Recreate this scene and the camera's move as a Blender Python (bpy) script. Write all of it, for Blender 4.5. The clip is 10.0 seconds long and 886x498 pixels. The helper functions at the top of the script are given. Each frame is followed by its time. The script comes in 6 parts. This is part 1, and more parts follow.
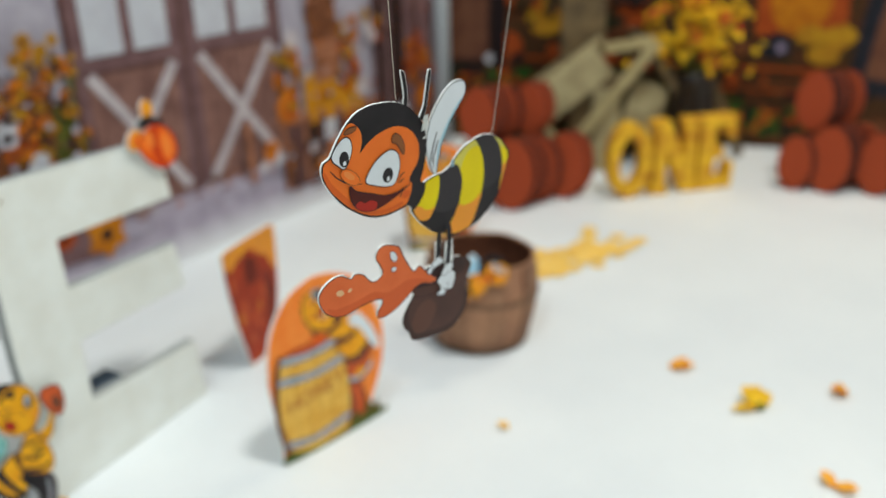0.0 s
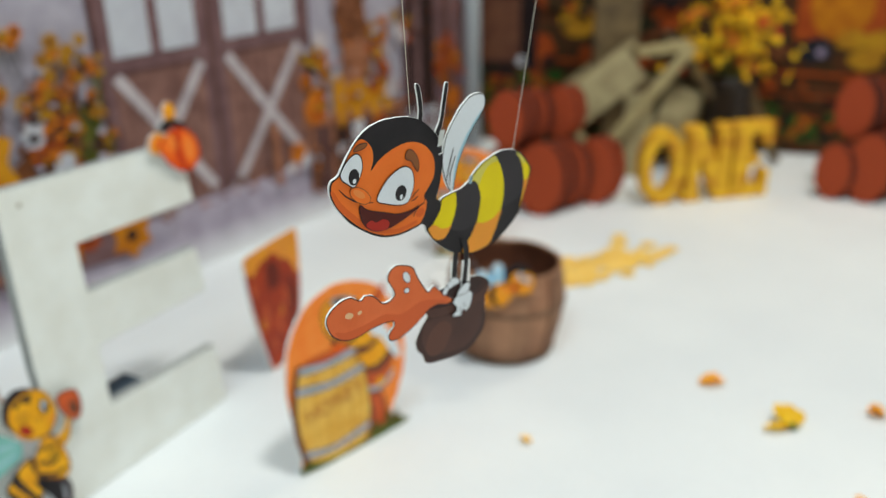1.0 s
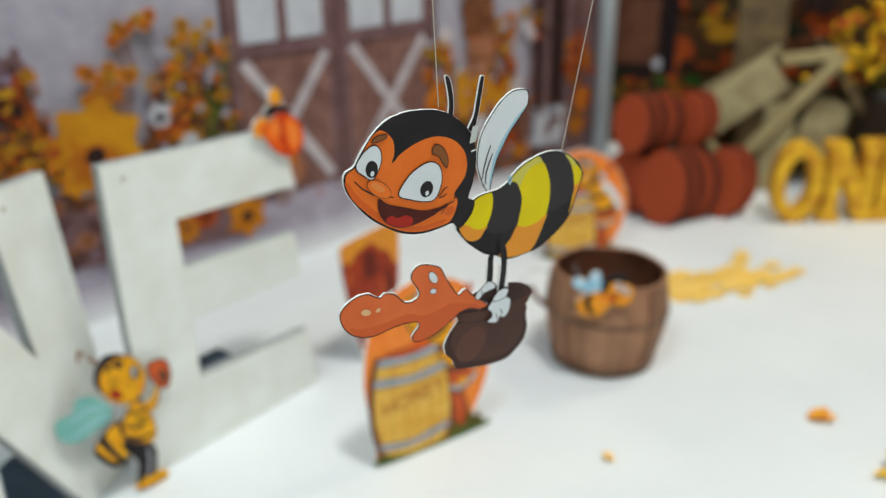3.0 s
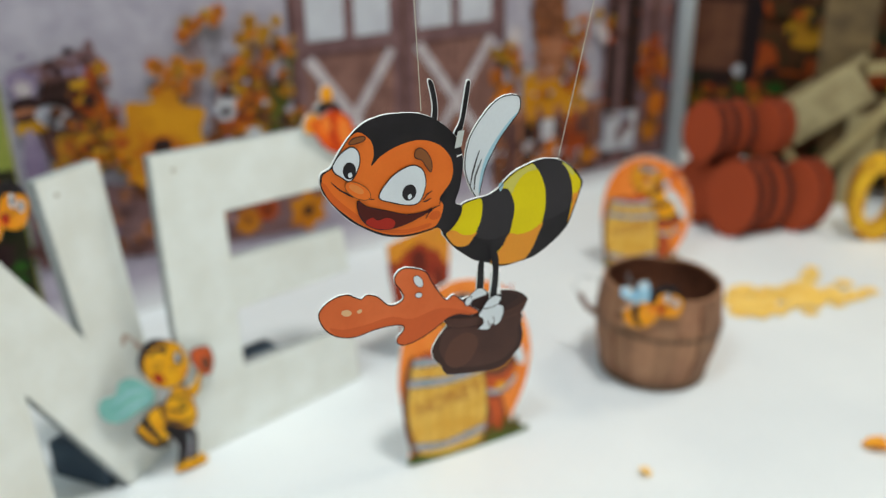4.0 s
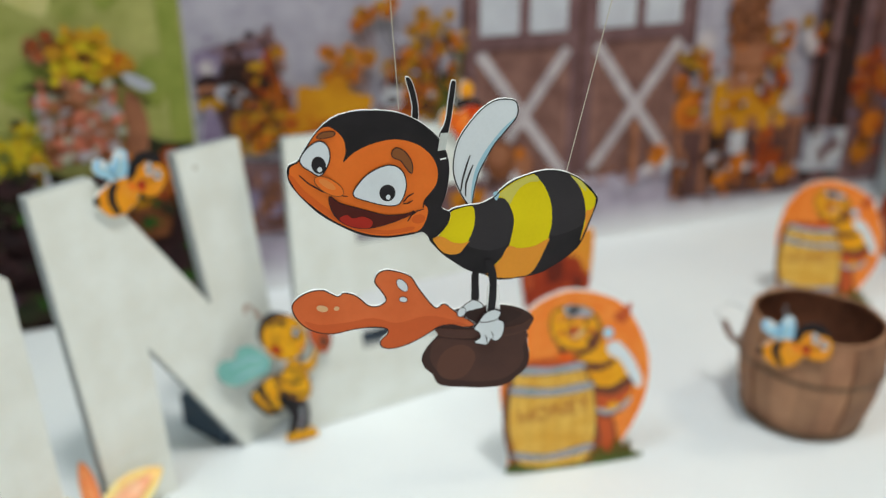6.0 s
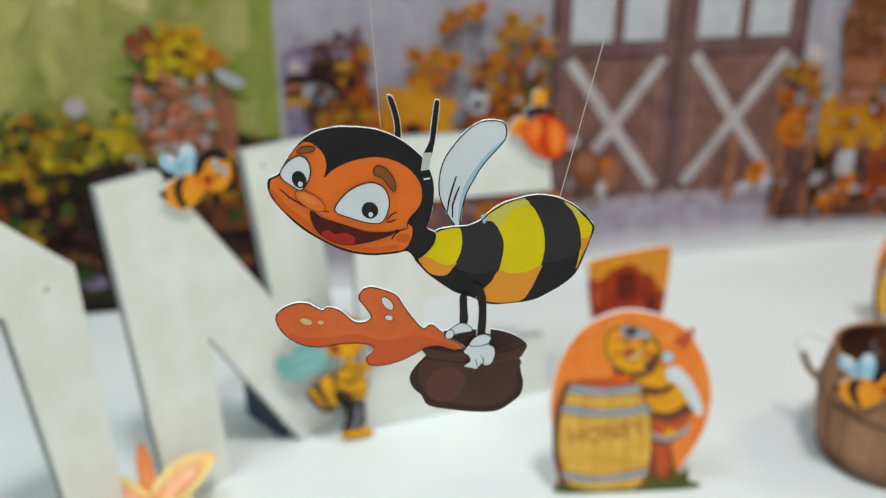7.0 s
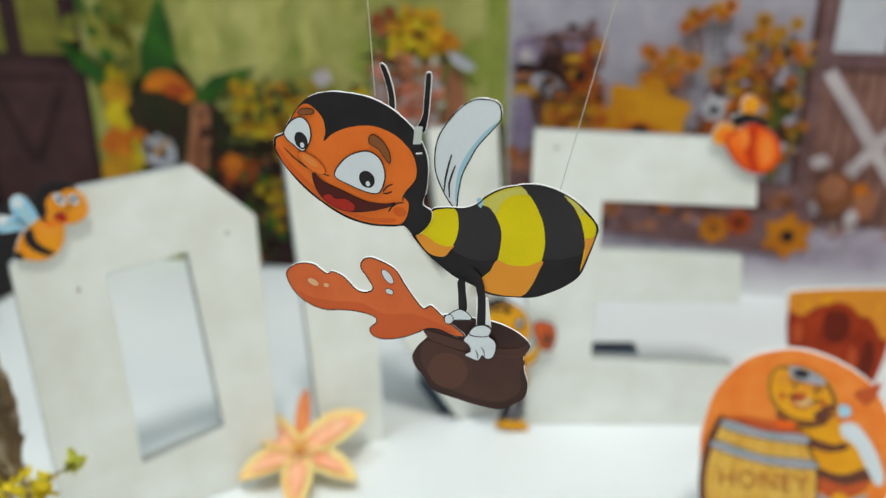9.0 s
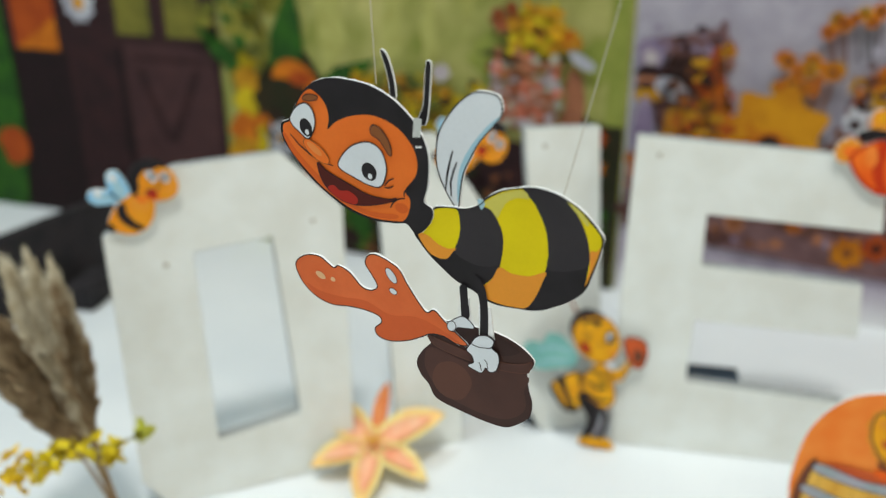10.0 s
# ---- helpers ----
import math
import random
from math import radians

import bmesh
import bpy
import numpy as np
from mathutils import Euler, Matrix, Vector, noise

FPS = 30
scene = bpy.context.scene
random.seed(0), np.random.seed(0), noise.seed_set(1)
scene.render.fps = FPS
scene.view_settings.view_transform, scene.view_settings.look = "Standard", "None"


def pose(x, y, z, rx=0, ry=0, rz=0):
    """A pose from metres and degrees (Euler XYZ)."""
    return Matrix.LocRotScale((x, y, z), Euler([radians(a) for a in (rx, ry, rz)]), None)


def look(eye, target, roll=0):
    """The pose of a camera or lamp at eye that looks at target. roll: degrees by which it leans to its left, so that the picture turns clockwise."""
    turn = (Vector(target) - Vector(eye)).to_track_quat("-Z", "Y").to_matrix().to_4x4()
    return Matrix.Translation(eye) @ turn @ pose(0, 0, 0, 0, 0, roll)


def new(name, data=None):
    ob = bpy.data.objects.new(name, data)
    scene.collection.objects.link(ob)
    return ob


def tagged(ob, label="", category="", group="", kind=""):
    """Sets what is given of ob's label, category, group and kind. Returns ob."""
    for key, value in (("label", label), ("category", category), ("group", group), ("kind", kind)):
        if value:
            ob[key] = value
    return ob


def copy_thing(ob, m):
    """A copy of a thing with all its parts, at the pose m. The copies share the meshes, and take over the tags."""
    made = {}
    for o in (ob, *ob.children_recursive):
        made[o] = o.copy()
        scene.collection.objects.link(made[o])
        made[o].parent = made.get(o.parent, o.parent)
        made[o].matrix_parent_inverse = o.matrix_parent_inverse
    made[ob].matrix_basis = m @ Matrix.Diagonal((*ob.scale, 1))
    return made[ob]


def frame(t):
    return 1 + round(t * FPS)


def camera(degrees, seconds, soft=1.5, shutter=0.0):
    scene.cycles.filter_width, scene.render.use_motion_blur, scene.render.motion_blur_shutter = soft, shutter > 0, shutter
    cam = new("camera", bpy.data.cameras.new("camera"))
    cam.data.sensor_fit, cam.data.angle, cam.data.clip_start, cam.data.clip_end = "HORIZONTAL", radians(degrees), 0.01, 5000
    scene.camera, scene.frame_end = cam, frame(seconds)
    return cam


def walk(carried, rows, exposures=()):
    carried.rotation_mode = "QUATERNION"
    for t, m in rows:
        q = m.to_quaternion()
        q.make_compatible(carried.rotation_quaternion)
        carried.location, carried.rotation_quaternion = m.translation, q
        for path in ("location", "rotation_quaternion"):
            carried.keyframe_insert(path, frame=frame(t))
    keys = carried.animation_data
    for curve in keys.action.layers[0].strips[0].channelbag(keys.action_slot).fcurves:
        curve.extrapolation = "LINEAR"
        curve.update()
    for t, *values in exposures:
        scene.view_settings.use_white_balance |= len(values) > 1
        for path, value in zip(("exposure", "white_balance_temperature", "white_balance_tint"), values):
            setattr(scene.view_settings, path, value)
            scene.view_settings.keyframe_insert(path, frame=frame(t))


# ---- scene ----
cam = camera(54.2, 10.0, soft=1.3)
PATH = [
    (0, (-0.342, -0.408, 0.782), (0.93, 0.921, -0.003), -1.3),
    (0.5, (-0.327, -0.399, 0.79), (0.924, 0.949, 0.004), -1.5),
    (1, (-0.313, -0.392, 0.784), (0.907, 0.985, -0.002), -1.2),
    (1.5, (-0.299, -0.387, 0.778), (0.861, 1.04, -0.008), -0.9),
    (2, (-0.286, -0.391, 0.775), (0.802, 1.092, -0.01), -0.8),
    (2.5, (-0.266, -0.402, 0.774), (0.762, 1.124, -0.011), -0.8),
    (4, (-0.187, -0.44, 0.775), (0.602, 1.223, -0.008), -0.6),
    (4.5, (-0.153, -0.455, 0.772), (0.524, 1.256, -0.011), -0.6),
    (5, (-0.12, -0.468, 0.773), (0.428, 1.289, -0.011), -0.7),
    (6.5, (-0.008, -0.457, 0.769), (0.174, 1.374, -0.015), -0.5),
    (7, (0.03, -0.454, 0.777), (0.072, 1.386, -0.007), -0.4),
    (7.5, (0.072, -0.45, 0.782), (-0.05, 1.384, -0.004), -0.3),
    (8, (0.119, -0.451, 0.777), (-0.177, 1.365, -0.007), -0.3),
    (8.5, (0.161, -0.441, 0.767), (-0.297, 1.34, -0.018), -0.3),
    (9, (0.194, -0.418, 0.761), (-0.427, 1.314, -0.023), -0.2),
    (9.5, (0.224, -0.387, 0.758), (-0.556, 1.279, -0.025), -0.0),
    (10, (0.254, -0.359, 0.75), (-0.674, 1.23, -0.034), 0.0),
]
walk(cam, [(t, look(eye, target, roll)) for t, eye, target, roll in PATH])
cam.data.dof.use_dof = True
cam.data.dof.focus_distance = 0.49
cam.data.dof.aperture_fstop = 3.9

# ---- light and surroundings ----
world = bpy.data.worlds.new("hall_world")
scene.world = world
world.use_nodes = True
world.node_tree.nodes["Background"].inputs[0].default_value = (0.9, 0.95, 1.0, 1)
world.node_tree.nodes["Background"].inputs[1].default_value = 0.35


def area(name, eye, target, size_x, size_y, watts, colour):
    lamp = bpy.data.lights.new(name, "AREA")
    lamp.shape, lamp.size, lamp.size_y, lamp.energy, lamp.color = "RECTANGLE", size_x, size_y, watts, colour
    ob = new(name, lamp)
    ob.matrix_world = look(eye, target)
    return ob


# Unseen lamps: side and high ones set from shadows, cool one added as fill.
UNSEEN_LAMPS = (((2.2, 0.4, 2.6), 0.4, 16, (1.0, 0.92, 0.72)), ((-0.9, -0.3, 2.9), 0.8, 28, (0.72, 0.92, 1.0)), ((0.52, -1.1, 4.6), 0.6, 116, (0.99, 1.0, 0.94)))
for where, size, watts, tint in UNSEEN_LAMPS:
    area("unseen_lamp", where, (where[0], where[1] + 0.001, 0), size, size, watts, tint)


# ---- materials ----
def lin(v):
    v /= 255
    return v / 12.92 if v <= 0.04045 else ((v + 0.055) / 1.055) ** 2.4


def mat(name, rgb, rough=0.5, vary=0.1, scale=25.0, fine=350.0, bump=0.05, spec=0.4, metal=0.0, hue=None):
    """A surface with broad and fine variation; rgb as seen in even white light, hue a second colour for the broad patches."""
    m = bpy.data.materials.new(name)
    m.use_nodes = True
    nt = m.node_tree
    n, l = nt.nodes, nt.links
    b = n["Principled BSDF"]
    col = [lin(v) for v in rgb]
    col2 = [lin(v) for v in hue] if hue else [v * (1 - vary) for v in col]
    tc = n.new("ShaderNodeTexCoord")
    broad, grain = n.new("ShaderNodeTexNoise"), n.new("ShaderNodeTexNoise")
    broad.inputs["Scale"].default_value, broad.inputs["Detail"].default_value = scale, 4
    grain.inputs["Scale"].default_value, grain.inputs["Detail"].default_value = fine, 3
    l.new(tc.outputs["Object"], broad.inputs["Vector"])
    l.new(tc.outputs["Object"], grain.inputs["Vector"])
    ramp = n.new("ShaderNodeValToRGB")
    ramp.color_ramp.elements[0].position, ramp.color_ramp.elements[1].position = 0.35, 0.65
    ramp.color_ramp.elements[0].color, ramp.color_ramp.elements[1].color = (*col2, 1), (*col, 1)
    l.new(broad.outputs["Fac"], ramp.inputs["Fac"])
    span = n.new("ShaderNodeMapRange")
    span.inputs["To Min"].default_value, span.inputs["To Max"].default_value = 1 - vary, 1 + vary * 0.6
    l.new(grain.outputs["Fac"], span.inputs["Value"])
    mix = n.new("ShaderNodeMix")
    mix.data_type, mix.blend_type = "RGBA", "MULTIPLY"
    mix.inputs["Factor"].default_value = 1
    l.new(ramp.outputs["Color"], mix.inputs["A"])
    l.new(span.outputs["Result"], mix.inputs["B"])
    l.new(mix.outputs["Result"], b.inputs["Base Color"])
    rr = n.new("ShaderNodeMapRange")
    rr.inputs["To Min"].default_value, rr.inputs["To Max"].default_value = max(0.05, rough - 0.08), min(1, rough + 0.08)
    l.new(broad.outputs["Fac"], rr.inputs["Value"])
    l.new(rr.outputs["Result"], b.inputs["Roughness"])
    b.inputs["Specular IOR Level"].default_value, b.inputs["Metallic"].default_value = spec, metal
    if bump:
        bp = n.new("ShaderNodeBump")
        bp.inputs["Strength"].default_value, bp.inputs["Distance"].default_value = bump, 0.002
        l.new(grain.outputs["Fac"], bp.inputs["Height"])
        l.new(bp.outputs["Normal"], b.inputs["Normal"])
    return m


def ink(name, rgb, vary=0.05, hue=None):
    """Ink on coated paper."""
    return mat(name, rgb, rough=0.5, vary=vary, scale=30, fine=500, bump=0.02, spec=0.16, hue=hue)


def dye(name, rgb, hue=None):
    """Dye on matt printed cloth."""
    return mat(name, rgb, rough=0.85, vary=0.16, scale=22, fine=160, bump=0.08, spec=0.15, hue=hue)


FOAM = mat("foam_board", (246, 247, 246), rough=0.6, vary=0.03)
BLACK = ink("ink_black", (31, 28, 30), hue=(42, 38, 41))
ORANGE = ink("ink_orange", (243, 122, 42), hue=(235, 111, 34))
DEEP = ink("ink_deep_orange", (224, 100, 34))
STRIPE = ink("ink_soft_black", (54, 50, 53), hue=(48, 45, 48))
YELLOW = ink("ink_yellow", (236, 214, 4), hue=(228, 205, 2))
PALE = ink("ink_pale_yellow", (216, 206, 96))
AMBER = ink("ink_amber", (241, 156, 50))
WHITE = ink("ink_white", (228, 234, 239))
SKY = ink("ink_light_blue", (168, 208, 224))
BROWN = ink("ink_brown", (142, 86, 46))
MAROON = ink("ink_maroon", (82, 26, 18))
RED = ink("ink_red", (176, 42, 28))
NOSE = ink("ink_nose", (240, 142, 70))
HONEY = ink("ink_honey", (232, 115, 62), hue=(224, 105, 52))
HONEYD = ink("ink_honey_dark", (219, 99, 48))
CREAM = ink("ink_cream", (240, 190, 140))
POT = ink("ink_pot", (88, 58, 50), hue=(78, 51, 44))
POTE = ink("ink_pot_edge", (70, 46, 40), hue=(64, 42, 37))
POTD = ink("ink_pot_dark", (58, 38, 34))
POTL = ink("ink_pot_light", (99, 64, 52))
GOLD = ink("ink_gold", (246, 176, 34), hue=(238, 160, 24))
TEAL = ink("ink_teal", (132, 188, 180), hue=(112, 172, 166))
AZURE = ink("ink_azure", (112, 184, 230), hue=(176, 220, 240))
CHAR = ink("ink_charcoal", (58, 50, 54))
PUMP = ink("ink_pumpkin", (240, 96, 24), hue=(250, 122, 36))
PUMPD = ink("ink_pumpkin_red", (206, 58, 18))
OVAL = ink("ink_sign_orange", (254, 150, 66), hue=(246, 128, 46))
BARREL = ink("ink_barrel_wood", (240, 194, 92), hue=(226, 168, 66))
STEEL = ink("ink_hoop", (178, 172, 184), hue=(150, 164, 166))
BARK = ink("ink_dark_brown", (112, 66, 48))
RUST = ink("ink_rust", (206, 92, 46))
OLIVEI = ink("ink_olive", (112, 96, 34), hue=(96, 80, 30))
STAVEI = ink("ink_stave_line", (204, 146, 58))
LETTERB = ink("ink_lettering", (188, 116, 56))
GRASS = ink("ink_grass", (92, 108, 44), hue=(70, 84, 36))
GOLDD = ink("ink_old_gold", (238, 174, 28), hue=(224, 152, 20))
BEEG = ink("ink_bee_gold", (240, 158, 34), hue=(232, 142, 26))
FLESH = ink("ink_muzzle", (236, 196, 128))


# ---- small geometry helpers ----
def part(name, bm, material, parent=None, label="", smooth=False):
    me = bpy.data.meshes.new(name)
    bmesh.ops.recalc_face_normals(bm, faces=bm.faces[:])
    bm.to_mesh(me)
    bm.free()
    for m in material if isinstance(material, (list, tuple)) else [material]:
        me.materials.append(m)
    if smooth:
        me.polygons.foreach_set("use_smooth", [True] * len(me.polygons))
    ob = new(name, me)
    ob.parent = parent
    if label:
        tagged(ob, label)
    return ob


def holder(name, m):
    ob = new(name)
    ob.empty_display_size = 0.05
    ob.matrix_world = m
    return ob


def curve_round(pts, steps=5):
    """A closed smooth line through the points."""
    out, n = [], len(pts)
    for i in range(n):
        a, b, c, d = (Vector(pts[(i + k) % n]) for k in (-1, 0, 1, 2))
        for s in range(steps):
            t = s / steps
            out.append(0.5 * (2 * b + (c - a) * t + (2 * a - 5 * b + 4 * c - d) * t * t + (3 * b - a - 3 * c + d) * t ** 3))
    return out


def mm(pts, steps=5):
    """A smooth outline from millimetres."""
    p = [(x / 1000, z / 1000) for x, z in pts]
    return curve_round(p, steps) if steps else [Vector(q) for q in p]


def spot(x, z, rx, rz, turn=0, n=20):
    """An ellipse, in millimetres and degrees."""
    c, s = math.cos(radians(turn)), math.sin(radians(turn))
    return [Vector(((x + rx * math.cos(a) * c - rz * math.sin(a) * s) / 1000, (z + rx * math.cos(a) * s + rz * math.sin(a) * c) / 1000))
            for a in (2 * math.pi * k / n for k in range(n))]


def grown(line, d):
    n, out = len(line), []
    area2 = sum(line[i].x * line[(i + 1) % n].y - line[(i + 1) % n].x * line[i].y for i in range(n))
    sign = 1 if area2 > 0 else -1
    for i in range(n):
        t = line[(i + 1) % n] - line[i - 1]
        t = t.normalized() if t.length > 1e-9 else Vector((1, 0))
        out.append(line[i] + Vector((t.y, -t.x)) * d * sign)
    return out


class Flat:
    """Flat coloured shapes one over the other on the front of a board, which faces -y; x across, z up."""

    def __init__(self, front=0.0, step=0.00006):
        self.bm, self.mats, self.y, self.step = bmesh.new(), [], front, step

    def slot(self, m):
        if m not in self.mats:
            self.mats.append(m)
        return self.mats.index(m)

    def board(self, line, thick, m):
        k = self.slot(m)
        front = [self.bm.verts.new((p.x, self.y, p.y)) for p in line]
        back = [self.bm.verts.new((p.x, self.y + thick, p.y)) for p in line]
        for ring in (front, list(reversed(back))):
            self.bm.faces.new(ring).material_index = k
        for i in range(len(line)):
            j = (i + 1) % len(line)
            self.bm.faces.new((front[i], front[j], back[j], back[i])).material_index = k

    def fill(self, line, m):
        self.y -= self.step
        self.bm.faces.new([self.bm.verts.new((p.x, self.y, p.y)) for p in line]).material_index = self.slot(m)

    def stroke(self, line, width, m, closed=True):
        self.y -= self.step
        n, k = len(line), self.slot(m)
        rail = []
        for i in range(n):
            a, b = (line[i - 1], line[(i + 1) % n]) if closed else (line[max(i - 1, 0)], line[min(i + 1, n - 1)])
            t = (b - a).normalized() if (b - a).length > 1e-9 else Vector((1, 0))
            w = width / 2 if closed else width / 2 * (0.35 + 0.65 * math.sin(math.pi * min(1, (i + 0.5) / n)))
            s = Vector((t.y, -t.x)) * w
            rail.append([self.bm.verts.new((p.x, self.y, p.y)) for p in (line[i] + s, line[i] - s)])
        for i in range(n if closed else n - 1):
            a, b = rail[i], rail[(i + 1) % n]
            self.bm.faces.new((a[0], b[0], b[1], a[1])).material_index = k

    def cut(self, name, parent, label=""):
        """Ends one printed part and goes on with the next a step in front of it."""
        ob = part(name, self.bm, self.mats, parent, label)
        self.bm, self.mats = bmesh.new(), []
        return ob

    def done(self, name, parent=None, label=""):
        return part(name, self.bm, self.mats, parent, label)


def box(bm, lo, hi, m=None, bevel=0.0):
    ret = bmesh.ops.create_cube(bm, size=1)
    s = Vector(hi) - Vector(lo)
    t = Matrix.Translation((Vector(lo) + Vector(hi)) / 2) @ Matrix.Diagonal((*s, 1))
    bmesh.ops.transform(bm, matrix=(m @ t) if m else t, verts=ret["verts"])
    if bevel:
        edges = list({e for v in ret["verts"] for e in v.link_edges})
        bmesh.ops.bevel(bm, geom=edges, offset=bevel, segments=2, affect="EDGES", profile=0.5)


def slab(line, thick, bevel=0.0):
    """A standing plate with the given outline, front at y = 0."""
    bm = bmesh.new()
    f = bm.faces.new([bm.verts.new((p[0], 0, p[1])) for p in line])
    ret = bmesh.ops.extrude_face_region(bm, geom=[f])
    bmesh.ops.translate(bm, vec=(0, thick, 0), verts=[v for v in ret["geom"] if isinstance(v, bmesh.types.BMVert)])
    if bevel:
        bmesh.ops.bevel(bm, geom=[e for e in bm.edges if e.calc_face_angle(0) > 0.6], offset=bevel, segments=2, affect="EDGES", profile=0.5)
    return bm


def tube(pts, radius, sides=8, bm=None):
    """A round bar along the points; radius may be a function of 0..1."""
    bm = bm or bmesh.new()
    pts = [Vector(p) for p in pts]
    rings = []
    for i, p in enumerate(pts):
        t = (pts[min(i + 1, len(pts) - 1)] - pts[max(i - 1, 0)]).normalized()
        side = t.cross(Vector((0, 0, 1)) if abs(t.z) < 0.9 else Vector((1, 0, 0))).normalized()
        up = side.cross(t)
        r = radius(i / (len(pts) - 1)) if callable(radius) else radius
        rings.append([bm.verts.new(p + (side * math.cos(a) + up * math.sin(a)) * r) for a in (2 * math.pi * k / sides for k in range(sides))])
    for a, b in zip(rings, rings[1:]):
        for k in range(sides):
            bm.faces.new((a[k], a[(k + 1) % sides], b[(k + 1) % sides], b[k]))
    bm.faces.new(rings[0])
    bm.faces.new(rings[-1])
    return bm


# ---- the hall: floor sheet, and unseen walls and ceiling added to bounce light ----
FLOOR = mat("white_floor_sheet", (238, 241, 243), rough=0.45, vary=0.02, scale=2.2, fine=60, bump=0.02, spec=0.3, hue=(228, 232, 236))
PLASTER = mat("hall_plaster", (226, 225, 222), rough=0.9, vary=0.06, scale=3, fine=90)
CEIL = mat("hall_ceiling_paint", (225, 225, 222), rough=0.9, vary=0.04, scale=3, fine=90)

bm = bmesh.new()
box(bm, (-4, -4, -0.03), (5, 4.5, 0.0))
tagged(part("floor", bm, FLOOR), "smooth white vinyl floor sheet of the display", "floor", kind="structure")
for nm, lo, hi in (("wall_north", (-4, 4.5, 0), (5, 4.6, 5.2)), ("wall_south", (-4, -4.1, 0), (5, -4, 5.2)),
                   ("wall_west", (-4.1, -4, 0), (-4, 4.5, 5.2)), ("wall_east", (5, -4, 0), (5.1, 4.5, 5.2))):
    bm = bmesh.new()
    box(bm, lo, hi)
    tagged(part(nm, bm, PLASTER), "unseen plain grey-white wall added to bounce light", "wall", kind="structure")
bm = bmesh.new()
box(bm, (-4.1, -4.1, 5.2), (5.1, 4.6, 5.3))
tagged(part("ceiling", bm, CEIL), "unseen plain white ceiling added to bounce light", "ceiling", kind="structure")

# ---- printed backdrops ----
CLOTH = dye("cloth_lilac_grey", (178, 172, 184), hue=(160, 154, 168))
CLOTH_FLOOR = dye("cloth_lilac_floor", (180, 170, 186), hue=(160, 150, 166))
# the print fades to white at its foot
nt = CLOTH_FLOOR.node_tree
fade, coord, sep, blend = (nt.nodes.new(k) for k in ("ShaderNodeMapRange", "ShaderNodeTexCoord", "ShaderNodeSeparateXYZ", "ShaderNodeMix"))
blend.data_type = "RGBA"
fade.inputs["From Min"].default_value, fade.inputs["From Max"].default_value = 0.0, 0.075
blend.inputs["A"].default_value = (0.78, 0.78, 0.8, 1)
shader = nt.nodes["Principled BSDF"]
was = shader.inputs["Base Color"].links[0].from_socket
nt.links.new(coord.outputs["Object"], sep.inputs["Vector"])
nt.links.new(sep.outputs["Z"], fade.inputs["Value"])
nt.links.new(fade.outputs["Result"], blend.inputs["Factor"])
nt.links.new(was, blend.inputs["B"])
nt.links.new(blend.outputs["Result"], shader.inputs["Base Color"])
D_DOOR = dye("dye_door_brown", (146, 107, 97), hue=(122, 87, 80))
D_DOORD = dye("dye_door_dark", (98, 68, 64), hue=(82, 54, 52))
D_POST = dye("dye_post_brown", (126, 96, 97), hue=(106, 78, 80))
D_BRACE = dye("dye_brace", (196, 186, 190), hue=(172, 160, 164))
D_GLASS = dye("dye_window", (186, 186, 196), hue=(196, 198, 206))
D_ORANGE = dye("dye_orange", (206, 118, 30), hue=(176, 92, 28))
D_YELLOW = dye("dye_yellow", (224, 166, 32), hue=(200, 136, 22))
D_HIVE = dye("dye_hive_ochre", (206, 142, 30), hue=(186, 120, 26))
D_MUST = dye("dye_mustard", (188, 140, 34), hue=(164, 110, 30))
D_DARK = dye("dye_dark_brown", (54, 36, 33), hue=(42, 29, 27))
D_BROWN = dye("dye_brown", (120, 72, 42), hue=(98, 58, 38))
D_WHITE = dye("dye_white", (200, 200, 206), hue=(164, 164, 176))
D_TAN = dye("dye_tan", (168, 110, 80), hue=(140, 90, 66))
D_BEAR = dye("dye_bear", (132, 82, 54), hue=(112, 66, 44))
D_RUSTP = dye("dye_rust", (172, 78, 30), hue=(150, 62, 26))
D_LILAC = dye("dye_lilac", (150, 136, 158), hue=(120, 104, 132))
D_GREEN = mat("dye_meadow", (180, 174, 108), rough=0.85, vary=0.18, scale=9, fine=40, bump=0.05, spec=0.15, hue=(128, 134, 62))
D_GREENL = dye("dye_meadow_light", (176, 173, 102), hue=(158, 156, 84))
D_STRAW = dye("dye_straw_green", (194, 186, 124), hue=(182, 174, 104))
D_SAGE = dye("dye_sage_green", (146, 152, 74), hue=(128, 138, 60))
D_OLIVEL = dye("dye_olive_light", (136, 130, 54), hue=(114, 112, 44))
D_OLIVE = dye("dye_olive", (104, 104, 42), hue=(74, 80, 36))
D_PANE = dye("dye_olive_pane", (122, 116, 50), hue=(100, 98, 42))
D_LEAF = dye("dye_leaf", (52, 96, 32), hue=(38, 72, 30))
D_FOREST = dye("dye_forest", (40, 46, 30), hue=(52, 44, 30))
D_PLUM = dye("dye_plum_brown", (58, 37, 38), hue=(45, 31, 33))
D_NIGHT = dye("dye_night_brown", (40, 28, 30), hue=(34, 25, 26))
D_GATE = dye("dye_gate_plum", (74, 50, 50), hue=(64, 43, 44))
D_LEMON = dye("dye_lemon", (202, 176, 34), hue=(164, 140, 28))
D_CRATE = dye("dye_crate_grey", (176, 172, 158), hue=(150, 150, 128))
D_PINK = dye("dye_label_pink", (206, 120, 96), hue=(188, 100, 80))
D_SLATE = dye("dye_slate", (44, 44, 52), hue=(34, 34, 40))
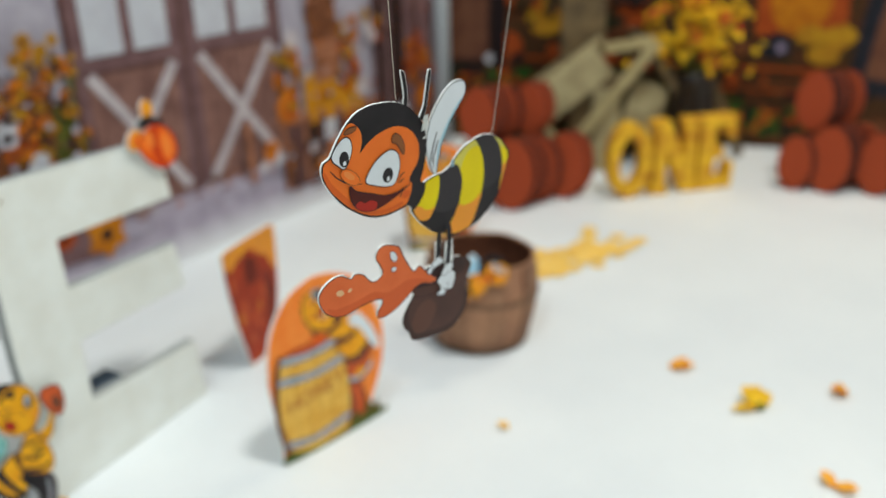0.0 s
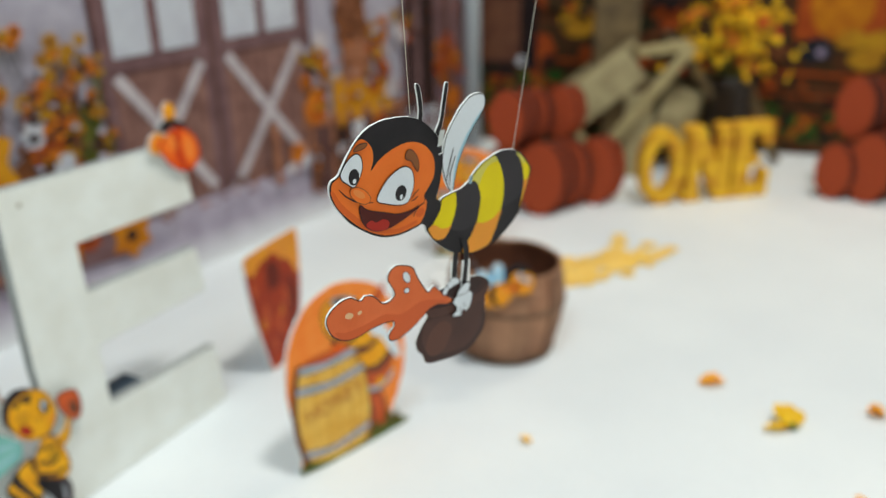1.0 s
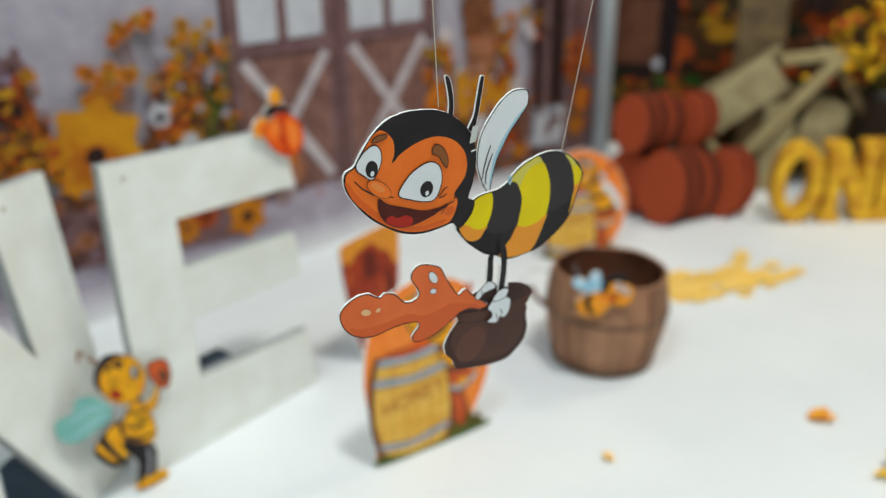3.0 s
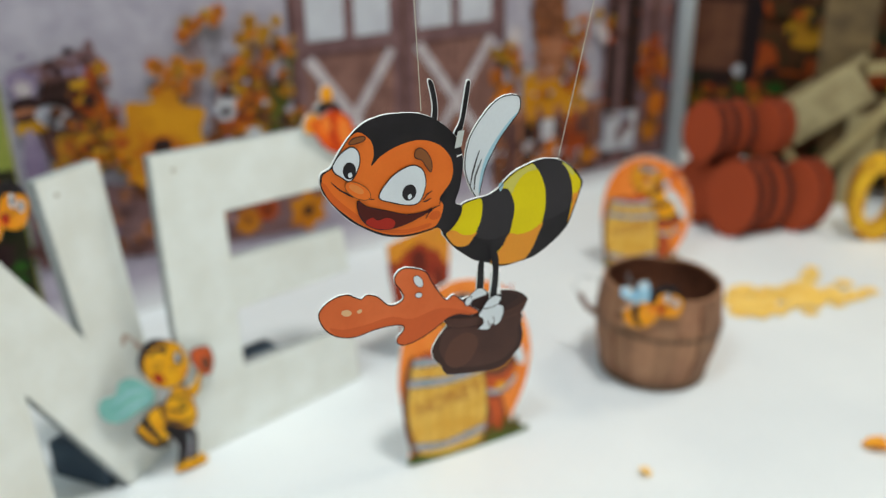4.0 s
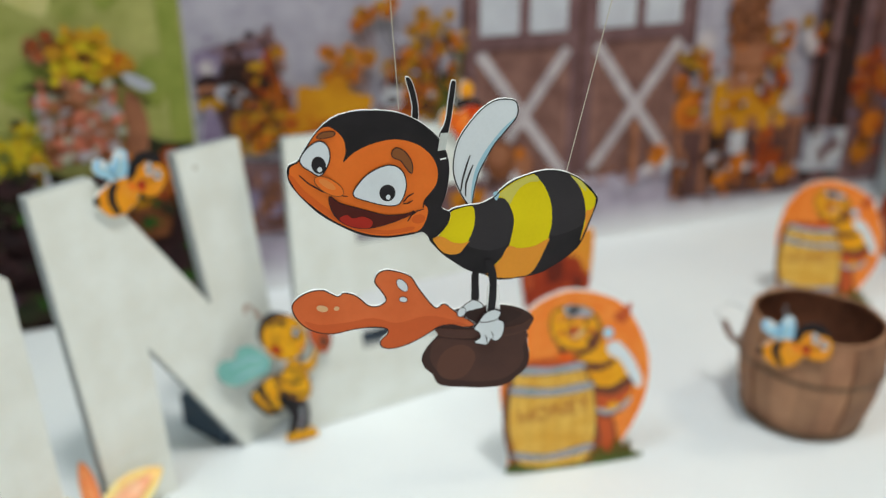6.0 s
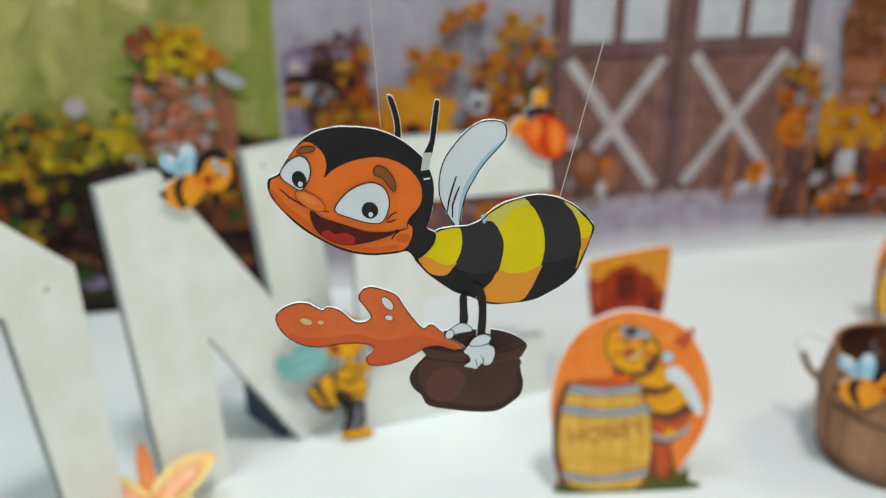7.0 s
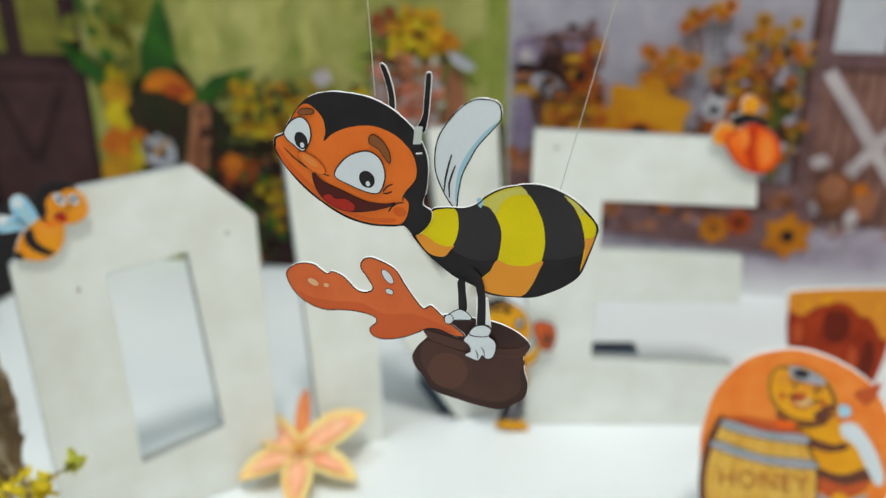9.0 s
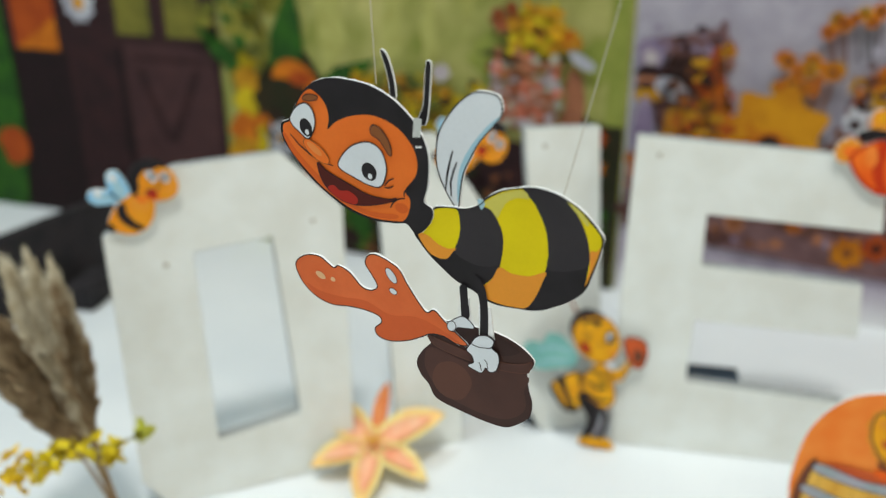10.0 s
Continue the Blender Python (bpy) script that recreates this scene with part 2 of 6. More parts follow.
D_AMBERP = dye("dye_amber", (196, 122, 26), hue=(172, 98, 24))
D_GATEP = dye("dye_board_brown", (120, 78, 58), hue=(100, 62, 48))
D_AUTUMN = dye("dye_autumn", (88, 50, 29), hue=(58, 48, 28))


def rect(u0, v0, u1, v1):
    return [Vector(p) for p in ((u0, v0), (u1, v0), (u1, v1), (u0, v1))]


def bar(a, b, w):
    a, b = Vector(a), Vector(b)
    t = (b - a).normalized()
    s = Vector((t.y, -t.x)) * w / 2
    return [a + s, b + s, b - s, a - s]


def blob(rng, u, v, ru, rv, n=14, rag=0.18):
    return [Vector((u + ru * (1 + rng.uniform(-rag, rag)) * math.cos(a), v + rv * (1 + rng.uniform(-rag, rag)) * math.sin(a)))
            for a in (2 * math.pi * k / n for k in range(n))]


def petals(u, v, r, count=9, turn=0.0, deep=0.35):
    return [Vector((u + r * (1 - deep * (k % 2)) * math.cos(turn + math.pi * k / count), v + r * (1 - deep * (k % 2)) * math.sin(turn + math.pi * k / count)))
            for k in range(2 * count)]


def bloom(f, rng, u, v, r, m, heart):
    f.fill(petals(u, v, r, rng.choice((7, 8, 9)), rng.uniform(0, 3)), m)
    f.fill(spot(u * 1000, v * 1000, r * 380, r * 360, n=10), heart)


def thicket(f, rng, u0, u1, v0, v1, count, r0, r1, mats, heart, ground=None, gmat=None):
    """A printed clump: ragged dark ground, then many blooms."""
    if gmat:
        for _ in range(ground):
            f.fill(blob(rng, rng.uniform(u0, u1), rng.uniform(v0, v1), rng.uniform(0.5, 1) * (u1 - u0) * 0.12, rng.uniform(0.5, 1) * (v1 - v0) * 0.14, 18, 0.38), gmat)
    for _ in range(count):
        bloom(f, rng, rng.uniform(u0, u1), rng.uniform(v0, v1), rng.uniform(r0, r1), rng.choice(mats), heart)


def speckle(f, rng, u0, u1, v0, v1, count, mats, r0=0.004, r1=0.013):
    """Busy small patches that break a printed area up like a photograph."""
    for _ in range(count):
        r = rng.uniform(r0, r1)
        f.fill(blob(rng, rng.uniform(u0, u1), rng.uniform(v0, v1), r * rng.uniform(0.6, 1.6), r, 7, 0.35), rng.choice(mats))


def cloth(name, m, width, height, left, material, label):
    bm = bmesh.new()
    box(bm, (left, 0, 0.0), (left + width, 0.006, height))
    ob = part(name, bm, material)
    ob.matrix_world = m
    return tagged(ob, label, "backdrop", kind="structure")


BACK = Matrix.Translation((-0.248, 1.153, 0.001)) @ Matrix.Rotation(radians(10.7), 4, "Z")
centre = cloth("backdrop_barn", BACK, 1.745, 0.98, 0.012, CLOTH, "lilac-grey cloth backdrop printed with barn doors and autumn flowers")
rng = random.Random(4)


def round_petals(u, v, r, count, turn=0.0, deep=0.3):
    """A printed flower head with broad rounded petals."""
    return curve_round([(p.x, p.y) for p in petals(u, v, r, count, turn, deep)], 4)


def sunflower(f, u, v, r, m, heart, count=8, turn=0.2, ring=None):
    f.fill(round_petals(u, v, r, count, turn, 0.3), m)
    if ring:
        f.fill(spot(u * 1000, v * 1000, r * 480, r * 470, n=16), ring)
    f.fill(spot(u * 1000, v * 1000, r * 270, r * 270, n=14), heart)


def sprays(f, rng, spots, r0, r1, mats, heart, foot=None, stem=None):
    """Single printed blooms on thin stems that run down to one foot."""
    if stem:
        for u, v in spots:
            f.fill(bar((u, v), (foot[0] + 0.75 * (u - foot[0]), max(foot[1], v - 0.07)), 0.0028), stem)
    for u, v in spots:
        bloom(f, rng, u, v, rng.uniform(r0, r1), rng.choice(mats), heart)


f = Flat(-0.001, 0.00015)
f.fill(rect(0.014, 0.0, 1.755, 0.156), CLOTH_FLOOR)
f.done("printed_floor", centre, "printed lilac boards fading to white")

f = Flat(-0.0025, 0.00015)
f.fill(rect(0.542, 0.153, 1.095, 0.95), D_POST)
for u in (0.812, 0.547, 1.09):
    f.fill(rect(u - 0.006, 0.155, u + 0.006, 0.94), D_DOORD)
f.done("printed_door_frame", centre, "brown printed door frame")
for a, b in ((0.578, 0.778), (0.846, 1.054)):
    f = Flat(-0.0042, 0.0003)
    f.fill(rect(a - 0.006, 0.16, b + 0.006, 0.46), D_DOOR)
    n = 9
    for k in range(1, n):
        u = a + (b - a) * k / n
        f.fill(rect(u - 0.0018, 0.162, u + 0.0018, 0.452), D_DOORD)
    f.fill(rect(a - 0.006, 0.452, b + 0.006, 0.474), D_POST)
    f.fill(rect(a - 0.006, 0.448, b + 0.006, 0.453), D_DOORD)
    door = f.done("printed_barn_door", centre, "brown planked barn door")
    for p, q, y in (((a, 0.447), (b, 0.172), -0.0075), ((b, 0.445), (a, 0.172), -0.0079)):
        f = Flat(y, 0.0002)
        f.fill(bar(p, q, 0.024), D_BRACE)
        f.done("cross_brace", door, "pale cross brace")
    mid = (a + b) / 2
    for u0, u1 in ((a + 0.002, mid - 0.012), (mid + 0.012, b - 0.002)):
        for v0, v1 in ((0.48, 0.70), (0.72, 0.93)):
            f = Flat(-0.0042, 0.0003)
            f.fill(rect(u0, v0, u1, v1), D_GLASS)
            f.done("window_pane", door, "pale grey window pane")

f = Flat(-0.009, 0.00003)
# dark bed with large sunflowers at the foot of the garden
f.fill([Vector(p) for p in ((0.016, 0.14), (0.30, 0.11), (0.545, 0.09), (0.60, 0.16), (0.56, 0.235), (0.33, 0.25), (0.2, 0.262), (0.016, 0.29))], D_POST)
thicket(f, rng, 0.02, 0.2, 0.13, 0.28, 14, 0.012, 0.022, (D_ORANGE, D_BROWN, D_TAN), D_DOORD, 8, D_DOORD)
thicket(f, rng, 0.2, 0.55, 0.17, 0.25, 20, 0.012, 0.022, (D_ORANGE, D_TAN, D_BROWN), D_BROWN, 8, D_DOORD)
f.fill(blob(rng, 0.09, 0.2, 0.03, 0.022, 14, 0.25), D_LILAC)
f.fill(blob(rng, 0.065, 0.135, 0.03, 0.02, 14, 0.25), D_LILAC)
sunflower(f, 0.415, 0.14, 0.034, D_AMBERP, D_BROWN, 7)
sunflower(f, 0.46, 0.155, 0.03, D_RUSTP, D_DARK, 8)
sunflower(f, 0.552, 0.132, 0.05, D_AMBERP, D_DARK, 6, 0.5)
f.fill(blob(rng, 0.25, 0.258, 0.042, 0.016, 14, 0.12), D_TAN)
f.fill(blob(rng, 0.25, 0.26, 0.03, 0.008, 12, 0.2), D_BRACE)
f.cut("printed_flower_bed", centre, "printed dark bed of orange flowers")
# shed with an arched roof and its little bee
f.fill(blob(rng, 0.108, 0.4, 0.055, 0.085, 18, 0.12), D_DOORD)
f.fill(blob(rng, 0.1, 0.44, 0.032, 0.032, 12, 0.2), D_DARK)
f.fill(blob(rng, 0.15, 0.4, 0.028, 0.085, 16, 0.22), D_BROWN)
for u, v, ru, rv in ((0.065, 0.485, 0.034, 0.012), (0.11, 0.493, 0.036, 0.013), (0.148, 0.495, 0.026, 0.018), (0.16, 0.515, 0.008, 0.02)):
    f.fill(blob(rng, u, v, ru, rv, 16, 0.3), D_POST)
f.fill(blob(rng, 0.1, 0.482, 0.04, 0.006, 14, 0.3), D_LILAC)
speckle(f, rng, 0.05, 0.17, 0.465, 0.515, 26, (D_POST, D_PLUM, D_DOORD, D_LILAC), 0.004, 0.009)
thicket(f, rng, 0.13, 0.18, 0.36, 0.485, 20, 0.01, 0.018, (D_ORANGE, D_MUST, D_RUSTP), D_BROWN)
thicket(f, rng, 0.075, 0.19, 0.3, 0.365, 24, 0.012, 0.02, (D_MUST, D_MUST, D_ORANGE), D_BROWN, 5, D_FOREST)
f.cut("printed_shed", centre, "printed plum-roofed shed with flowers")
f.fill(blob(rng, 0.043, 0.467, 0.024, 0.03), D_LILAC)
f.fill(blob(rng, 0.043, 0.462, 0.014, 0.014), D_BRACE)
f.fill(blob(rng, 0.043, 0.437, 0.026, 0.012), D_PLUM)
f.fill(blob(rng, 0.045, 0.422, 0.028, 0.009), D_TAN)
f.fill(blob(rng, 0.045, 0.41, 0.028, 0.009), D_PLUM)
f.fill(blob(rng, 0.045, 0.396, 0.028, 0.012), D_MUST)
f.fill([Vector((0.084 + 0.03 * math.cos(a) * 0.9 + 0.012 * math.sin(a), 0.41 + 0.016 * math.sin(a) - 0.014 * math.cos(a))) for a in (math.pi * k / 9 for k in range(18))], D_WHITE)
f.fill(blob(rng, 0.04, 0.335, 0.017, 0.055), D_LILAC)
f.cut("printed_bee", centre, "printed small bee with white wing")
# tall loose blooms beside the door frame
f.fill(blob(rng, 0.45, 0.36, 0.05, 0.09, 22, 0.35), D_BROWN)
f.fill(blob(rng, 0.4, 0.33, 0.05, 0.05, 22, 0.35), D_BROWN)
f.fill(blob(rng, 0.505, 0.34, 0.03, 0.08, 22, 0.35), D_OLIVE)
sprays(f, rng, [(0.334 + rng.uniform(-0.012, 0.014), 0.535 + rng.uniform(-0.018, 0.018)) for _ in range(5)], 0.011, 0.017, (D_ORANGE, D_MUST), D_DARK, (0.4, 0.42), D_BROWN)
sprays(f, rng, [(0.372, 0.553), (0.385, 0.54), (0.36, 0.545), (0.395, 0.557)], 0.011, 0.018, (D_ORANGE, D_MUST), D_DARK, (0.42, 0.42), D_FOREST)
sprays(f, rng, [(rng.uniform(0.43, 0.52), rng.uniform(0.45, 0.56)) for _ in range(15)], 0.011, 0.02, (D_ORANGE, D_MUST, D_MUST), D_BROWN, (0.46, 0.36), D_BROWN)
sprays(f, rng, [(rng.uniform(0.505, 0.545), rng.uniform(0.3, 0.48)) for _ in range(12)], 0.01, 0.016, (D_MUST, D_MUST, D_ORANGE, D_OLIVE), D_BROWN, (0.5, 0.3), D_OLIVE)
sprays(f, rng, [(rng.uniform(0.38, 0.48), rng.uniform(0.29, 0.45)) for _ in range(24)], 0.012, 0.021, (D_ORANGE, D_MUST, D_RUSTP), D_BROWN, (0.43, 0.27), D_DOORD)
sprays(f, rng, [(rng.uniform(0.255, 0.355), rng.uniform(0.42, 0.478)) for _ in range(18)], 0.012, 0.021, (D_ORANGE, D_MUST, D_AMBERP), D_BROWN, (0.3, 0.37), D_BROWN)
f.fill(blob(rng, 0.42, 0.27, 0.03, 0.02, 16, 0.3), D_BROWN)
f.cut("printed_sunflowers", centre, "printed sprays of orange blooms on stems")
f.fill(round_petals(0.2, 0.345, 0.04, 7, 0.4, 0.3), D_ORANGE)
f.fill(round_petals(0.216, 0.29, 0.036, 7, 0.1, 0.3), D_AMBERP)
f.fill(round_petals(0.263, 0.342, 0.094, 7, 1.35, 0.24), D_HIVE)
f.fill(round_petals(0.255, 0.318, 0.06, 8, 0.7, 0.3), D_AMBERP)
f.fill(round_petals(0.27, 0.37, 0.045, 6, 0.2, 0.25), D_HIVE)
f.fill(spot(258, 327, 26, 24, n=16), D_ORANGE)
f.fill(spot(258, 327, 19, 17, n=16), D_DARK)
f.cut("printed_sunflower", centre, "printed large ochre sunflower with dark heart")
f.fill(blob(rng, 0.39, 0.383, 0.022, 0.03, 16, 0.16), D_WHITE)
f.fill(blob(rng, 0.404, 0.402, 0.012, 0.012, 12, 0.16), D_BRACE)
f.fill(blob(rng, 0.437, 0.315, 0.024, 0.02), D_WHITE)
f.fill(blob(rng, 0.62, 0.225, 0.034, 0.042, 24, 0.06), D_BEAR)
f.fill(blob(rng, 0.615, 0.235, 0.022, 0.026, 20, 0.12), D_TAN)
f.fill(blob(rng, 0.675, 0.21, 0.02, 0.03, 18, 0.2), D_TAN)
f.fill(petals(0.665, 0.235, 0.016, 7), D_ORANGE)
f.fill(blob(rng, 0.655, 0.178, 0.012, 0.02), D_BRACE)
f.fill(blob(rng, 0.585, 0.285, 0.016, 0.014), D_BRACE)
f.fill(bar((0.947, 0.13), (0.945, 0.275), 0.017), D_TAN)
sunflower(f, 1.012, 0.192, 0.03, D_ORANGE, D_BROWN, 7)
f.fill(blob(rng, 0.985, 0.16, 0.02, 0.013), D_BRACE)
f.fill(blob(rng, 1.035, 0.165, 0.015, 0.017), D_WHITE)
f.done("printed_garden_finds", centre, "printed pots and pale wings")
f = Flat(-0.0238, 0.00002)
speckle(f, rng, 0.1, 0.19, 0.31, 0.48, 60, (D_ORANGE, D_MUST, D_BROWN, D_DARK, D_RUSTP), 0.003, 0.009)
speckle(f, rng, 0.05, 0.12, 0.38, 0.45, 16, (D_DARK, D_BROWN, D_PLUM), 0.003, 0.009)
speckle(f, rng, 0.37, 0.54, 0.26, 0.5, 110, (D_ORANGE, D_MUST, D_BROWN, D_DARK, CLOTH, D_FOREST, D_DOORD), 0.003, 0.009)
speckle(f, rng, 0.02, 0.4, 0.14, 0.26, 90, (D_TAN, D_BROWN, D_POST, D_DOORD, D_TAN, D_LILAC, D_DOORD), 0.003, 0.01)
speckle(f, rng, 0.6, 1.09, 0.14, 0.175, 46, (D_BROWN, D_TAN, D_POST, D_BRACE, CLOTH), 0.003, 0.008)
tagged(f.done("printed_bloom", centre, "printed busy orange blooms"), kind="stuff")

f = Flat(-0.009, 0.00003)
# porch, bear, honey crate and table beside the doors
f.fill(rect(1.425, 0.05, 1.755, 0.95), D_POST)
f.fill(rect(1.44, 0.07, 1.475, 0.9), D_DARK)
f.fill(rect(1.475, 0.07, 1.5, 0.9), D_POST)
f.fill(rect(1.5, 0.07, 1.56, 0.9), D_DARK)
f.fill(rect(1.6, 0.07, 1.625, 0.9), D_DOORD)
f.cut("printed_porch", centre, "printed dark wooden porch")
f.fill([Vector(p) for p in ((1.06, 0.075), (1.42, 0.05), (1.42, 0.24), (1.06, 0.245))], D_DOORD)
f.fill(rect(1.15, 0.1, 1.2, 0.23), D_DARK)
f.fill(rect(1.3, 0.1, 1.34, 0.23), D_RUSTP)
f.fill([Vector(p) for p in ((1.05, 0.236), (1.425, 0.215), (1.425, 0.24), (1.05, 0.262))], D_TAN)
for u in (1.065, 1.14, 1.4):
    f.fill(rect(u, 0.075, u + 0.014, 0.236), D_TAN)
f.cut("printed_table", centre, "printed brown table")
f.fill(blob(rng, 1.232, 0.55, 0.045, 0.06, 20, 0.06), D_BEAR)
f.fill(blob(rng, 1.228, 0.487, 0.056, 0.045, 20, 0.06), D_BEAR)
f.fill(blob(rng, 1.222, 0.497, 0.024, 0.02), D_TAN)
f.fill(spot(1216, 508, 8, 6), D_DARK)
f.fill(spot(1225, 468, 30, 7), D_DARK)
f.fill(blob(rng, 1.24, 0.44, 0.06, 0.04, 18, 0.08), D_BEAR)
f.cut("printed_brown_bear", centre, "printed brown bear")
f.fill(rect(1.195, 0.305, 1.295, 0.42), D_TAN)
f.fill(rect(1.198, 0.36, 1.292, 0.368), D_BROWN)
f.fill(blob(rng, 1.255, 0.285, 0.1, 0.034, 20, 0.1), D_HIVE)
f.fill(rect(1.153, 0.255, 1.19, 0.345), D_HIVE)
for u, w in ((1.18, 0.016), (1.24, 0.02), (1.305, 0.018), (1.355, 0.014)):
    f.fill(blob(rng, u, 0.25, w, 0.035), D_HIVE)
f.cut("printed_honey_crate", centre, "printed crate dripping yellow honey")
thicket(f, rng, 1.06, 1.13, 0.31, 0.41, 12, 0.014, 0.024, (D_MUST, D_ORANGE, D_MUST), D_FOREST, 6, D_FOREST)
thicket(f, rng, 1.295, 1.35, 0.29, 0.46, 18, 0.014, 0.026, (D_ORANGE, D_RUSTP, D_MUST), D_DARK, 6, D_BROWN)
thicket(f, rng, 1.57, 1.66, 0.25, 0.38, 16, 0.016, 0.03, (D_ORANGE, D_RUSTP), D_DARK, 6, D_BROWN)
thicket(f, rng, 1.38, 1.45, 0.4, 0.47, 5, 0.012, 0.02, (D_ORANGE, D_MUST), D_DARK)
for u, v, r in ((1.12, 0.44, 0.024), (1.11, 0.425, 0.018), (1.415, 0.405, 0.022), (1.4, 0.43, 0.016), (1.365, 0.275, 0.022), (1.375, 0.3, 0.014), (1.17, 0.16, 0.018)):
    f.fill(blob(rng, u, v, r, r * 0.9), D_BRACE)
f.fill(round_petals(1.09, 0.281, 0.042, 9, 0.1, 0.12), D_ORANGE)
f.fill(blob(rng, 1.1, 0.275, 0.022, 0.022), D_RUSTP)
f.fill(rect(1.212, 0.165, 1.255, 0.22), D_WHITE)
f.fill([Vector(p) for p in ((1.432, 0.1), (1.56, 0.085), (1.562, 0.195), (1.434, 0.205))], D_WHITE)
f.fill(rect(1.5, 0.09, 1.505, 0.2), D_LILAC)
for u, v, r in ((1.2, 0.11, 0.028), (1.245, 0.14, 0.03), (1.3, 0.12, 0.026), (1.35, 0.14, 0.032), (1.38, 0.1, 0.028), (1.64, 0.2, 0.045), (1.62, 0.13, 0.04)):
    f.fill(round_petals(u, v, r, 7, u * 9, 0.3), rng.choice((D_ORANGE, D_AMBERP, D_RUSTP)))
f.done("printed_stall_flowers", centre, "printed orange flowers and white boxes")
f = Flat(-0.0155, 0.00002)
speckle(f, rng, 1.06, 1.42, 0.25, 0.46, 45, (D_ORANGE, D_MUST, D_BROWN, D_TAN, D_RUSTP, CLOTH, D_FOREST, D_WHITE), 0.003, 0.01)
speckle(f, rng, 1.18, 1.29, 0.43, 0.58, 40, (D_BEAR, D_BROWN, D_TAN), 0.003, 0.01)
speckle(f, rng, 1.06, 1.42, 0.06, 0.2, 70, (D_ORANGE, D_BROWN, D_DARK, D_TAN, D_WHITE, D_DOORD), 0.003, 0.01)
speckle(f, rng, 1.43, 1.735, 0.04, 0.5, 50, (D_DARK, D_POST, D_POST, D_BROWN, D_RUSTP, D_DOORD, D_LILAC))
tagged(f.done("printed_bloom", centre, "printed busy orange blooms"), kind="stuff")

# meadow cloth
meadow = cloth("backdrop_meadow", BACK @ Matrix.Translation((0, -0.004, 0)), 1.8, 0.98, -1.79, D_GREEN, "yellow-green cloth backdrop printed with flowers and dark fence")
rng = random.Random(9)
f = Flat(-0.0006, 0.00003)
for _ in range(46):
    u = rng.uniform(-0.84, -0.005)
    m = D_SAGE if u > -0.13 else D_OLIVEL if u < -0.66 else rng.choice((D_GREENL, D_STRAW, D_GREENL, D_SAGE))
    f.fill([p for p in blob(rng, min(u, -0.05), rng.uniform(0.33, 0.92), rng.uniform(0.015, 0.042), rng.uniform(0.03, 0.11), 18, 0.3)], m)
tagged(f.done("printed_meadow_light", meadow, "printed soft light and dark meadow patches"), kind="stuff")
f = Flat(-0.0022, 0.00015)
f.fill(rect(-0.66, 0.0, -0.005, 0.285), D_PLUM)
f.fill(rect(-0.03, 0.0, 0.006, 0.33), D_FOREST)
f.fill(rect(-0.03, 0.33, 0.004, 0.95), D_SAGE)
f.fill(blob(rng, -0.07, 0.27, 0.06, 0.08, 14, 0.3), D_FOREST)
f.fill(blob(rng, -0.09, 0.36, 0.022, 0.07, 16, 0.3), D_TAN)
f.fill(blob(rng, -0.45, 0.29, 0.2, 0.06, 22, 0.3), D_FOREST)
f.fill(blob(rng, -0.69, 0.27, 0.12, 0.15, 18, 0.2), D_FOREST)
f.cut("printed_hedge", meadow, "printed dark green hedge")
f.fill(rect(-1.79, 0.0, -0.845, 0.95), D_PLUM)
f.fill(rect(-1.79, 0.0, -1.245, 0.395), D_NIGHT)
for u0, u1, v0 in ((-1.1, -1.012, 0.44), (-0.972, -0.885, 0.44)):
    f.fill(rect(u0, v0, u1, 0.95), D_PANE)
f.cut("printed_barn_wall", meadow, "printed dark plum-brown barn wall with windows")
f.fill([Vector(p) for p in ((-1.09, 0.04), (-0.865, 0.04), (-0.858, 0.37), (-0.875, 0.41), (-0.93, 0.425), (-1.09, 0.425))], D_GATE)
for p, q, w in (((-1.055, 0.37), (-0.995, 0.21), 0.02), ((-0.903, 0.375), (-0.985, 0.21), 0.02), ((-1.07, 0.39), (-0.885, 0.392), 0.012)):
    f.fill(bar(p, q, w), D_PLUM)
f.fill(rect(-1.112, 0.04, -1.094, 0.41), D_NIGHT)
f.done("printed_gate", meadow, "printed plum-brown plank gate")
f = Flat(-0.0072, 0.00003)
f.fill([Vector(p) for p in ((-0.725, 0.39), (-0.72, 0.46), (-0.69, 0.52), (-0.665, 0.565), (-0.65, 0.5), (-0.645, 0.44), (-0.655, 0.39))], D_LEAF)
f.fill([Vector(p) for p in ((-0.625, 0.36), (-0.575, 0.405), (-0.48, 0.428), (-0.53, 0.385), (-0.59, 0.345))], D_LEAF)
f.fill([Vector(p) for p in ((-0.76, 0.38), (-0.83, 0.44), (-0.9, 0.475), (-0.86, 0.41), (-0.78, 0.35))], D_LEAF)
f.fill(bar((-0.84, 0.56), (-0.775, 0.4), 0.016), D_LEAF)
f.fill([Vector(p) for p in ((-1.44, 0.0), (-1.41, 0.19), (-1.405, 0.33), (-1.43, 0.9), (-1.79, 0.95), (-1.79, 0.0))], D_LEAF)
f.fill(rect(-1.385, 0.395, -1.262, 0.57), D_RUSTP)
f.fill([Vector(p) for p in ((-1.385, 0.395), (-1.262, 0.395), (-1.262, 0.47))], D_ORANGE)
f.fill(blob(rng, -1.45, 0.16, 0.045, 0.05), D_RUSTP)
f.cut("printed_leaves", meadow, "printed green leaf blades")
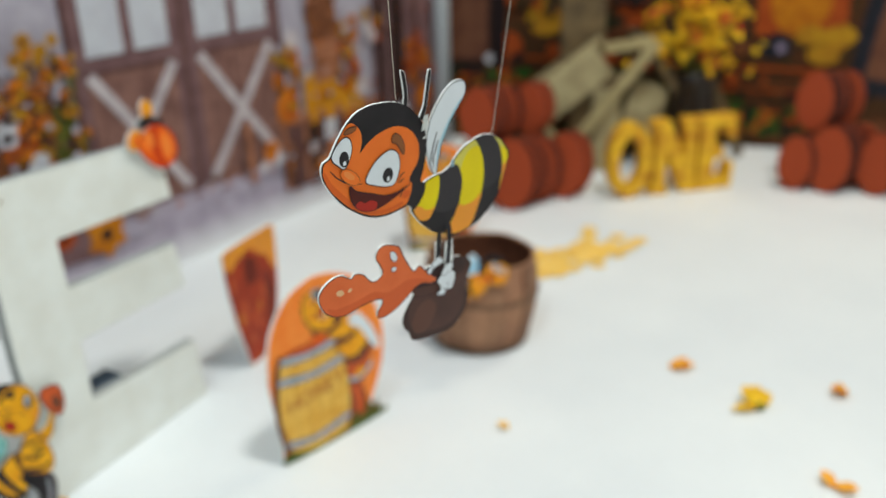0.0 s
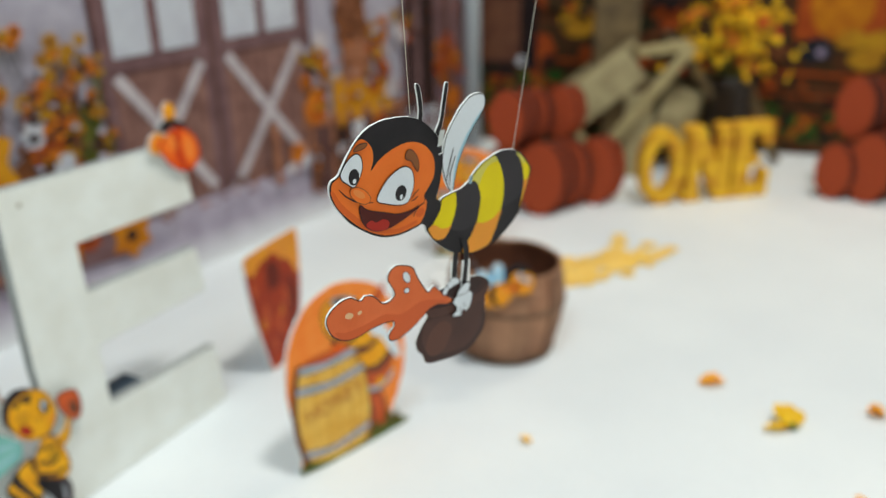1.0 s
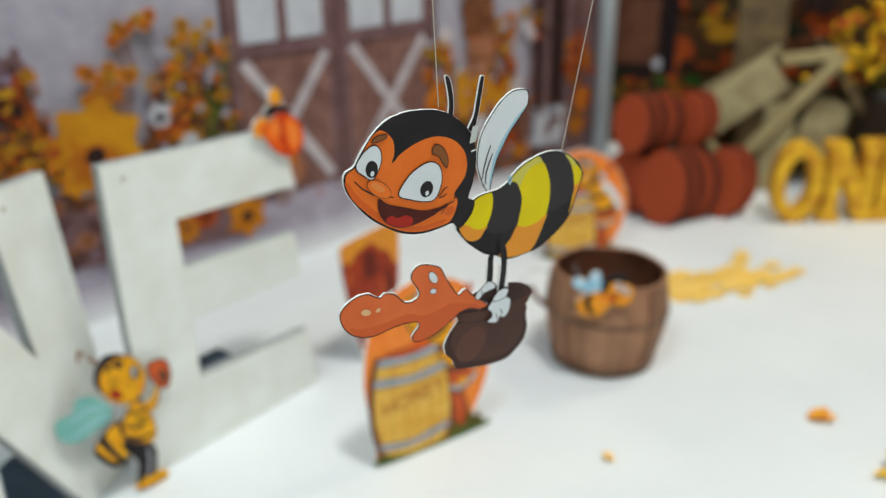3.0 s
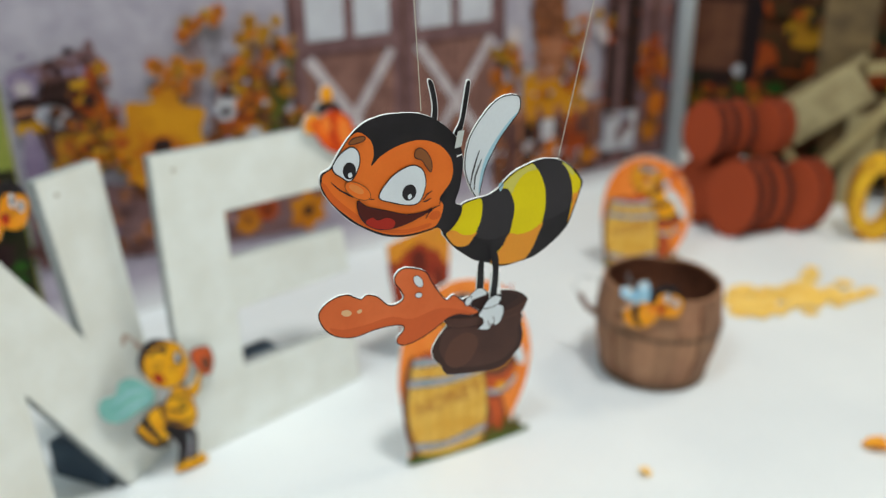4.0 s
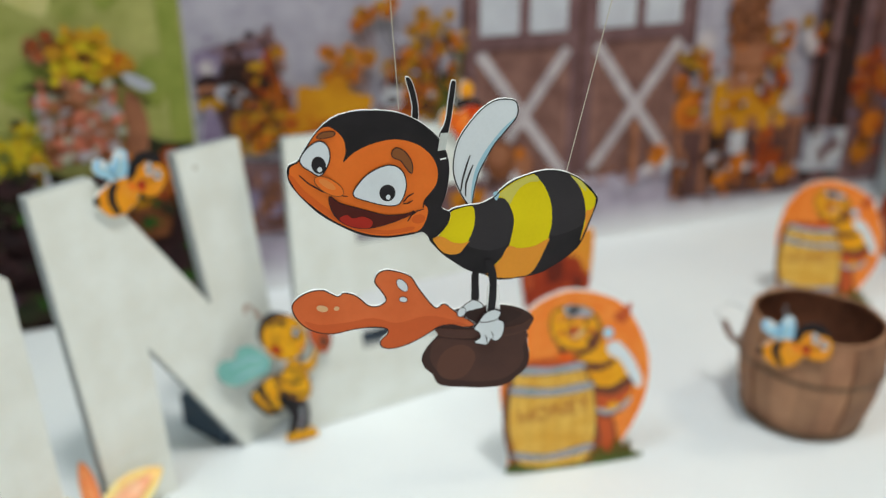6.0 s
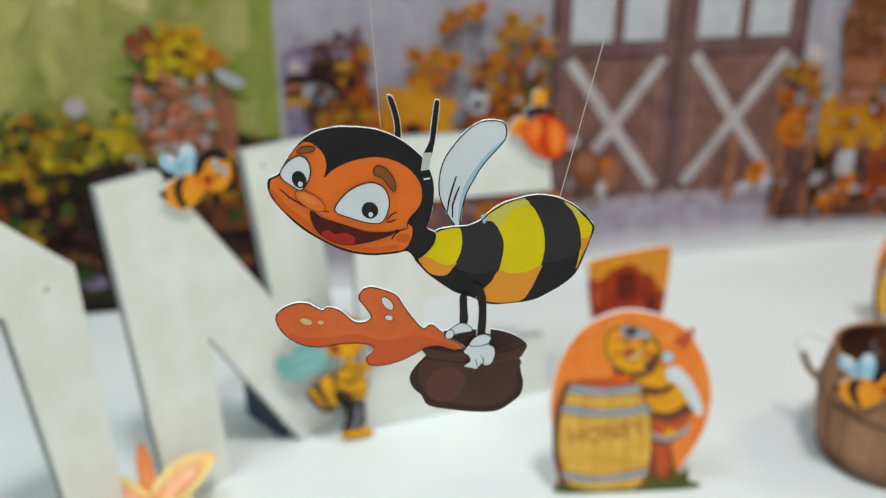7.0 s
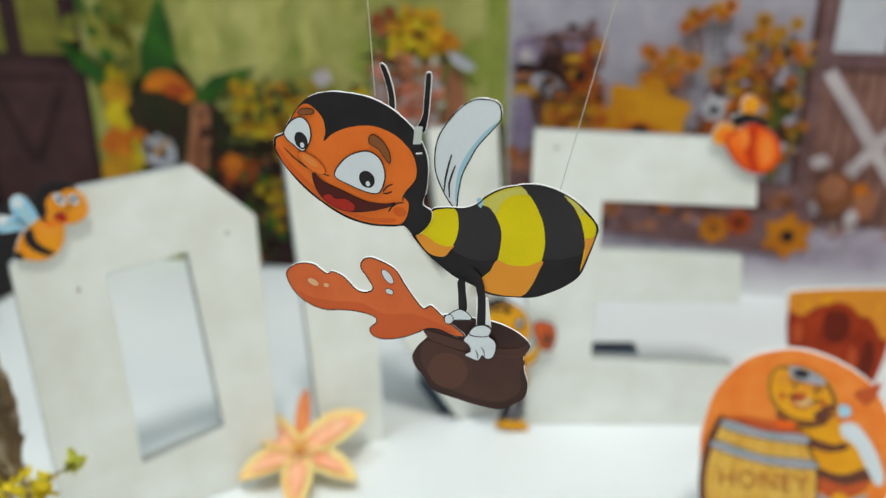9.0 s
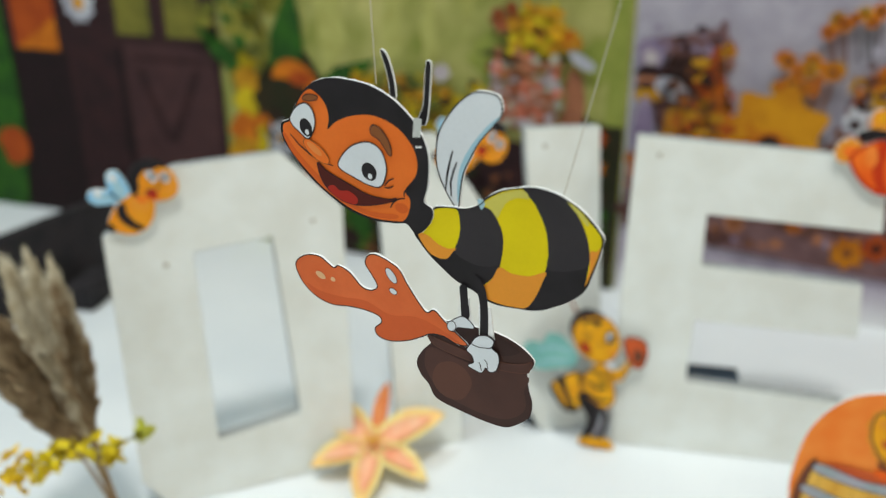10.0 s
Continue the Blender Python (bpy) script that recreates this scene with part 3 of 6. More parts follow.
for k, (u, v, r) in enumerate(((-0.778, 0.405, 0.02), (-0.785, 0.36, 0.028), (-0.79, 0.31, 0.028), (-0.797, 0.255, 0.032), (-0.803, 0.2, 0.034))):
    f.fill(blob(rng, u, v, r, r * 1.2, 16, 0.25), (D_LEMON, D_MUST, D_LEMON, D_ORANGE, D_MUST)[k])
f.fill(blob(rng, -0.752, 0.275, 0.028, 0.016, 14, 0.3), D_ORANGE)
f.fill(blob(rng, -0.756, 0.225, 0.018, 0.04, 14, 0.3), D_LEMON)
f.cut("printed_tall_blooms", meadow, "printed yellow and orange flower spikes")
f.fill(curve_round([(-0.722, 0.375), (-0.705, 0.405), (-0.67, 0.414), (-0.635, 0.395), (-0.615, 0.362), (-0.64, 0.35), (-0.66, 0.372), (-0.69, 0.372)]), D_ORANGE)
f.fill(blob(rng, -0.655, 0.375, 0.03, 0.014, 14, 0.2), D_RUSTP)
f.fill(curve_round([(-0.66, 0.1), (-0.652, 0.22), (-0.632, 0.3), (-0.622, 0.345), (-0.59, 0.345), (-0.592, 0.28), (-0.605, 0.2), (-0.61, 0.1)]), D_TAN)
f.fill(bar((-0.642, 0.12), (-0.605, 0.33), 0.01), D_BROWN)
f.cut("printed_mushroom", meadow, "printed orange-capped mushroom")
f.fill(round_petals(-0.705, 0.244, 0.04, 9, 0.2, 0.2), D_WHITE)
f.fill(spot(-705, 244, 12, 12), D_YELLOW)
f.fill(round_petals(-1.19, 0.503, 0.045, 9, 0.2, 0.2), D_WHITE)
f.fill(spot(-1190, 503, 15, 15), D_YELLOW)
f.cut("printed_daisies", meadow, "printed white daisies")
thicket(f, rng, -0.53, -0.365, 0.3, 0.395, 44, 0.012, 0.022, (D_LEMON, D_LEMON, D_MUST), D_MUST, 6, D_LEMON)
thicket(f, rng, -0.46, -0.39, 0.25, 0.3, 10, 0.012, 0.02, (D_LEMON, D_MUST), D_MUST, 3, D_OLIVE)
thicket(f, rng, -0.5, -0.44, 0.08, 0.2, 18, 0.012, 0.022, (D_LEMON, D_MUST), D_MUST, 4, D_OLIVE)
thicket(f, rng, -0.35, -0.25, 0.315, 0.365, 16, 0.012, 0.022, (D_LEMON,), D_MUST, 2, D_LEMON)
f.fill(blob(rng, -0.535, 0.217, 0.045, 0.03), D_RUSTP)
f.fill(round_petals(-0.545, 0.225, 0.028, 7), D_ORANGE)
f.cut("printed_yellow_flowers", meadow, "printed lemon-yellow flowers")
f.fill(rect(-0.244, 0.315, -0.12, 0.44), D_TAN)
speckle(f, rng, -0.24, -0.124, 0.32, 0.435, 60, (D_TAN, D_CRATE, D_BROWN, D_PINK, D_BRACE), 0.008, 0.016)
for u, v, w, h in ((-0.2, 0.352, 0.026, 0.014), (-0.165, 0.385, 0.026, 0.016), (-0.195, 0.392, 0.018, 0.014), (-0.155, 0.345, 0.02, 0.012)):
    f.fill(blob(rng, u, v, w, h, 14, 0.35), D_PINK)
for u, v, w, h in ((-0.23, 0.42, 0.016, 0.018), (-0.205, 0.408, 0.012, 0.014), (-0.14, 0.418, 0.014, 0.02), (-0.122, 0.395, 0.01, 0.022), (-0.238, 0.375, 0.01, 0.018), (-0.18, 0.328, 0.024, 0.007), (-0.13, 0.34, 0.01, 0.016)):
    f.fill(blob(rng, u, v, w, h, 12, 0.35), D_BRACE)
f.fill(blob(rng, -0.218, 0.414, 0.008, 0.014, 10, 0.3), D_MUST)
f.fill(blob(rng, -0.148, 0.425, 0.01, 0.01, 10, 0.3), D_MUST)
f.fill(blob(rng, -0.185, 0.452, 0.07, 0.014, 24, 0.4), D_FOREST)
f.fill(blob(rng, -0.22, 0.48, 0.01, 0.03, 14, 0.3), D_OLIVE)
thicket(f, rng, -0.19, -0.12, 0.465, 0.535, 16, 0.014, 0.026, (D_LEMON, D_LEMON, D_MUST), D_MUST)
f.fill(blob(rng, -0.152, 0.5, 0.034, 0.032, 18, 0.25), D_LEMON)
f.fill(blob(rng, -0.158, 0.492, 0.012, 0.014, 12, 0.3), D_BROWN)
thicket(f, rng, -0.25, -0.205, 0.5, 0.55, 6, 0.012, 0.02, (D_TAN, D_BROWN), D_RUSTP)
thicket(f, rng, -0.125, -0.085, 0.47, 0.495, 5, 0.012, 0.018, (D_AMBERP, D_MUST), D_RUSTP)
f.cut("printed_crate_pot", meadow, "printed crate of yellow and pink flowers")
f.fill(curve_round([(-0.1, 0.465), (-0.075, 0.46), (-0.05, 0.44), (-0.065, 0.432), (-0.09, 0.445)]), D_WHITE)
f.fill(blob(rng, -0.345, 0.41, 0.018, 0.016), D_BRACE)
f.fill(blob(rng, -0.262, 0.29, 0.018, 0.03), D_WHITE)
f.fill(spot(-262, 290, 9, 9), D_MUST)
f.fill(blob(rng, -0.11, 0.2, 0.07, 0.05), D_BROWN)
thicket(f, rng, -0.13, -0.03, 0.22, 0.31, 14, 0.014, 0.026, (D_ORANGE, D_RUSTP, D_YELLOW), D_BROWN)
f.fill(blob(rng, -0.52, 0.1, 0.05, 0.05), D_LEAF)
f.fill(blob(rng, -0.3, 0.05, 0.12, 0.03, 20, 0.3), D_FOREST)
f.fill(blob(rng, -0.36, 0.07, 0.03, 0.015), D_LILAC)
f.done("printed_meadow_finds", meadow, "printed pale petals and brown clods")
f = Flat(-0.018, 0.00002)
speckle(f, rng, -0.55, -0.25, 0.28, 0.4, 120, (D_LEMON, D_MUST, D_OLIVE, D_FOREST, D_FOREST, D_OLIVEL, D_OLIVE), 0.004, 0.012)
speckle(f, rng, -0.42, -0.24, 0.12, 0.3, 70, (D_PLUM, D_FOREST, D_PLUM, D_NIGHT), 0.006, 0.016)
speckle(f, rng, -0.25, -0.114, 0.31, 0.46, 90, (D_PINK, D_TAN, D_TAN, D_CRATE, D_BROWN), 0.004, 0.009)
speckle(f, rng, -0.21, -0.12, 0.46, 0.55, 40, (D_LEMON, D_MUST, D_YELLOW, D_LEMON), 0.005, 0.011)
speckle(f, rng, -0.34, -0.02, 0.02, 0.26, 110, (D_FOREST, D_PLUM, D_DARK, D_PLUM, D_BROWN, D_LEAF))
speckle(f, rng, -0.58, -0.34, 0.02, 0.26, 90, (D_FOREST, D_PLUM, D_DARK, D_FOREST, D_BROWN, D_OLIVE, D_LEAF))
speckle(f, rng, -0.76, -0.56, 0.12, 0.36, 45, (D_FOREST, D_LEAF, D_DARK, D_MUST, D_DARK, D_PLUM, D_BROWN), 0.004, 0.01)
speckle(f, rng, -0.86, -0.73, 0.42, 0.6, 30, (D_OLIVE, D_LEAF, D_OLIVEL, D_OLIVE), 0.008, 0.018)
tagged(f.done("printed_bloom", meadow, "printed busy meadow flowers"), kind="stuff")

# autumn cloth on the far side
RIGHT = Matrix.Translation((1.575, 1.63, 0.001)) @ Matrix.Rotation(radians(-56), 4, "Z")
autumn = cloth("backdrop_autumn", RIGHT, 2.1, 0.98, 0.0, D_AUTUMN, "dark brown cloth backdrop printed with autumn woods and hives")
rng = random.Random(21)
f = Flat(-0.0012, 0.00004)
for _ in range(70):
    f.fill(blob(rng, rng.uniform(0.02, 2.05), rng.uniform(0.05, 0.93), rng.uniform(0.03, 0.1), rng.uniform(0.02, 0.07), 10, 0.3), rng.choice((D_FOREST, D_AUTUMN, D_BROWN, D_AUTUMN, D_RUSTP, D_DARK)))
f.cut("printed_undergrowth", autumn, "printed brown and green undergrowth")
f.fill(rect(0.0, 0.2, 0.2, 0.6), D_DARK)
f.fill(rect(0.03, 0.255, 0.185, 0.45), D_GATEP)
f.fill(blob(rng, 0.195, 0.256, 0.022, 0.018), D_WHITE)
f.fill(rect(0.2, 0.22, 0.24, 0.5), D_NIGHT)
f.cut("printed_hive_box", autumn, "printed tan hive box in dark frame")
f.fill(blob(rng, 0.366, 0.385, 0.06, 0.055, 14, 0.1), D_MUST)
f.cut("printed_straw_hive", autumn, "printed mustard straw hive")
f.fill(rect(0.98, 0.34, 1.23, 0.9), D_RUSTP)
f.fill(blob(rng, 1.1, 0.43, 0.085, 0.09, 14, 0.08), D_AMBERP)
f.cut("printed_straw_hive", autumn, "printed amber straw hive")
f.fill(blob(rng, 1.135, 0.34, 0.04, 0.03), D_MUST)
f.fill(blob(rng, 1.215, 0.335, 0.045, 0.036), D_MUST)
f.fill(blob(rng, 1.175, 0.285, 0.045, 0.03), D_MUST)
f.cut("printed_bee", autumn, "printed mustard bee")
f.fill(blob(rng, 1.046, 0.31, 0.048, 0.04), D_SLATE)
f.fill(blob(rng, 1.058, 0.304, 0.015, 0.015), D_LILAC)
f.cut("printed_bird", autumn, "printed slate-black bird")
f.fill([Vector(p) for p in ((1.275, 0.42), (1.25, 0.18), (1.75, 0.1), (1.75, 0.6), (1.3, 0.55))], D_SLATE)
f.fill([Vector(p) for p in ((1.315, 0.37), (1.3, 0.22), (1.72, 0.15), (1.72, 0.5), (1.33, 0.46))], D_GATEP)
f.cut("printed_chalkboard", autumn, "printed slate-framed brown board")
for k in range(9):
    v = 0.235 - 0.022 * k
    f.fill(bar((0.24, v + 0.03), (1.25, v), 0.011), (D_RUSTP, D_AUTUMN, D_BROWN)[k % 3])
f.cut("printed_logs", autumn, "printed rust-brown log pile")
thicket(f, rng, 0.9, 1.3, 0.04, 0.13, 26, 0.014, 0.03, (D_LEAF, D_RUSTP, D_FOREST, D_ORANGE), D_DARK)
thicket(f, rng, 0.02, 0.3, 0.12, 0.22, 18, 0.014, 0.03, (D_LEAF, D_RUSTP, D_MUST, D_ORANGE), D_DARK)
f.done("printed_autumn_woods", autumn, "printed hives, foliage and dark frames")
f = Flat(-0.0105, 0.00003)
speckle(f, rng, 0.02, 1.3, 0.03, 0.24, 170, (D_LEAF, D_RUSTP, D_FOREST, D_AUTUMN, D_DARK, D_BROWN, D_AUTUMN), 0.006, 0.018)
speckle(f, rng, 0.25, 0.95, 0.26, 0.95, 150, (D_AUTUMN, D_FOREST, D_DARK, D_BROWN, D_RUSTP), 0.008, 0.026)
tagged(f.done("printed_foliage", autumn, "printed busy autumn foliage"), kind="stuff")

STEELP = mat("grey_painted_steel", (176, 182, 188), rough=0.4, vary=0.05, scale=30, spec=0.5)
stand = holder("backdrop_stand", BACK @ Matrix.Translation((1.706, -0.035, 0)))
tagged(stand, "pale grey painted metal pole holding the cloth backdrops", "stand")
part("pole", tube([(0, 0, 0.0), (0.0, 0, 0.5), (0.0, 0, 1.02)], 0.025, 14), STEELP, stand, smooth=True)
for a in (200, 320, 80):
    part("foot", tube([(0, 0, 0.012), (0.12 * math.cos(radians(a)), 0.06 * math.sin(radians(a)), 0.008)], 0.008, 8), STEELP, stand)

BLACKB = mat("black_side_cloth", (30, 28, 31), rough=0.8, vary=0.2, scale=20, hue=(44, 38, 42))
bm = bmesh.new()
box(bm, (-0.012, -0.62, 0), (0.012, 0.27, 0.17), bevel=0.004)
side = part("black_side_panel", bm, BLACKB)
side.matrix_world = Matrix.Translation((-1.15, 0.66, 0.0005)) @ Matrix.Rotation(radians(4), 4, "Z")
tagged(side, "low black cloth-covered panel standing beside the meadow backdrop", "panel")
bm = bmesh.new()
box(bm, (-0.03, -0.05, 0), (0.03, 0.05, 0.05), bevel=0.008)
bag = part("black_bag", bm, BLACKB)
bag.matrix_world = Matrix.Translation((-1.09, 0.60, 0.0005)) @ Matrix.Rotation(radians(20), 4, "Z")
tagged(bag, "small soft black bag lying by the side panel", "bag")

# ---- white standing letters ----
LETTER = mat("white_painted_board", (236, 239, 235), rough=0.6, vary=0.035, scale=17, fine=130, bump=0.2, hue=(227, 228, 221))
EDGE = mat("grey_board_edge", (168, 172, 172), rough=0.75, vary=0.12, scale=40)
SLATEB = mat("dark_navy_block", (54, 71, 88), rough=0.6, vary=0.15, scale=40)


def letter(name, line, hole, x, y, turn, lean, label, block):
    """A big cut-out letter, its own outline, leaning back a little, some on a dark block."""
    th = 0.018
    bm = bmesh.new()
    if hole:
        # ring of quads from the outline to the window
        outer = [bm.verts.new((p[0], 0, p[1])) for p in line]
        inner = [bm.verts.new((p[0], 0, p[1])) for p in hole]
        n, faces = len(outer), []
        for i in range(n):
            j = (i + 1) % n
            a, b = inner[i * len(inner) // n], inner[j * len(inner) // n]
            faces.append(bm.faces.new((outer[i], outer[j], b, a) if a != b else (outer[i], outer[j], a)))
    else:
        faces = [bm.faces.new([bm.verts.new((p[0], 0, p[1])) for p in line])]
    bmesh.ops.recalc_face_normals(bm, faces=faces)
    ret = bmesh.ops.extrude_face_region(bm, geom=faces)
    bmesh.ops.translate(bm, vec=(0, th, 0), verts=[v for v in ret["geom"] if isinstance(v, bmesh.types.BMVert)])
    bmesh.ops.bevel(bm, geom=[e for e in bm.edges if e.calc_face_angle(0) > 0.6], offset=0.0012, segments=2, affect="EDGES")
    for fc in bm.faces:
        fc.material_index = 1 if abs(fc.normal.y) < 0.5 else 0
    m = Matrix.Translation((x, y, 0)) @ Matrix.Rotation(radians(turn), 4, "Z")
    top = holder(name, m)
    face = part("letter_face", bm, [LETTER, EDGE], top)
    drop = 0.45 * math.sin(radians(lean))
    face.matrix_basis = Matrix.Translation((0, -drop, 0.0005)) @ Matrix.Rotation(radians(-lean), 4, "X")
    if block[1]:
        lo, hi = block[0], block[1]
        bm = bmesh.new()
        box(bm, lo, hi, bevel=0.003)
        part("support_block", bm, SLATEB, top, "dark navy support block behind the letter")
    for u, v in block[2]:
        bmn = bmesh.new()
        bmesh.ops.create_cone(bmn, cap_ends=True, segments=10, radius1=0.0028, radius2=0.002, depth=0.0016, matrix=Matrix.Translation((u, -0.0008, v)) @ Matrix.Rotation(radians(90), 4, "X"))
        nail = part("nail_head", bmn, NAIL, face)
    return tagged(top, label, "letter", "white standing letters")


NAIL = mat("rusty_nail", (184, 172, 152), rough=0.6, vary=0.2, scale=300, metal=0.4)
E_LINE = [(0, 0), (0.012, 0.0), (0.308, 0.0), (0.303, 0.103), (0.095, 0.113), (0.096, 0.205), (0.303, 0.200), (0.297, 0.274), (0.097, 0.285), (0.096, 0.355), (0.308, 0.346), (0.298, 0.44), (0, 0.454), (-0.004, 0.22)]
letter("letter_e_sign", E_LINE, None, -0.069, 0.68, 19, 2.0, "large white painted letter E standing on the floor", ((0.085, -0.01, 0), (0.17, 0.048, 0.108), ((0.03, 0.43),)))
N_LINE = [(0.018, 0), (0.112, 0), (0.110, 0.218), (0.232, 0), (0.325, 0), (0.302, 0.452), (0.197, 0.455), (0.214, 0.24), (0.080, 0.455), (0, 0.453)]
letter("letter_n_sign", N_LINE, None, -0.349, 0.502, 43, 3.5, "large white painted letter N standing on the floor", ((0.212, -0.004, 0), (0.30, 0.092, 0.057), ((0.225, 0.43),)))
O_LINE = [(0.03, 0), (0.255, 0), (0.28, 0.045), (0.284, 0.375), (0.212, 0.451), (0.085, 0.447), (0.0, 0.372), (0, 0.045)]
O_HOLE = [(0.100, 0.083), (0.208, 0.098), (0.193, 0.347), (0.097, 0.341)]
letter("letter_o_sign", O_LINE, O_HOLE, -0.548, 0.238, 52, 3.5, "large white painted letter O with clipped corners", (None, None, ((0.065, 0.33), (0.245, 0.36))))


# ---- hanging bee cut-out ----
BEE = Matrix.Translation((0, 0.0039, 0.57)) @ Matrix.Rotation(radians(3.4), 4, "Z") @ Matrix.Rotation(radians(5.7), 4, "X")
bee = holder("hanging_bee_cutout", BEE)
tagged(bee, "striped cartoon bee foam-board cutout carrying a honey pot, hung on threads", "decoration")
TH = 0.0013
rough_cut = random.Random(77)


def ragged(line, grow=0.0002, amp=0.0005):
    """The hand-cut edge of a board, a little uneven."""
    out, prev = grown(line, grow), 0.0
    done = []
    for p, q in zip(out, grown(line, grow + 0.001)):
        prev = 0.6 * prev + 0.4 * rough_cut.uniform(-1, 1.6)
        done.append(p + (q - p) * (prev * amp / 0.001))
    return done


f = Flat(0.0)
body = mm([(24, 7.5), (30, 14), (36.5, 23), (44, 25), (55.5, 26), (63.5, 30), (67, 34), (76, 39.5), (88, 43), (96.5, 43.5), (105, 41.5), (113.5, 37.5), (121, 31.5), (126, 25.5), (128, 21.5), (126.5, 14.5), (123.5, 4), (119.5, -7.5), (112.5, -15), (103.5, -21), (94, -25.5), (81.5, -27), (68.5, -27), (58.5, -22), (48.5, -18), (40.5, -12), (33, -5.5), (27.5, 1)])
f.board(ragged(body), TH, FOAM)
f.fill(body, BLACK)
f.fill(mm([(49.5, 24.5), (57, 26), (64, 29.5), (69, 27.8), (72.3, 23.5), (75.6, 14.5), (75, 3.5), (73, -3), (64, -6), (56, -5), (47.5, -0.5), (50.5, 8.5), (51.5, 17)]), STRIPE)
f.fill(mm([(87, 42), (96.5, 43), (105, 41), (109, 39.5), (115.5, 31.5), (120, 20.5), (121, 7), (113, 2), (105, 0), (99.5, 0.5), (100, 9), (98.5, 22), (93, 34.5)]), STRIPE)
f.fill(mm([(62, 32), (64, 27), (66, 31), (64.5, 33)]), SKY)
f.stroke(body, 0.0007, BLACK)
torso = f.done("body", bee, "black and yellow striped body")
for fills in ((([(26, 7.5), (30.5, 13.5), (36.5, 22), (44, 24.5), (50, 24.5), (51.5, 17), (50.5, 8.5), (46.5, -0.5), (42, -6), (34, -5), (28.5, 1)], YELLOW), ([(26.5, 6.5), (32, 6.5), (38, 2.3), (44, 0.8), (48.5, 1.8), (46.5, -1), (42, -6), (34, -5), (28.5, 1)], AMBER)), (([(64, 29.5), (67.5, 33.5), (76, 39), (86.5, 42), (93, 34.5), (98.5, 22), (100, 9), (97.5, -5.5), (93, -18), (88, -25.5), (80, -27), (68.5, -26), (60, -22.5), (71.5, -9), (75, 3.5), (75.6, 14.5), (72.3, 23.5), (69, 27.8)], YELLOW), ([(73.2, -4.5), (80, -6.5), (90, -6), (98.9, -1.8), (97.5, -7), (93, -18.5), (88, -25.5), (80, -27), (68.5, -26), (60, -22.5), (68.5, -13)], AMBER), ([(65.8, 30.6), (69, 34), (76, 38.4), (86.5, 41.5), (89.8, 37.5), (84, 37), (78.5, 34), (75, 29), (72.6, 24), (69.2, 27.9)], PALE)), (([(109, 39.5), (114.5, 37), (120.5, 30.5), (125.5, 25), (127, 21), (126, 14), (123, 4.5), (119.5, -5.5), (121, 7), (120, 20.5), (115.5, 31.5)], YELLOW), ([(109.4, 39), (114.5, 36.6), (120, 30.6), (119.6, 28), (116.6, 31)], PALE), ([(121.5, 14.5), (124.5, 15), (126.5, 17.5), (125.5, 12.5), (123, 4.5), (119.5, -5.5), (121.5, 5.5)], AMBER))):
    f = Flat(-0.0001)
    for line, m in fills:
        f.fill(mm(line), m)
    f.done("yellow_stripe", torso, "yellow stripe shading to amber")

f = Flat(-0.0006)
head = mm([(-54.5, 58.5), (-49, 61.5), (-45.5, 67), (-38.5, 77), (-31, 83.5), (-21.5, 87), (-11, 87.5), (2.5, 86), (15, 81), (25, 73), (30.5, 66), (34, 57.5), (35, 48), (33.5, 35), (31, 26), (36, 22), (34, 14), (26, 6.5), (20, 11.5), (12.5, 10.5), (-1.5, 10), (-16, 13.5), (-29.5, 21.5), (-40, 30), (-49.5, 41.5), (-54.5, 50.5)])
f.board(ragged(head), TH, FOAM)
f.fill(head, BLACK)
face = mm([(-53.5, 58), (-48.5, 61), (-45.5, 66.5), (-39.5, 75.5), (-33.5, 80), (-28.5, 78), (-24, 72.5), (-23, 65), (-24.5, 59), (-18.5, 64), (-8, 68.5), (5, 70), (17, 66), (25, 58.5), (28.5, 50), (27.5, 40.5), (20.5, 31), (23, 26), (22, 19), (18.5, 13), (12.5, 11.5), (-1.5, 11), (-15.5, 14.5), (-29.5, 22.5), (-39.5, 31), (-49.5, 42), (-53.5, 51)])
f.fill(face, ORANGE)
f.fill(spot(*[(17.5, 20)][0], 4, 3), DEEP)
f.fill(mm([(-54.5, 52.5), (-49.5, 42), (-39.5, 32), (-29.5, 23), (-15.5, 15.5), (-1.5, 12), (13, 13), (14, 15.5), (-1, 14.5), (-14.5, 18), (-27.5, 26), (-37, 34), (-47, 44.5), (-52.5, 53)]), DEEP)
f.stroke(head, 0.0006, BLACK)
skull = f.done("head", bee, "orange face with black cap and wide smile")
for outline, px, pz in (([(-47.5, 63), (-43, 69), (-37, 72), (-33, 69), (-32, 62.5), (-34.5, 56), (-38, 52.5), (-43, 56), (-46.5, 59)], *[(-38, 58.5)][0]), ([(-19.5, 39), (-15, 47), (-8, 52.5), (1, 55), (7.5, 51.5), (10, 44), (9, 37), (5.5, 31), (-1.5, 31), (-11.5, 34.5)], *[(-0.5, 38.5)][0])):
    f = Flat(-0.0012)
    f.fill(grown(mm(outline), 0.0007), BLACK)
    f.fill(mm(outline), WHITE)
    wide = 1.0 if px > -20 else 0.85
    f.fill(spot(px, pz, 4.6 * wide, 5.2, 10), BLACK)
    f.fill(spot(px + 0.4, pz - 2.6, 1.3, 1.6), WHITE)
    f.done("eye", skull, "white eye with black pupil")
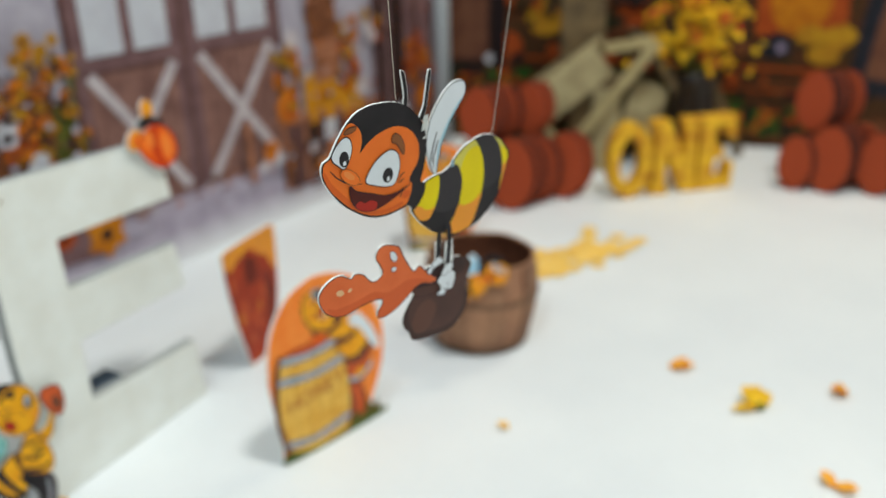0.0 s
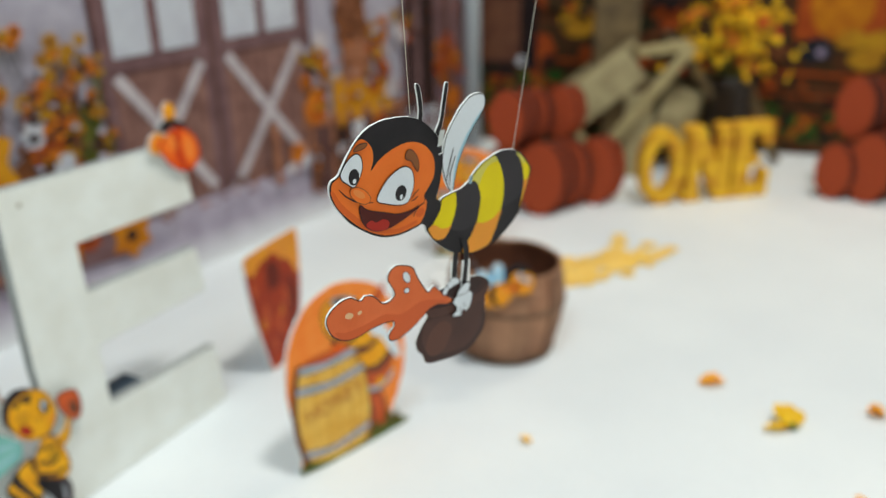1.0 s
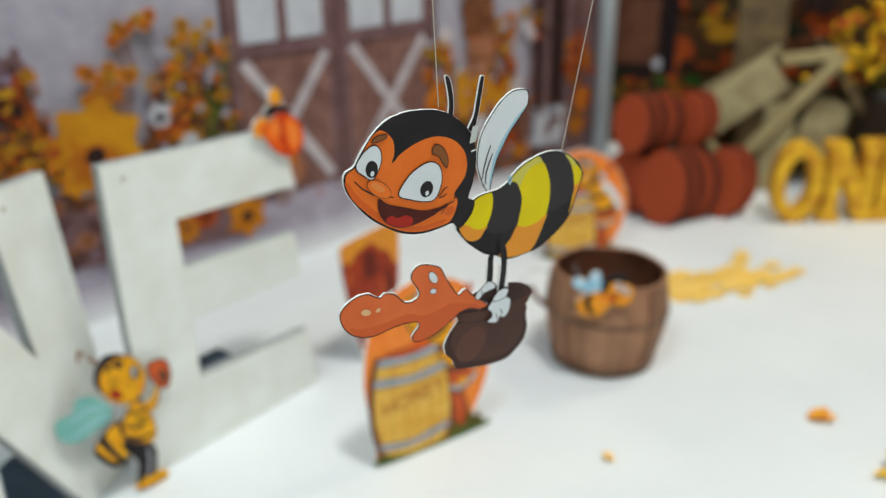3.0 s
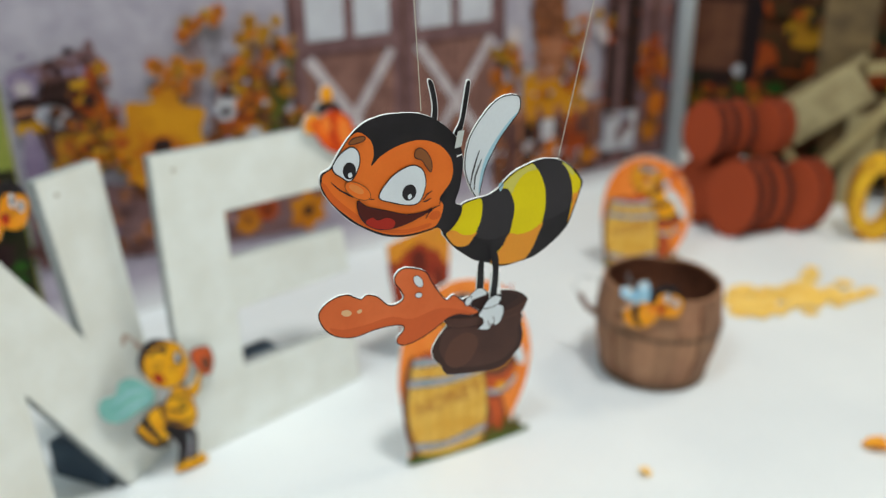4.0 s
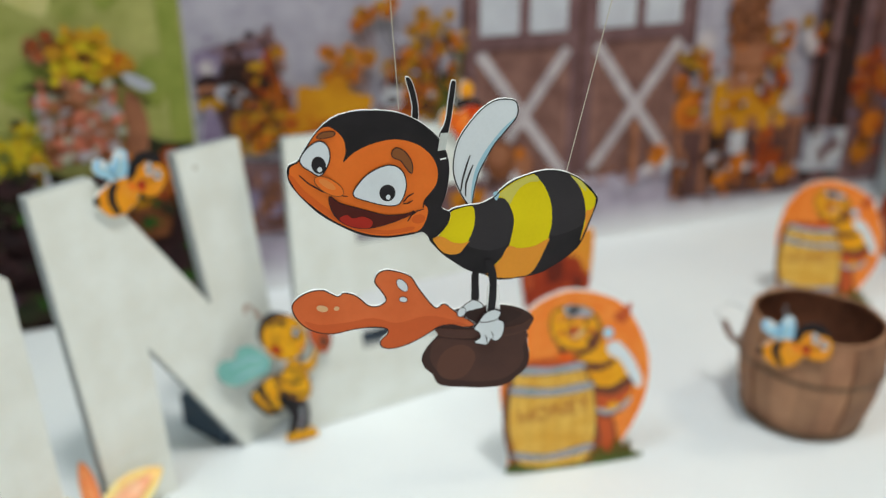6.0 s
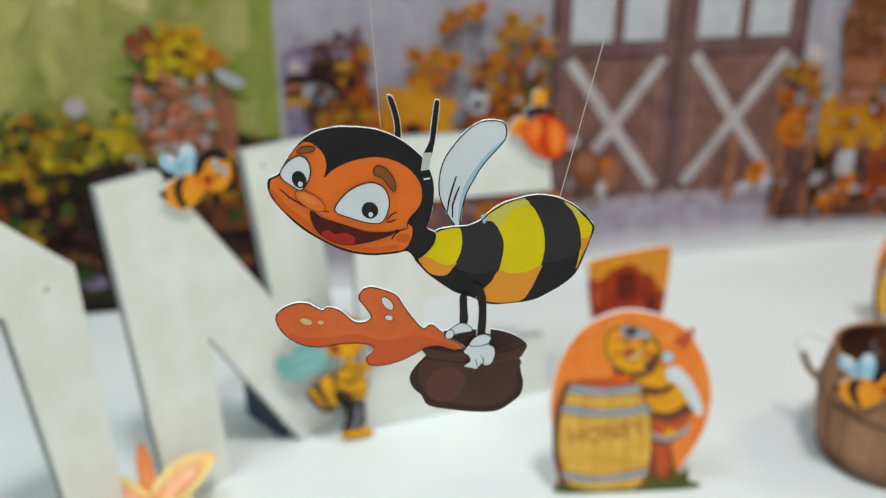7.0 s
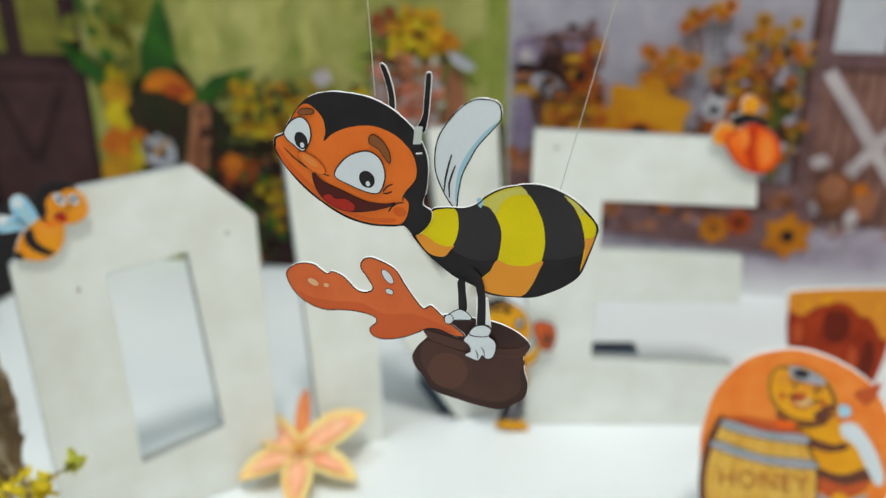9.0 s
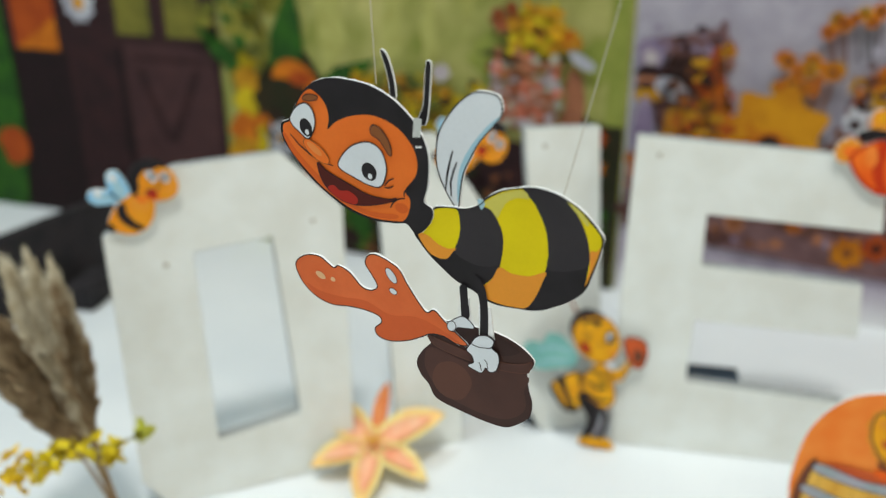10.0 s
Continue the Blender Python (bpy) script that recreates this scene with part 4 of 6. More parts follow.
for outline in ([(-38, 74.5), (-35, 77), (-29, 77), (-29.5, 75), (-34.5, 74)], [(3, 63.5), (5.5, 65), (10, 62), (13.5, 55.5), (13.5, 49.5), (10.5, 53), (7.5, 57.5), (3, 60)]):
    f = Flat(-0.0012)
    f.fill(grown(mm(outline), 0.0005), BLACK)
    f.fill(mm(outline), BROWN)
    f.done("eyebrow", skull, "brown eyebrow")
f = Flat(-0.0014)
NX, NZ = [(-33, 45.5)][0]
f.fill(grown(spot(NX, NZ, 9.2, 3.9, -37), 0.0004), BROWN)
f.fill(spot(NX, NZ, 9.2, 3.9, -37), ORANGE)
f.fill(spot(NX - 1, NZ + 1.4, 5.5, 2.0, -37), NOSE)
f.done("nose", skull, "round orange nose")
f = Flat(-0.0012)
mouth = mm([(-33, 39), (-27.5, 34.5), (-14, 29), (-2, 24.5), (10, 24), (15, 25.5), (10, 22.5), (-1, 19), (-11.5, 17.5), (-20.5, 19), (-27.5, 23.5), (-32, 30.5)])
f.fill(grown(mouth, 0.0005), BLACK)
f.fill(mouth, MAROON)
f.fill(mm([(-28, 25.5), (-24, 27), (-20.5, 24.5), (-14.5, 25), (-9.5, 21.5), (-11.5, 17.5), (-20.5, 19), (-26.5, 22.5)]), RED)
for line in ([(-49, 53.5), (-44, 48), (-37, 43), (-30, 40), (-23, 38.5)], [(11, 19.5), (13, 23), (16.5, 25.5), (20.5, 26.5)], [(8.5, 32), (11.5, 35.5), (14.5, 37)], [(8.5, 31), (11, 31), (14, 32.5)], [(23.5, 32.5), (20.5, 30.5), (20, 27.5)]):
    f.stroke([Vector((a / 1000, b / 1000)) for a, b in line], 0.0009, BLACK, closed=False)
f.done("mouth", skull, "open dark red mouth with tongue")

f = Flat(0.0022)
wing = mm([(48, 25), (43.5, 32), (39, 43.5), (38.5, 54.5), (41, 65.5), (46.5, 74.5), (53, 82), (59, 86.5), (65, 88), (72.5, 87), (75, 83), (74.5, 77), (69.5, 70.5), (62.5, 62), (58, 54), (53.5, 44.5), (51, 33), (50, 25.5)])
f.board(ragged(wing), TH, FOAM)
f.fill(wing, WHITE)
f.fill(mm([(74.5, 77), (69.5, 70.5), (62.5, 62), (58, 54), (53.5, 44.5), (51, 33), (49.5, 27), (49.5, 36), (51.5, 47), (56, 56.5), (62, 65), (68, 72)]), SKY)
f.stroke(wing, 0.0007, BLACK)
for line in ([(43, 34), (44, 41.5), (46, 49.5), (48, 56)], [(46, 30.5), (46, 38.5), (48, 45), (50, 50)]):
    f.stroke([Vector((a / 1000, b / 1000)) for a, b in line], 0.0011, BLACK, closed=False)
f.done("wing", bee, "pale blue-white wing")

for line in ([(14.5, 80.5), (14.5, 87.5), (13, 95.5), (11, 103), (12, 104), (14, 102), (16, 96), (17.5, 88), (17.5, 80)], [(29.5, 69.5), (33, 77.5), (34.5, 89), (36, 99.5), (37.5, 100.5), (38.5, 99), (37.5, 89), (36, 77.5), (33.5, 68)]):
    f = Flat(0.0012)
    ant = mm(line)
    f.board(grown(ant, 0.0003), TH * 0.8, FOAM)
    f.fill(ant, BLACK)
    f.done("antenna", bee, "thin black antenna")
f = Flat(-0.0026)
f.fill(mm([(29.5, 72.5), (34, 72.5), (32.5, 62.5), (28, 62)], 0), mat("clear_tape", (206, 210, 206), rough=0.2, vary=0.1, scale=300))
f.done("tape_strip", bee, "strip of clear tape")
f = Flat(-0.0028)
f.fill(mm([(29.5, 57.5), (33, 58), (33, 57), (29.5, 56.5)], 0), FOAM)
f.done("staple", bee, "small white staple")

f = Flat(0.0)
pot = mm([(40.5, -46), (58, -45.5), (72, -46.5), (83.5, -50.5), (92, -57.5), (91.5, -63), (88.5, -68), (89.5, -78.5), (91.5, -87.5), (90, -97), (84.5, -103), (75.5, -109), (63, -109), (48.5, -106.5), (32, -102), (27, -93), (22, -87), (20, -79), (24, -70.5), (30.5, -62.5), (28, -58.5), (33.5, -54)])
f.board(ragged(pot), TH, FOAM)
f.fill(pot, POTE)
f.stroke(pot, 0.0007, POTD)
jug = f.cut("honey_pot", bee, "dark brown honey pot")
f.fill(mm([(30, -66), (55, -70.5), (88, -69), (87, -80), (88, -90), (84, -98), (74, -104), (60, -104), (46, -101), (34, -96), (27, -86), (25, -77)]), POT)
f.cut("belly", jug)
f.fill(mm([(33.5, -77), (43, -72.5), (51.5, -76), (55, -85), (49, -97), (40, -99.5), (32.5, -95.5), (29.5, -87.5)]), POTL)
f.cut("shine", jug, "lighter brown round shine")
f.fill(mm([(41.5, -46.5), (58, -46), (71.5, -47.5), (80.5, -51.5), (84.5, -55), (74.5, -60), (61, -60.5), (49, -58.5), (42, -54.5)]), POTD)
f.cut("opening", jug, "dark pot opening")
f.fill(mm([(29, -58), (40, -60), (54, -62.5), (71, -64), (84.5, -62.5), (91.5, -59), (91, -63.5), (88, -68), (72.5, -70), (55.5, -69), (39.5, -66.5), (30.5, -63)]), POTL)
f.fill(grown(mm([(29, -58), (40, -60), (54, -62.5), (71, -64), (84.5, -62.5), (91.5, -59), (91, -63.5), (88, -68), (72.5, -70), (55.5, -69), (39.5, -66.5), (30.5, -63)]), -0.0006), POT)
f.done("rim", jug, "rolled brown rim")

f = Flat(-0.0006)
splash = mm([(-58.5, -30), (-55, -25), (-48.5, -21.5), (-40.5, -21), (-35.5, -24), (-31, -26.5), (-27.5, -24.5), (-20.5, -27.5), (-13.5, -35), (-8, -36.5), (-3.5, -34.5), (-2.5, -31.5), (-5.5, -25.5), (-9, -19.5), (-7.5, -14.5), (-3, -12), (4, -13.5), (12.5, -18), (17, -26), (22.5, -35), (28.5, -42.5), (33.5, -40), (39, -45), (45, -50.5), (53.5, -58), (46.5, -59), (38.5, -56), (30.5, -56.5), (24.5, -60), (14, -65.5), (2.5, -68.5), (-5, -67), (-6.5, -62), (-2, -57), (-3, -53), (-11.5, -51), (-23, -51), (-35, -52.5), (-45, -50), (-52.5, -44.5), (-57, -37.5)])
f.board(ragged(splash), TH, FOAM)
f.fill(splash, HONEY)
f.fill(mm([(-52, -41.5), (-42.5, -45), (-26.5, -45.5), (-11, -44.5), (4, -50), (20.5, -47.5), (33, -50), (49, -58), (38.5, -56), (30.5, -56.5), (24.5, -60), (14, -65.5), (2.5, -68.5), (-5, -67), (-6.5, -62), (-2, -57), (-3, -53), (-11.5, -51), (-23, -51), (-35, -52.5), (-45, -50)]), HONEYD)
f.stroke(splash, 0.0007, BLACK)
for x, z, a, b, t in ((*[(7.5, -23.5)][0], 2.4, 5.0, 32), (*[(8, -33.5)][0], 2.4, 1.7, -25)):
    f.fill(grown(spot(x, z, a, b, t), 0.0004), MAROON)
    f.fill(spot(x, z, a, b, t), WHITE)
for x, z, a, b, t in ((*[(-41, -33.5)][0], 3.6, 2.2, -25), (*[(-32.5, -34.5)][0], 1.7, 1.5, 0)):
    f.fill(spot(x, z, a, b, t), CREAM)
f.done("honey_splash", bee, "orange honey splash")

for line, edge in (([(50.5, -20), (54.5, -19.5), (55, -27), (55.5, -39), (51, -41), (50.5, -29.5)], [(50, -27), (55.5, -27), (56, -41), (50.5, -41)]),
                   ([(58.5, -13), (63, -14), (66.5, -25), (66, -51.5), (61.5, -53), (62, -29)], [(61, -30), (68, -30), (70, -51), (61, -52)])):
    f = Flat(-0.0012)
    f.board([Vector((a / 1000, b / 1000)) for a, b in edge], TH, FOAM)
    f.fill(mm(line), BLACK)
    f.done("leg", bee, "thin black leg with white board edge")
for line, cuff in (([(42, -48), (44, -44.5), (51, -39.5), (56, -41.5), (58, -45), (53, -46), (48, -47), (46, -50), (43.5, -50)], None), ([(56.5, -55.5), (59.5, -50.5), (65.5, -48), (70, -50), (68.5, -55.5), (72, -58.5), (72.5, -64), (70.5, -70), (67, -71.5), (64.5, -69.5), (62, -73.5), (58.5, -73), (54, -71), (57.5, -68), (56.5, -63.5), (53.5, -60.5)], [(56.5, -55), (60, -50), (65.5, -48), (70, -50.5), (68.5, -55), (63.5, -56.5), (59, -56.5)])):
    f = Flat(-0.0016)
    glove = mm(line)
    f.fill(grown(glove, 0.0006), CHAR)
    f.fill(glove, WHITE)
    if cuff:
        f.stroke(mm(cuff), 0.0006, CHAR)
        f.stroke([Vector((a / 1000, b / 1000)) for a, b in [(66, -70), (65.5, -66), (64, -64)]], 0.0006, CHAR, closed=False)
        f.stroke([Vector((a / 1000, b / 1000)) for a, b in [(62, -72.5), (61.5, -68.5), (60.5, -66.5)]], 0.0006, CHAR, closed=False)
    else:
        f.fill(grown(spot(44.5, -47, 2.4, 3.2, -20), 0.0005), CHAR)
        f.fill(spot(44.5, -47, 2.4, 3.2, -20), WHITE)
    f.done("glove", bee, "white cartoon glove")
THREAD = mat("nylon_thread", (196, 188, 172), rough=0.35, vary=0.05)
LEAN = Matrix.Rotation(radians(-5.7), 4, "X")
for a, b, c, d in (((0.007, 0.0865), (0.0035, 0.16), (-0.018, 0.6), (-0.1966, 4.628)), ((0.107, 0.0415), (0.1305, 0.146), (0.188, 0.42), (1.093, 4.628))):
    first = Vector((a[0], 0.001, a[1]))
    rest = [first + LEAN @ Vector((x - a[0], 0, z - a[1])) for x, z in (b, c, d)]
    part("thread", tube([first] + rest, 0.00026, 6), THREAD, bee)


# ---- winking bee cut-out between N and E ----
def winking_bee():
    top = holder("winking_bee_cutout", Matrix.Translation((-0.086, 0.634, 0.0)) @ Matrix.Rotation(radians(19), 4, "Z") @ Matrix.Rotation(radians(-5), 4, "X"))
    tagged(top, "winking bee board cutout with teal wings leaning by letters", "decoration")
    mid = Vector((0.006, 0.17))

    def small(line, k=0.9):
        return [mid + (p - mid) * k for p in mm(line)]

    def piece(name, line, fills, y, label="", strokes=(), parent=top):
        f = Flat(y)
        if line:
            f.board(grown(line, -0.0004), 0.0022, EDGE)
        for shape, m in fills:
            f.fill(shape, m)
        for pts, w, m in strokes:
            f.stroke([Vector((a / 1000, b / 1000)) for a, b in pts], w, m, closed=False)
        return f.done(name, parent, label)

    wing = mm([(-22.5, 142.5), (-32.5, 158), (-48.5, 173), (-66.5, 173.5), (-73.5, 159.5), (-91, 160), (-99.5, 149), (-95.5, 132), (-80, 119), (-62, 118.5), (-45.5, 123), (-28, 127)])
    piece("wing", wing, [(wing, TEAL)], 0.0, "teal wings", [(((-30, 148), (-55, 155), (-80, 148)), 0.003, SKY), (((-30, 136), (-55, 134), (-78, 128)), 0.003, SKY)])
    ant = small([(-31, 214), (-39.5, 229), (-48.5, 241), (-55, 241.5), (-58, 229), (-55, 227.5), (-52.5, 236), (-47, 236.5), (-40.5, 224), (-35, 212.5)])
    piece("antenna", ant, [(ant, BROWN)], 0.0, "brown curled antenna")
    tail = mm([(-11.5, 118.5), (-29, 118.5), (-45, 109), (-58, 98), (-54, 82), (-38, 60.5), (-24, 58), (-12.5, 68), (-0.5, 80), (-2.5, 100)])
    belly = piece("abdomen", tail, [(grown(tail, 0.001), CHAR), (grown(tail, -0.002), GOLDD)], -0.0004, "black and gold striped abdomen")
    for line in ([(-41, 114.5), (-37, 97.5), (-26.5, 73), (-17, 58), (-24, 58), (-37, 79), (-48.5, 103.5)], [(-20, 115.5), (-17.5, 99), (-10, 76), (-4.5, 75.5), (-11, 98), (-12, 115.5)], [(-58, 98), (-54, 82), (-38, 60.5), (-24, 58), (-41, 72), (-51, 88.5)]):
        piece("stripe", None, [(grown(mm(line), 0.0002), BLACK)], -0.001, parent=belly)
    legs = mm([(-12, 89.5), (21, 65.5), (25, 42), (13.5, 14), (-2.5, 18.5), (1, 43.5), (-5.5, 68.5), (-15.5, 81.5)])
    piece("leg", legs, [(legs, CHAR)], -0.0004, "charcoal leg", [(((14, 60), (14, 42), (6, 22)), 0.004, STEEL)])
    hip = mm([(-19.5, 87.5), (8, 70.5), (10.5, 50), (-2.5, 18.5), (-10, 23), (-4, 48.5), (-16.5, 73)])
    piece("leg", hip, [(hip, BLACK)], -0.001, "black leg")
    feet = mm([(-14, 10.5), (-9, 22.5), (14, 18.5), (27, 21), (36, 5.5), (19.5, 2.5), (1.5, 4)])
    piece("shoe", feet, [(feet, GOLDD)], -0.0008, "gold shoe", [(((-12, 8), (6, 5), (30, 5)), 0.003, BROWN)])
    arm = mm([(24, 109.5), (40.5, 115), (49, 134), (57.5, 149), (50, 157), (41.5, 138), (32, 128.5), (17, 126)])
    piece("arm", arm, [(arm, GOLDD)], -0.0004, "gold arm", [(((22, 112), (40, 118), (48, 136), (54, 150)), 0.003, BROWN)])
    torso = mm([(4.5, 136), (-7, 125.5), (-16.5, 107.5), (-12, 91), (3.5, 75), (21, 67.5), (31, 77.5), (31.5, 96), (25, 118), (17, 133.5)])
    chest = piece("torso", torso, [(torso, BROWN), (grown(torso, -0.0022), GOLDD)], -0.0014, "gold chest with black bands")
    for pts, w in ((((-10, 126), (8, 121), (24, 118)), 0.004), (((-15, 106), (-4, 107), (2, 99), (12, 96)), 0.004), (((-12, 92), (6, 80), (26, 80)), 0.005)):
        piece("band", None, [], -0.002, strokes=[(pts, w, BLACK)], parent=chest)
    piece("emblem", None, [(mm([(7.5, 111.5), (22, 108.5), (19, 98), (8, 99)]), OLIVEI), (spot(12, 105, 4, 3), GOLDD), (spot(20, 103, 2.5, 4), GOLDD)], -0.0022, "black emblem", parent=chest)
    hair, face = grown(small([(-4.5, 217.5), (-21, 219), (-36, 206), (-41, 186.5), (-36, 171.5), (-23, 158.5), (-2.5, 168), (23, 192), (11.5, 208)]), 0.001), small([(-10.5, 207.5), (-28, 198), (-34, 179), (-25.5, 154.5), (-8.5, 139), (12.5, 135.5), (28, 146), (35, 164), (30, 187), (17.5, 203.5), (3.5, 208)], 0.96)
    skull = piece("head", hair, [(hair, BLACK)], -0.001, "black hair")
    piece("face", face, [(face, BROWN), (grown(face, -0.0018), GOLDD), (mm([(-20, 197), (-6, 202), (6, 200), (0, 190), (-8, 197), (-18, 192)]), BLACK), (spot(-18, 156, 6, 5), AMBER), (spot(24, 154, 4, 6), AMBER)], -0.0016, "gold winking face", [(((-20, 178), (-13, 183), (-5, 178)), 0.0025, BROWN), (((-19, 174), (-12, 171), (-6, 174)), 0.0025, BLACK), (((2, 166), (8, 163), (12, 167)), 0.002, BROWN)], skull)
    piece("eye", None, [(grown(spot(18, 177, 5, 8), 0.0016), BLACK), (spot(18, 177, 4, 7), WHITE), (spot(19, 175, 2.6, 4.6), BLACK)], -0.003, "white eye", parent=skull)
    piece("mouth", None, [(grown(mm([(-20, 166), (-12.5, 164.5), (-6.5, 154), (-12.5, 151.5), (-19, 158.5)]), 0.001), MAROON), (mm([(-20, 166), (-12.5, 164.5), (-6.5, 154), (-12.5, 151.5), (-19, 158.5)]), RED)], -0.003, "red mouth", parent=skull)
    pot = mm([(36.5, 175), (47.5, 181), (67, 174), (70.5, 150), (61.5, 133), (49, 139), (39.5, 155.5)])
    piece("honey_jar", pot, [(pot, BARK), (grown(pot, -0.0025), RUST), (spot(58, 152, 7, 11, 10), BARK)], -0.0008, "rust honey jar")


winking_bee()


# ---- small bee stickers ----
def small_bee():
    def piece(name, line, fills, y, parent=None, label=""):
        f = Flat(y)
        f.board(grown(mm(line), 0.0002), 0.003, FOAM)
        for shape, m in fills:
            f.fill(shape, m)
        return f.done(name, parent, label)

    ob = piece("bee_sticker", [(-18.5, 12), (-31.5, 6.5), (-42, -3.5), (-35.5, -18), (-25.5, -28), (-10.5, -31), (1, -27), (12, -18), (19, -3.5), (9.5, 12), (-5.5, 13)], [(mm([(-18.5, 12), (-31.5, 6.5), (-42, -3.5), (-35.5, -18), (-25.5, -28), (-10.5, -31), (1, -27), (12, -18), (19, -3.5), (9.5, 12), (-5.5, 13)]), BEEG), (spot(4, -2, 10, 12, 30), AMBER), (spot(10, 2, 6, 8, 30), PUMP), (mm([(-17.5, 11.5), (-25, 2), (-25.5, -11.5), (-19, -27), (-11.5, -27.5), (-15.5, -14), (-15, -2), (-10, 8.5)]), BLACK), (mm([(-45, -2.5), (-38.5, 0.5), (-37, -8.5), (-42, -10.5)]), BLACK)], 0.0)
    for line in ([(-12, 10.5), (-15, 25), (-9.5, 39.5), (-2.5, 47.5), (6.5, 45.5), (8.5, 34), (3, 13.5)], [(-10, 8.5), (-20, 16.5), (-33.5, 25.5), (-37, 36), (-31.5, 43), (-21.5, 39.5), (-11.5, 27), (-4.5, 15.5)]):
        inner = [Vector((0, 0.012)) + (p - Vector((0, 0.012))) * 0.97 for p in grown(mm(line), -0.005)]
        tip = max(mm(line), key=lambda p: p.y)
        piece("wing", line, [(mm(line), AZURE), (inner, SKY), (spot(tip.x * 1000 * 0.82, tip.y * 1000 * 0.84, 5, 5), WHITE)], 0.0006, ob, "light blue wing")
    f = Flat(-0.0008)
    hair = grown(mm([(6, 8), (8, 21), (17, 33), (30, 37.5), (44, 33), (52, 21), (46, 14), (25, 8)]), 0.001)
    f.board(hair, 0.003, BLACK)
    f.fill(mm([(9.5, 12), (15, 21), (30, 28.5), (46, 23), (55, 8.5), (52.5, -7.5), (42.5, -18.5), (28, -17.5), (16.5, -9), (9, 2)]), BEEG)
    f.fill(spot(20, -2, 6, 8, 20), PUMP)
    f.fill(spot(42, -9, 7, 6, 20), AMBER)
    f.fill(mm([(8, 13), (13, 24), (28, 31), (44, 27), (54, 14), (46, 20), (38, 21.5), (31, 26), (20, 22), (14, 12)]), BLACK)
    f.fill(mm([(15, 2), (23, 3), (27, -4), (20, -8)]), RED)
    f.stroke([Vector((a / 1000, b / 1000)) for a, b in ((14, 4), (22, 5), (31, 0), (36, 2))], 0.002, BARK, closed=False)
    f.stroke([Vector((a / 1000, b / 1000)) for a, b in ((35, 6), (39, 2), (42, 6))], 0.0018, BROWN, closed=False)
    skull = f.done("head", ob, "round amber head with black cap")
    for line in ([(30, 21.5), (36, 23), (38.5, 15), (35.5, 8.5), (30, 10)], [(41.5, 11), (47, 11.5), (49.5, 4.5), (44.5, -1), (40, 2.5)]):
        f = Flat(-0.0014)
        f.fill(grown(mm(line), 0.001), BROWN)
        f.fill(mm(line), WHITE)
        c = sum((Vector(p) for p in line), Vector((0, 0))) / len(line)
        f.fill(spot(c.x, c.y, 2.8, 3.8), CHAR)
        f.done("eye", skull, "white eye")
    return tagged(ob, "small round yellow bee cutout with light blue wings", "decoration", "small bee cutouts")


sticker = small_bee()
sticker.matrix_world = Matrix.Translation((-0.349, 0.502, 0)) @ Matrix.Rotation(radians(43), 4, "Z") @ Matrix.Translation((0.1158, -0.012, 0.434))
copy_thing(sticker, Matrix.Translation((-0.548, 0.238, 0)) @ Matrix.Rotation(radians(52), 4, "Z") @ Matrix.Translation((0.042, -0.012, 0.412)) @ Matrix.Rotation(radians(-32), 4, "Y") @ Matrix.Scale(0.98, 4))
basket_bee = copy_thing(sticker, Matrix.Translation((0.609, 0.503, 0.162)) @ Matrix.Rotation(radians(-36), 4, "Z") @ Matrix.Rotation(radians(-12), 4, "Y") @ Matrix.Scale(0.98, 4))
tagged(basket_bee, "small round yellow bee cutout fixed to the wooden basket")


# ---- pumpkin cut-out on the E ----
f = Flat(0.0)
for line in ([(-19, 28.5), (-4, 34.5), (17, 27.5), (33, 13.5), (40, -5), (37.5, -21.5), (24, -33.5), (3.5, -33.5), (-13.5, -24), (-27.5, -9), (-37, 9), (-30, 21)], [(-54, 17.5), (-48.5, 30), (-35.5, 34.5), (-21, 23), (-21, 10.5), (-36.5, 4.5), (-48, 6)], [(-18.5, 48.5), (-19, 65.5), (-8, 71.5), (2, 62), (0.5, 48), (-9, 44)], [(-32, 41), (-23.5, 31), (-4, 35.5), (17, 28.5), (12.5, 38), (-5, 46.5), (-21, 47)]):
    f.y = 0.0
    f.board(grown(mm(line), 0.0002), 0.003, FOAM)
f.y = -0.0002
f.fill(mm([(-18.5, 48.5), (-19, 65.5), (-8, 71.5), (2, 62), (0.5, 48), (-9, 44)]), AMBER)
f.fill(mm([(-54, 17.5), (-48.5, 30), (-35.5, 34.5), (-21, 23), (-21, 10.5), (-36.5, 4.5), (-48, 6)]), AMBER)
f.fill(spot(-33, 17, 12, 8, -20), PUMP)
pb = mm([(-19, 28.5), (-4, 34.5), (17, 27.5), (33, 13.5), (40, -5), (37.5, -21.5), (24, -33.5), (3.5, -33.5), (-13.5, -24), (-27.5, -9), (-37, 9), (-30, 21)])
f.fill(pb, PUMPD)
f.fill(grown(pb, -0.004), PUMP)
f.fill(mm([(-3.5, 32), (-9.5, 12.5), (-6.5, -9.5), (4, -31.5), (14, -31.5), (6.5, -10), (4.5, 12), (5.5, 29.5)]), PUMPD)
f.fill(spot(-12, 14, 7, 14, 15), OVAL)
f.fill(spot(20, -2, 8, 20, 8), OVAL)
f.fill(mm([(-32, 41), (-23.5, 31), (-4, 35.5), (17, 28.5), (12.5, 38), (-5, 46.5), (-21, 47)]), BLACK)
f.fill(spot(-8, 60, 7, 7), GOLD)
ob = f.done("pumpkin_cutout")
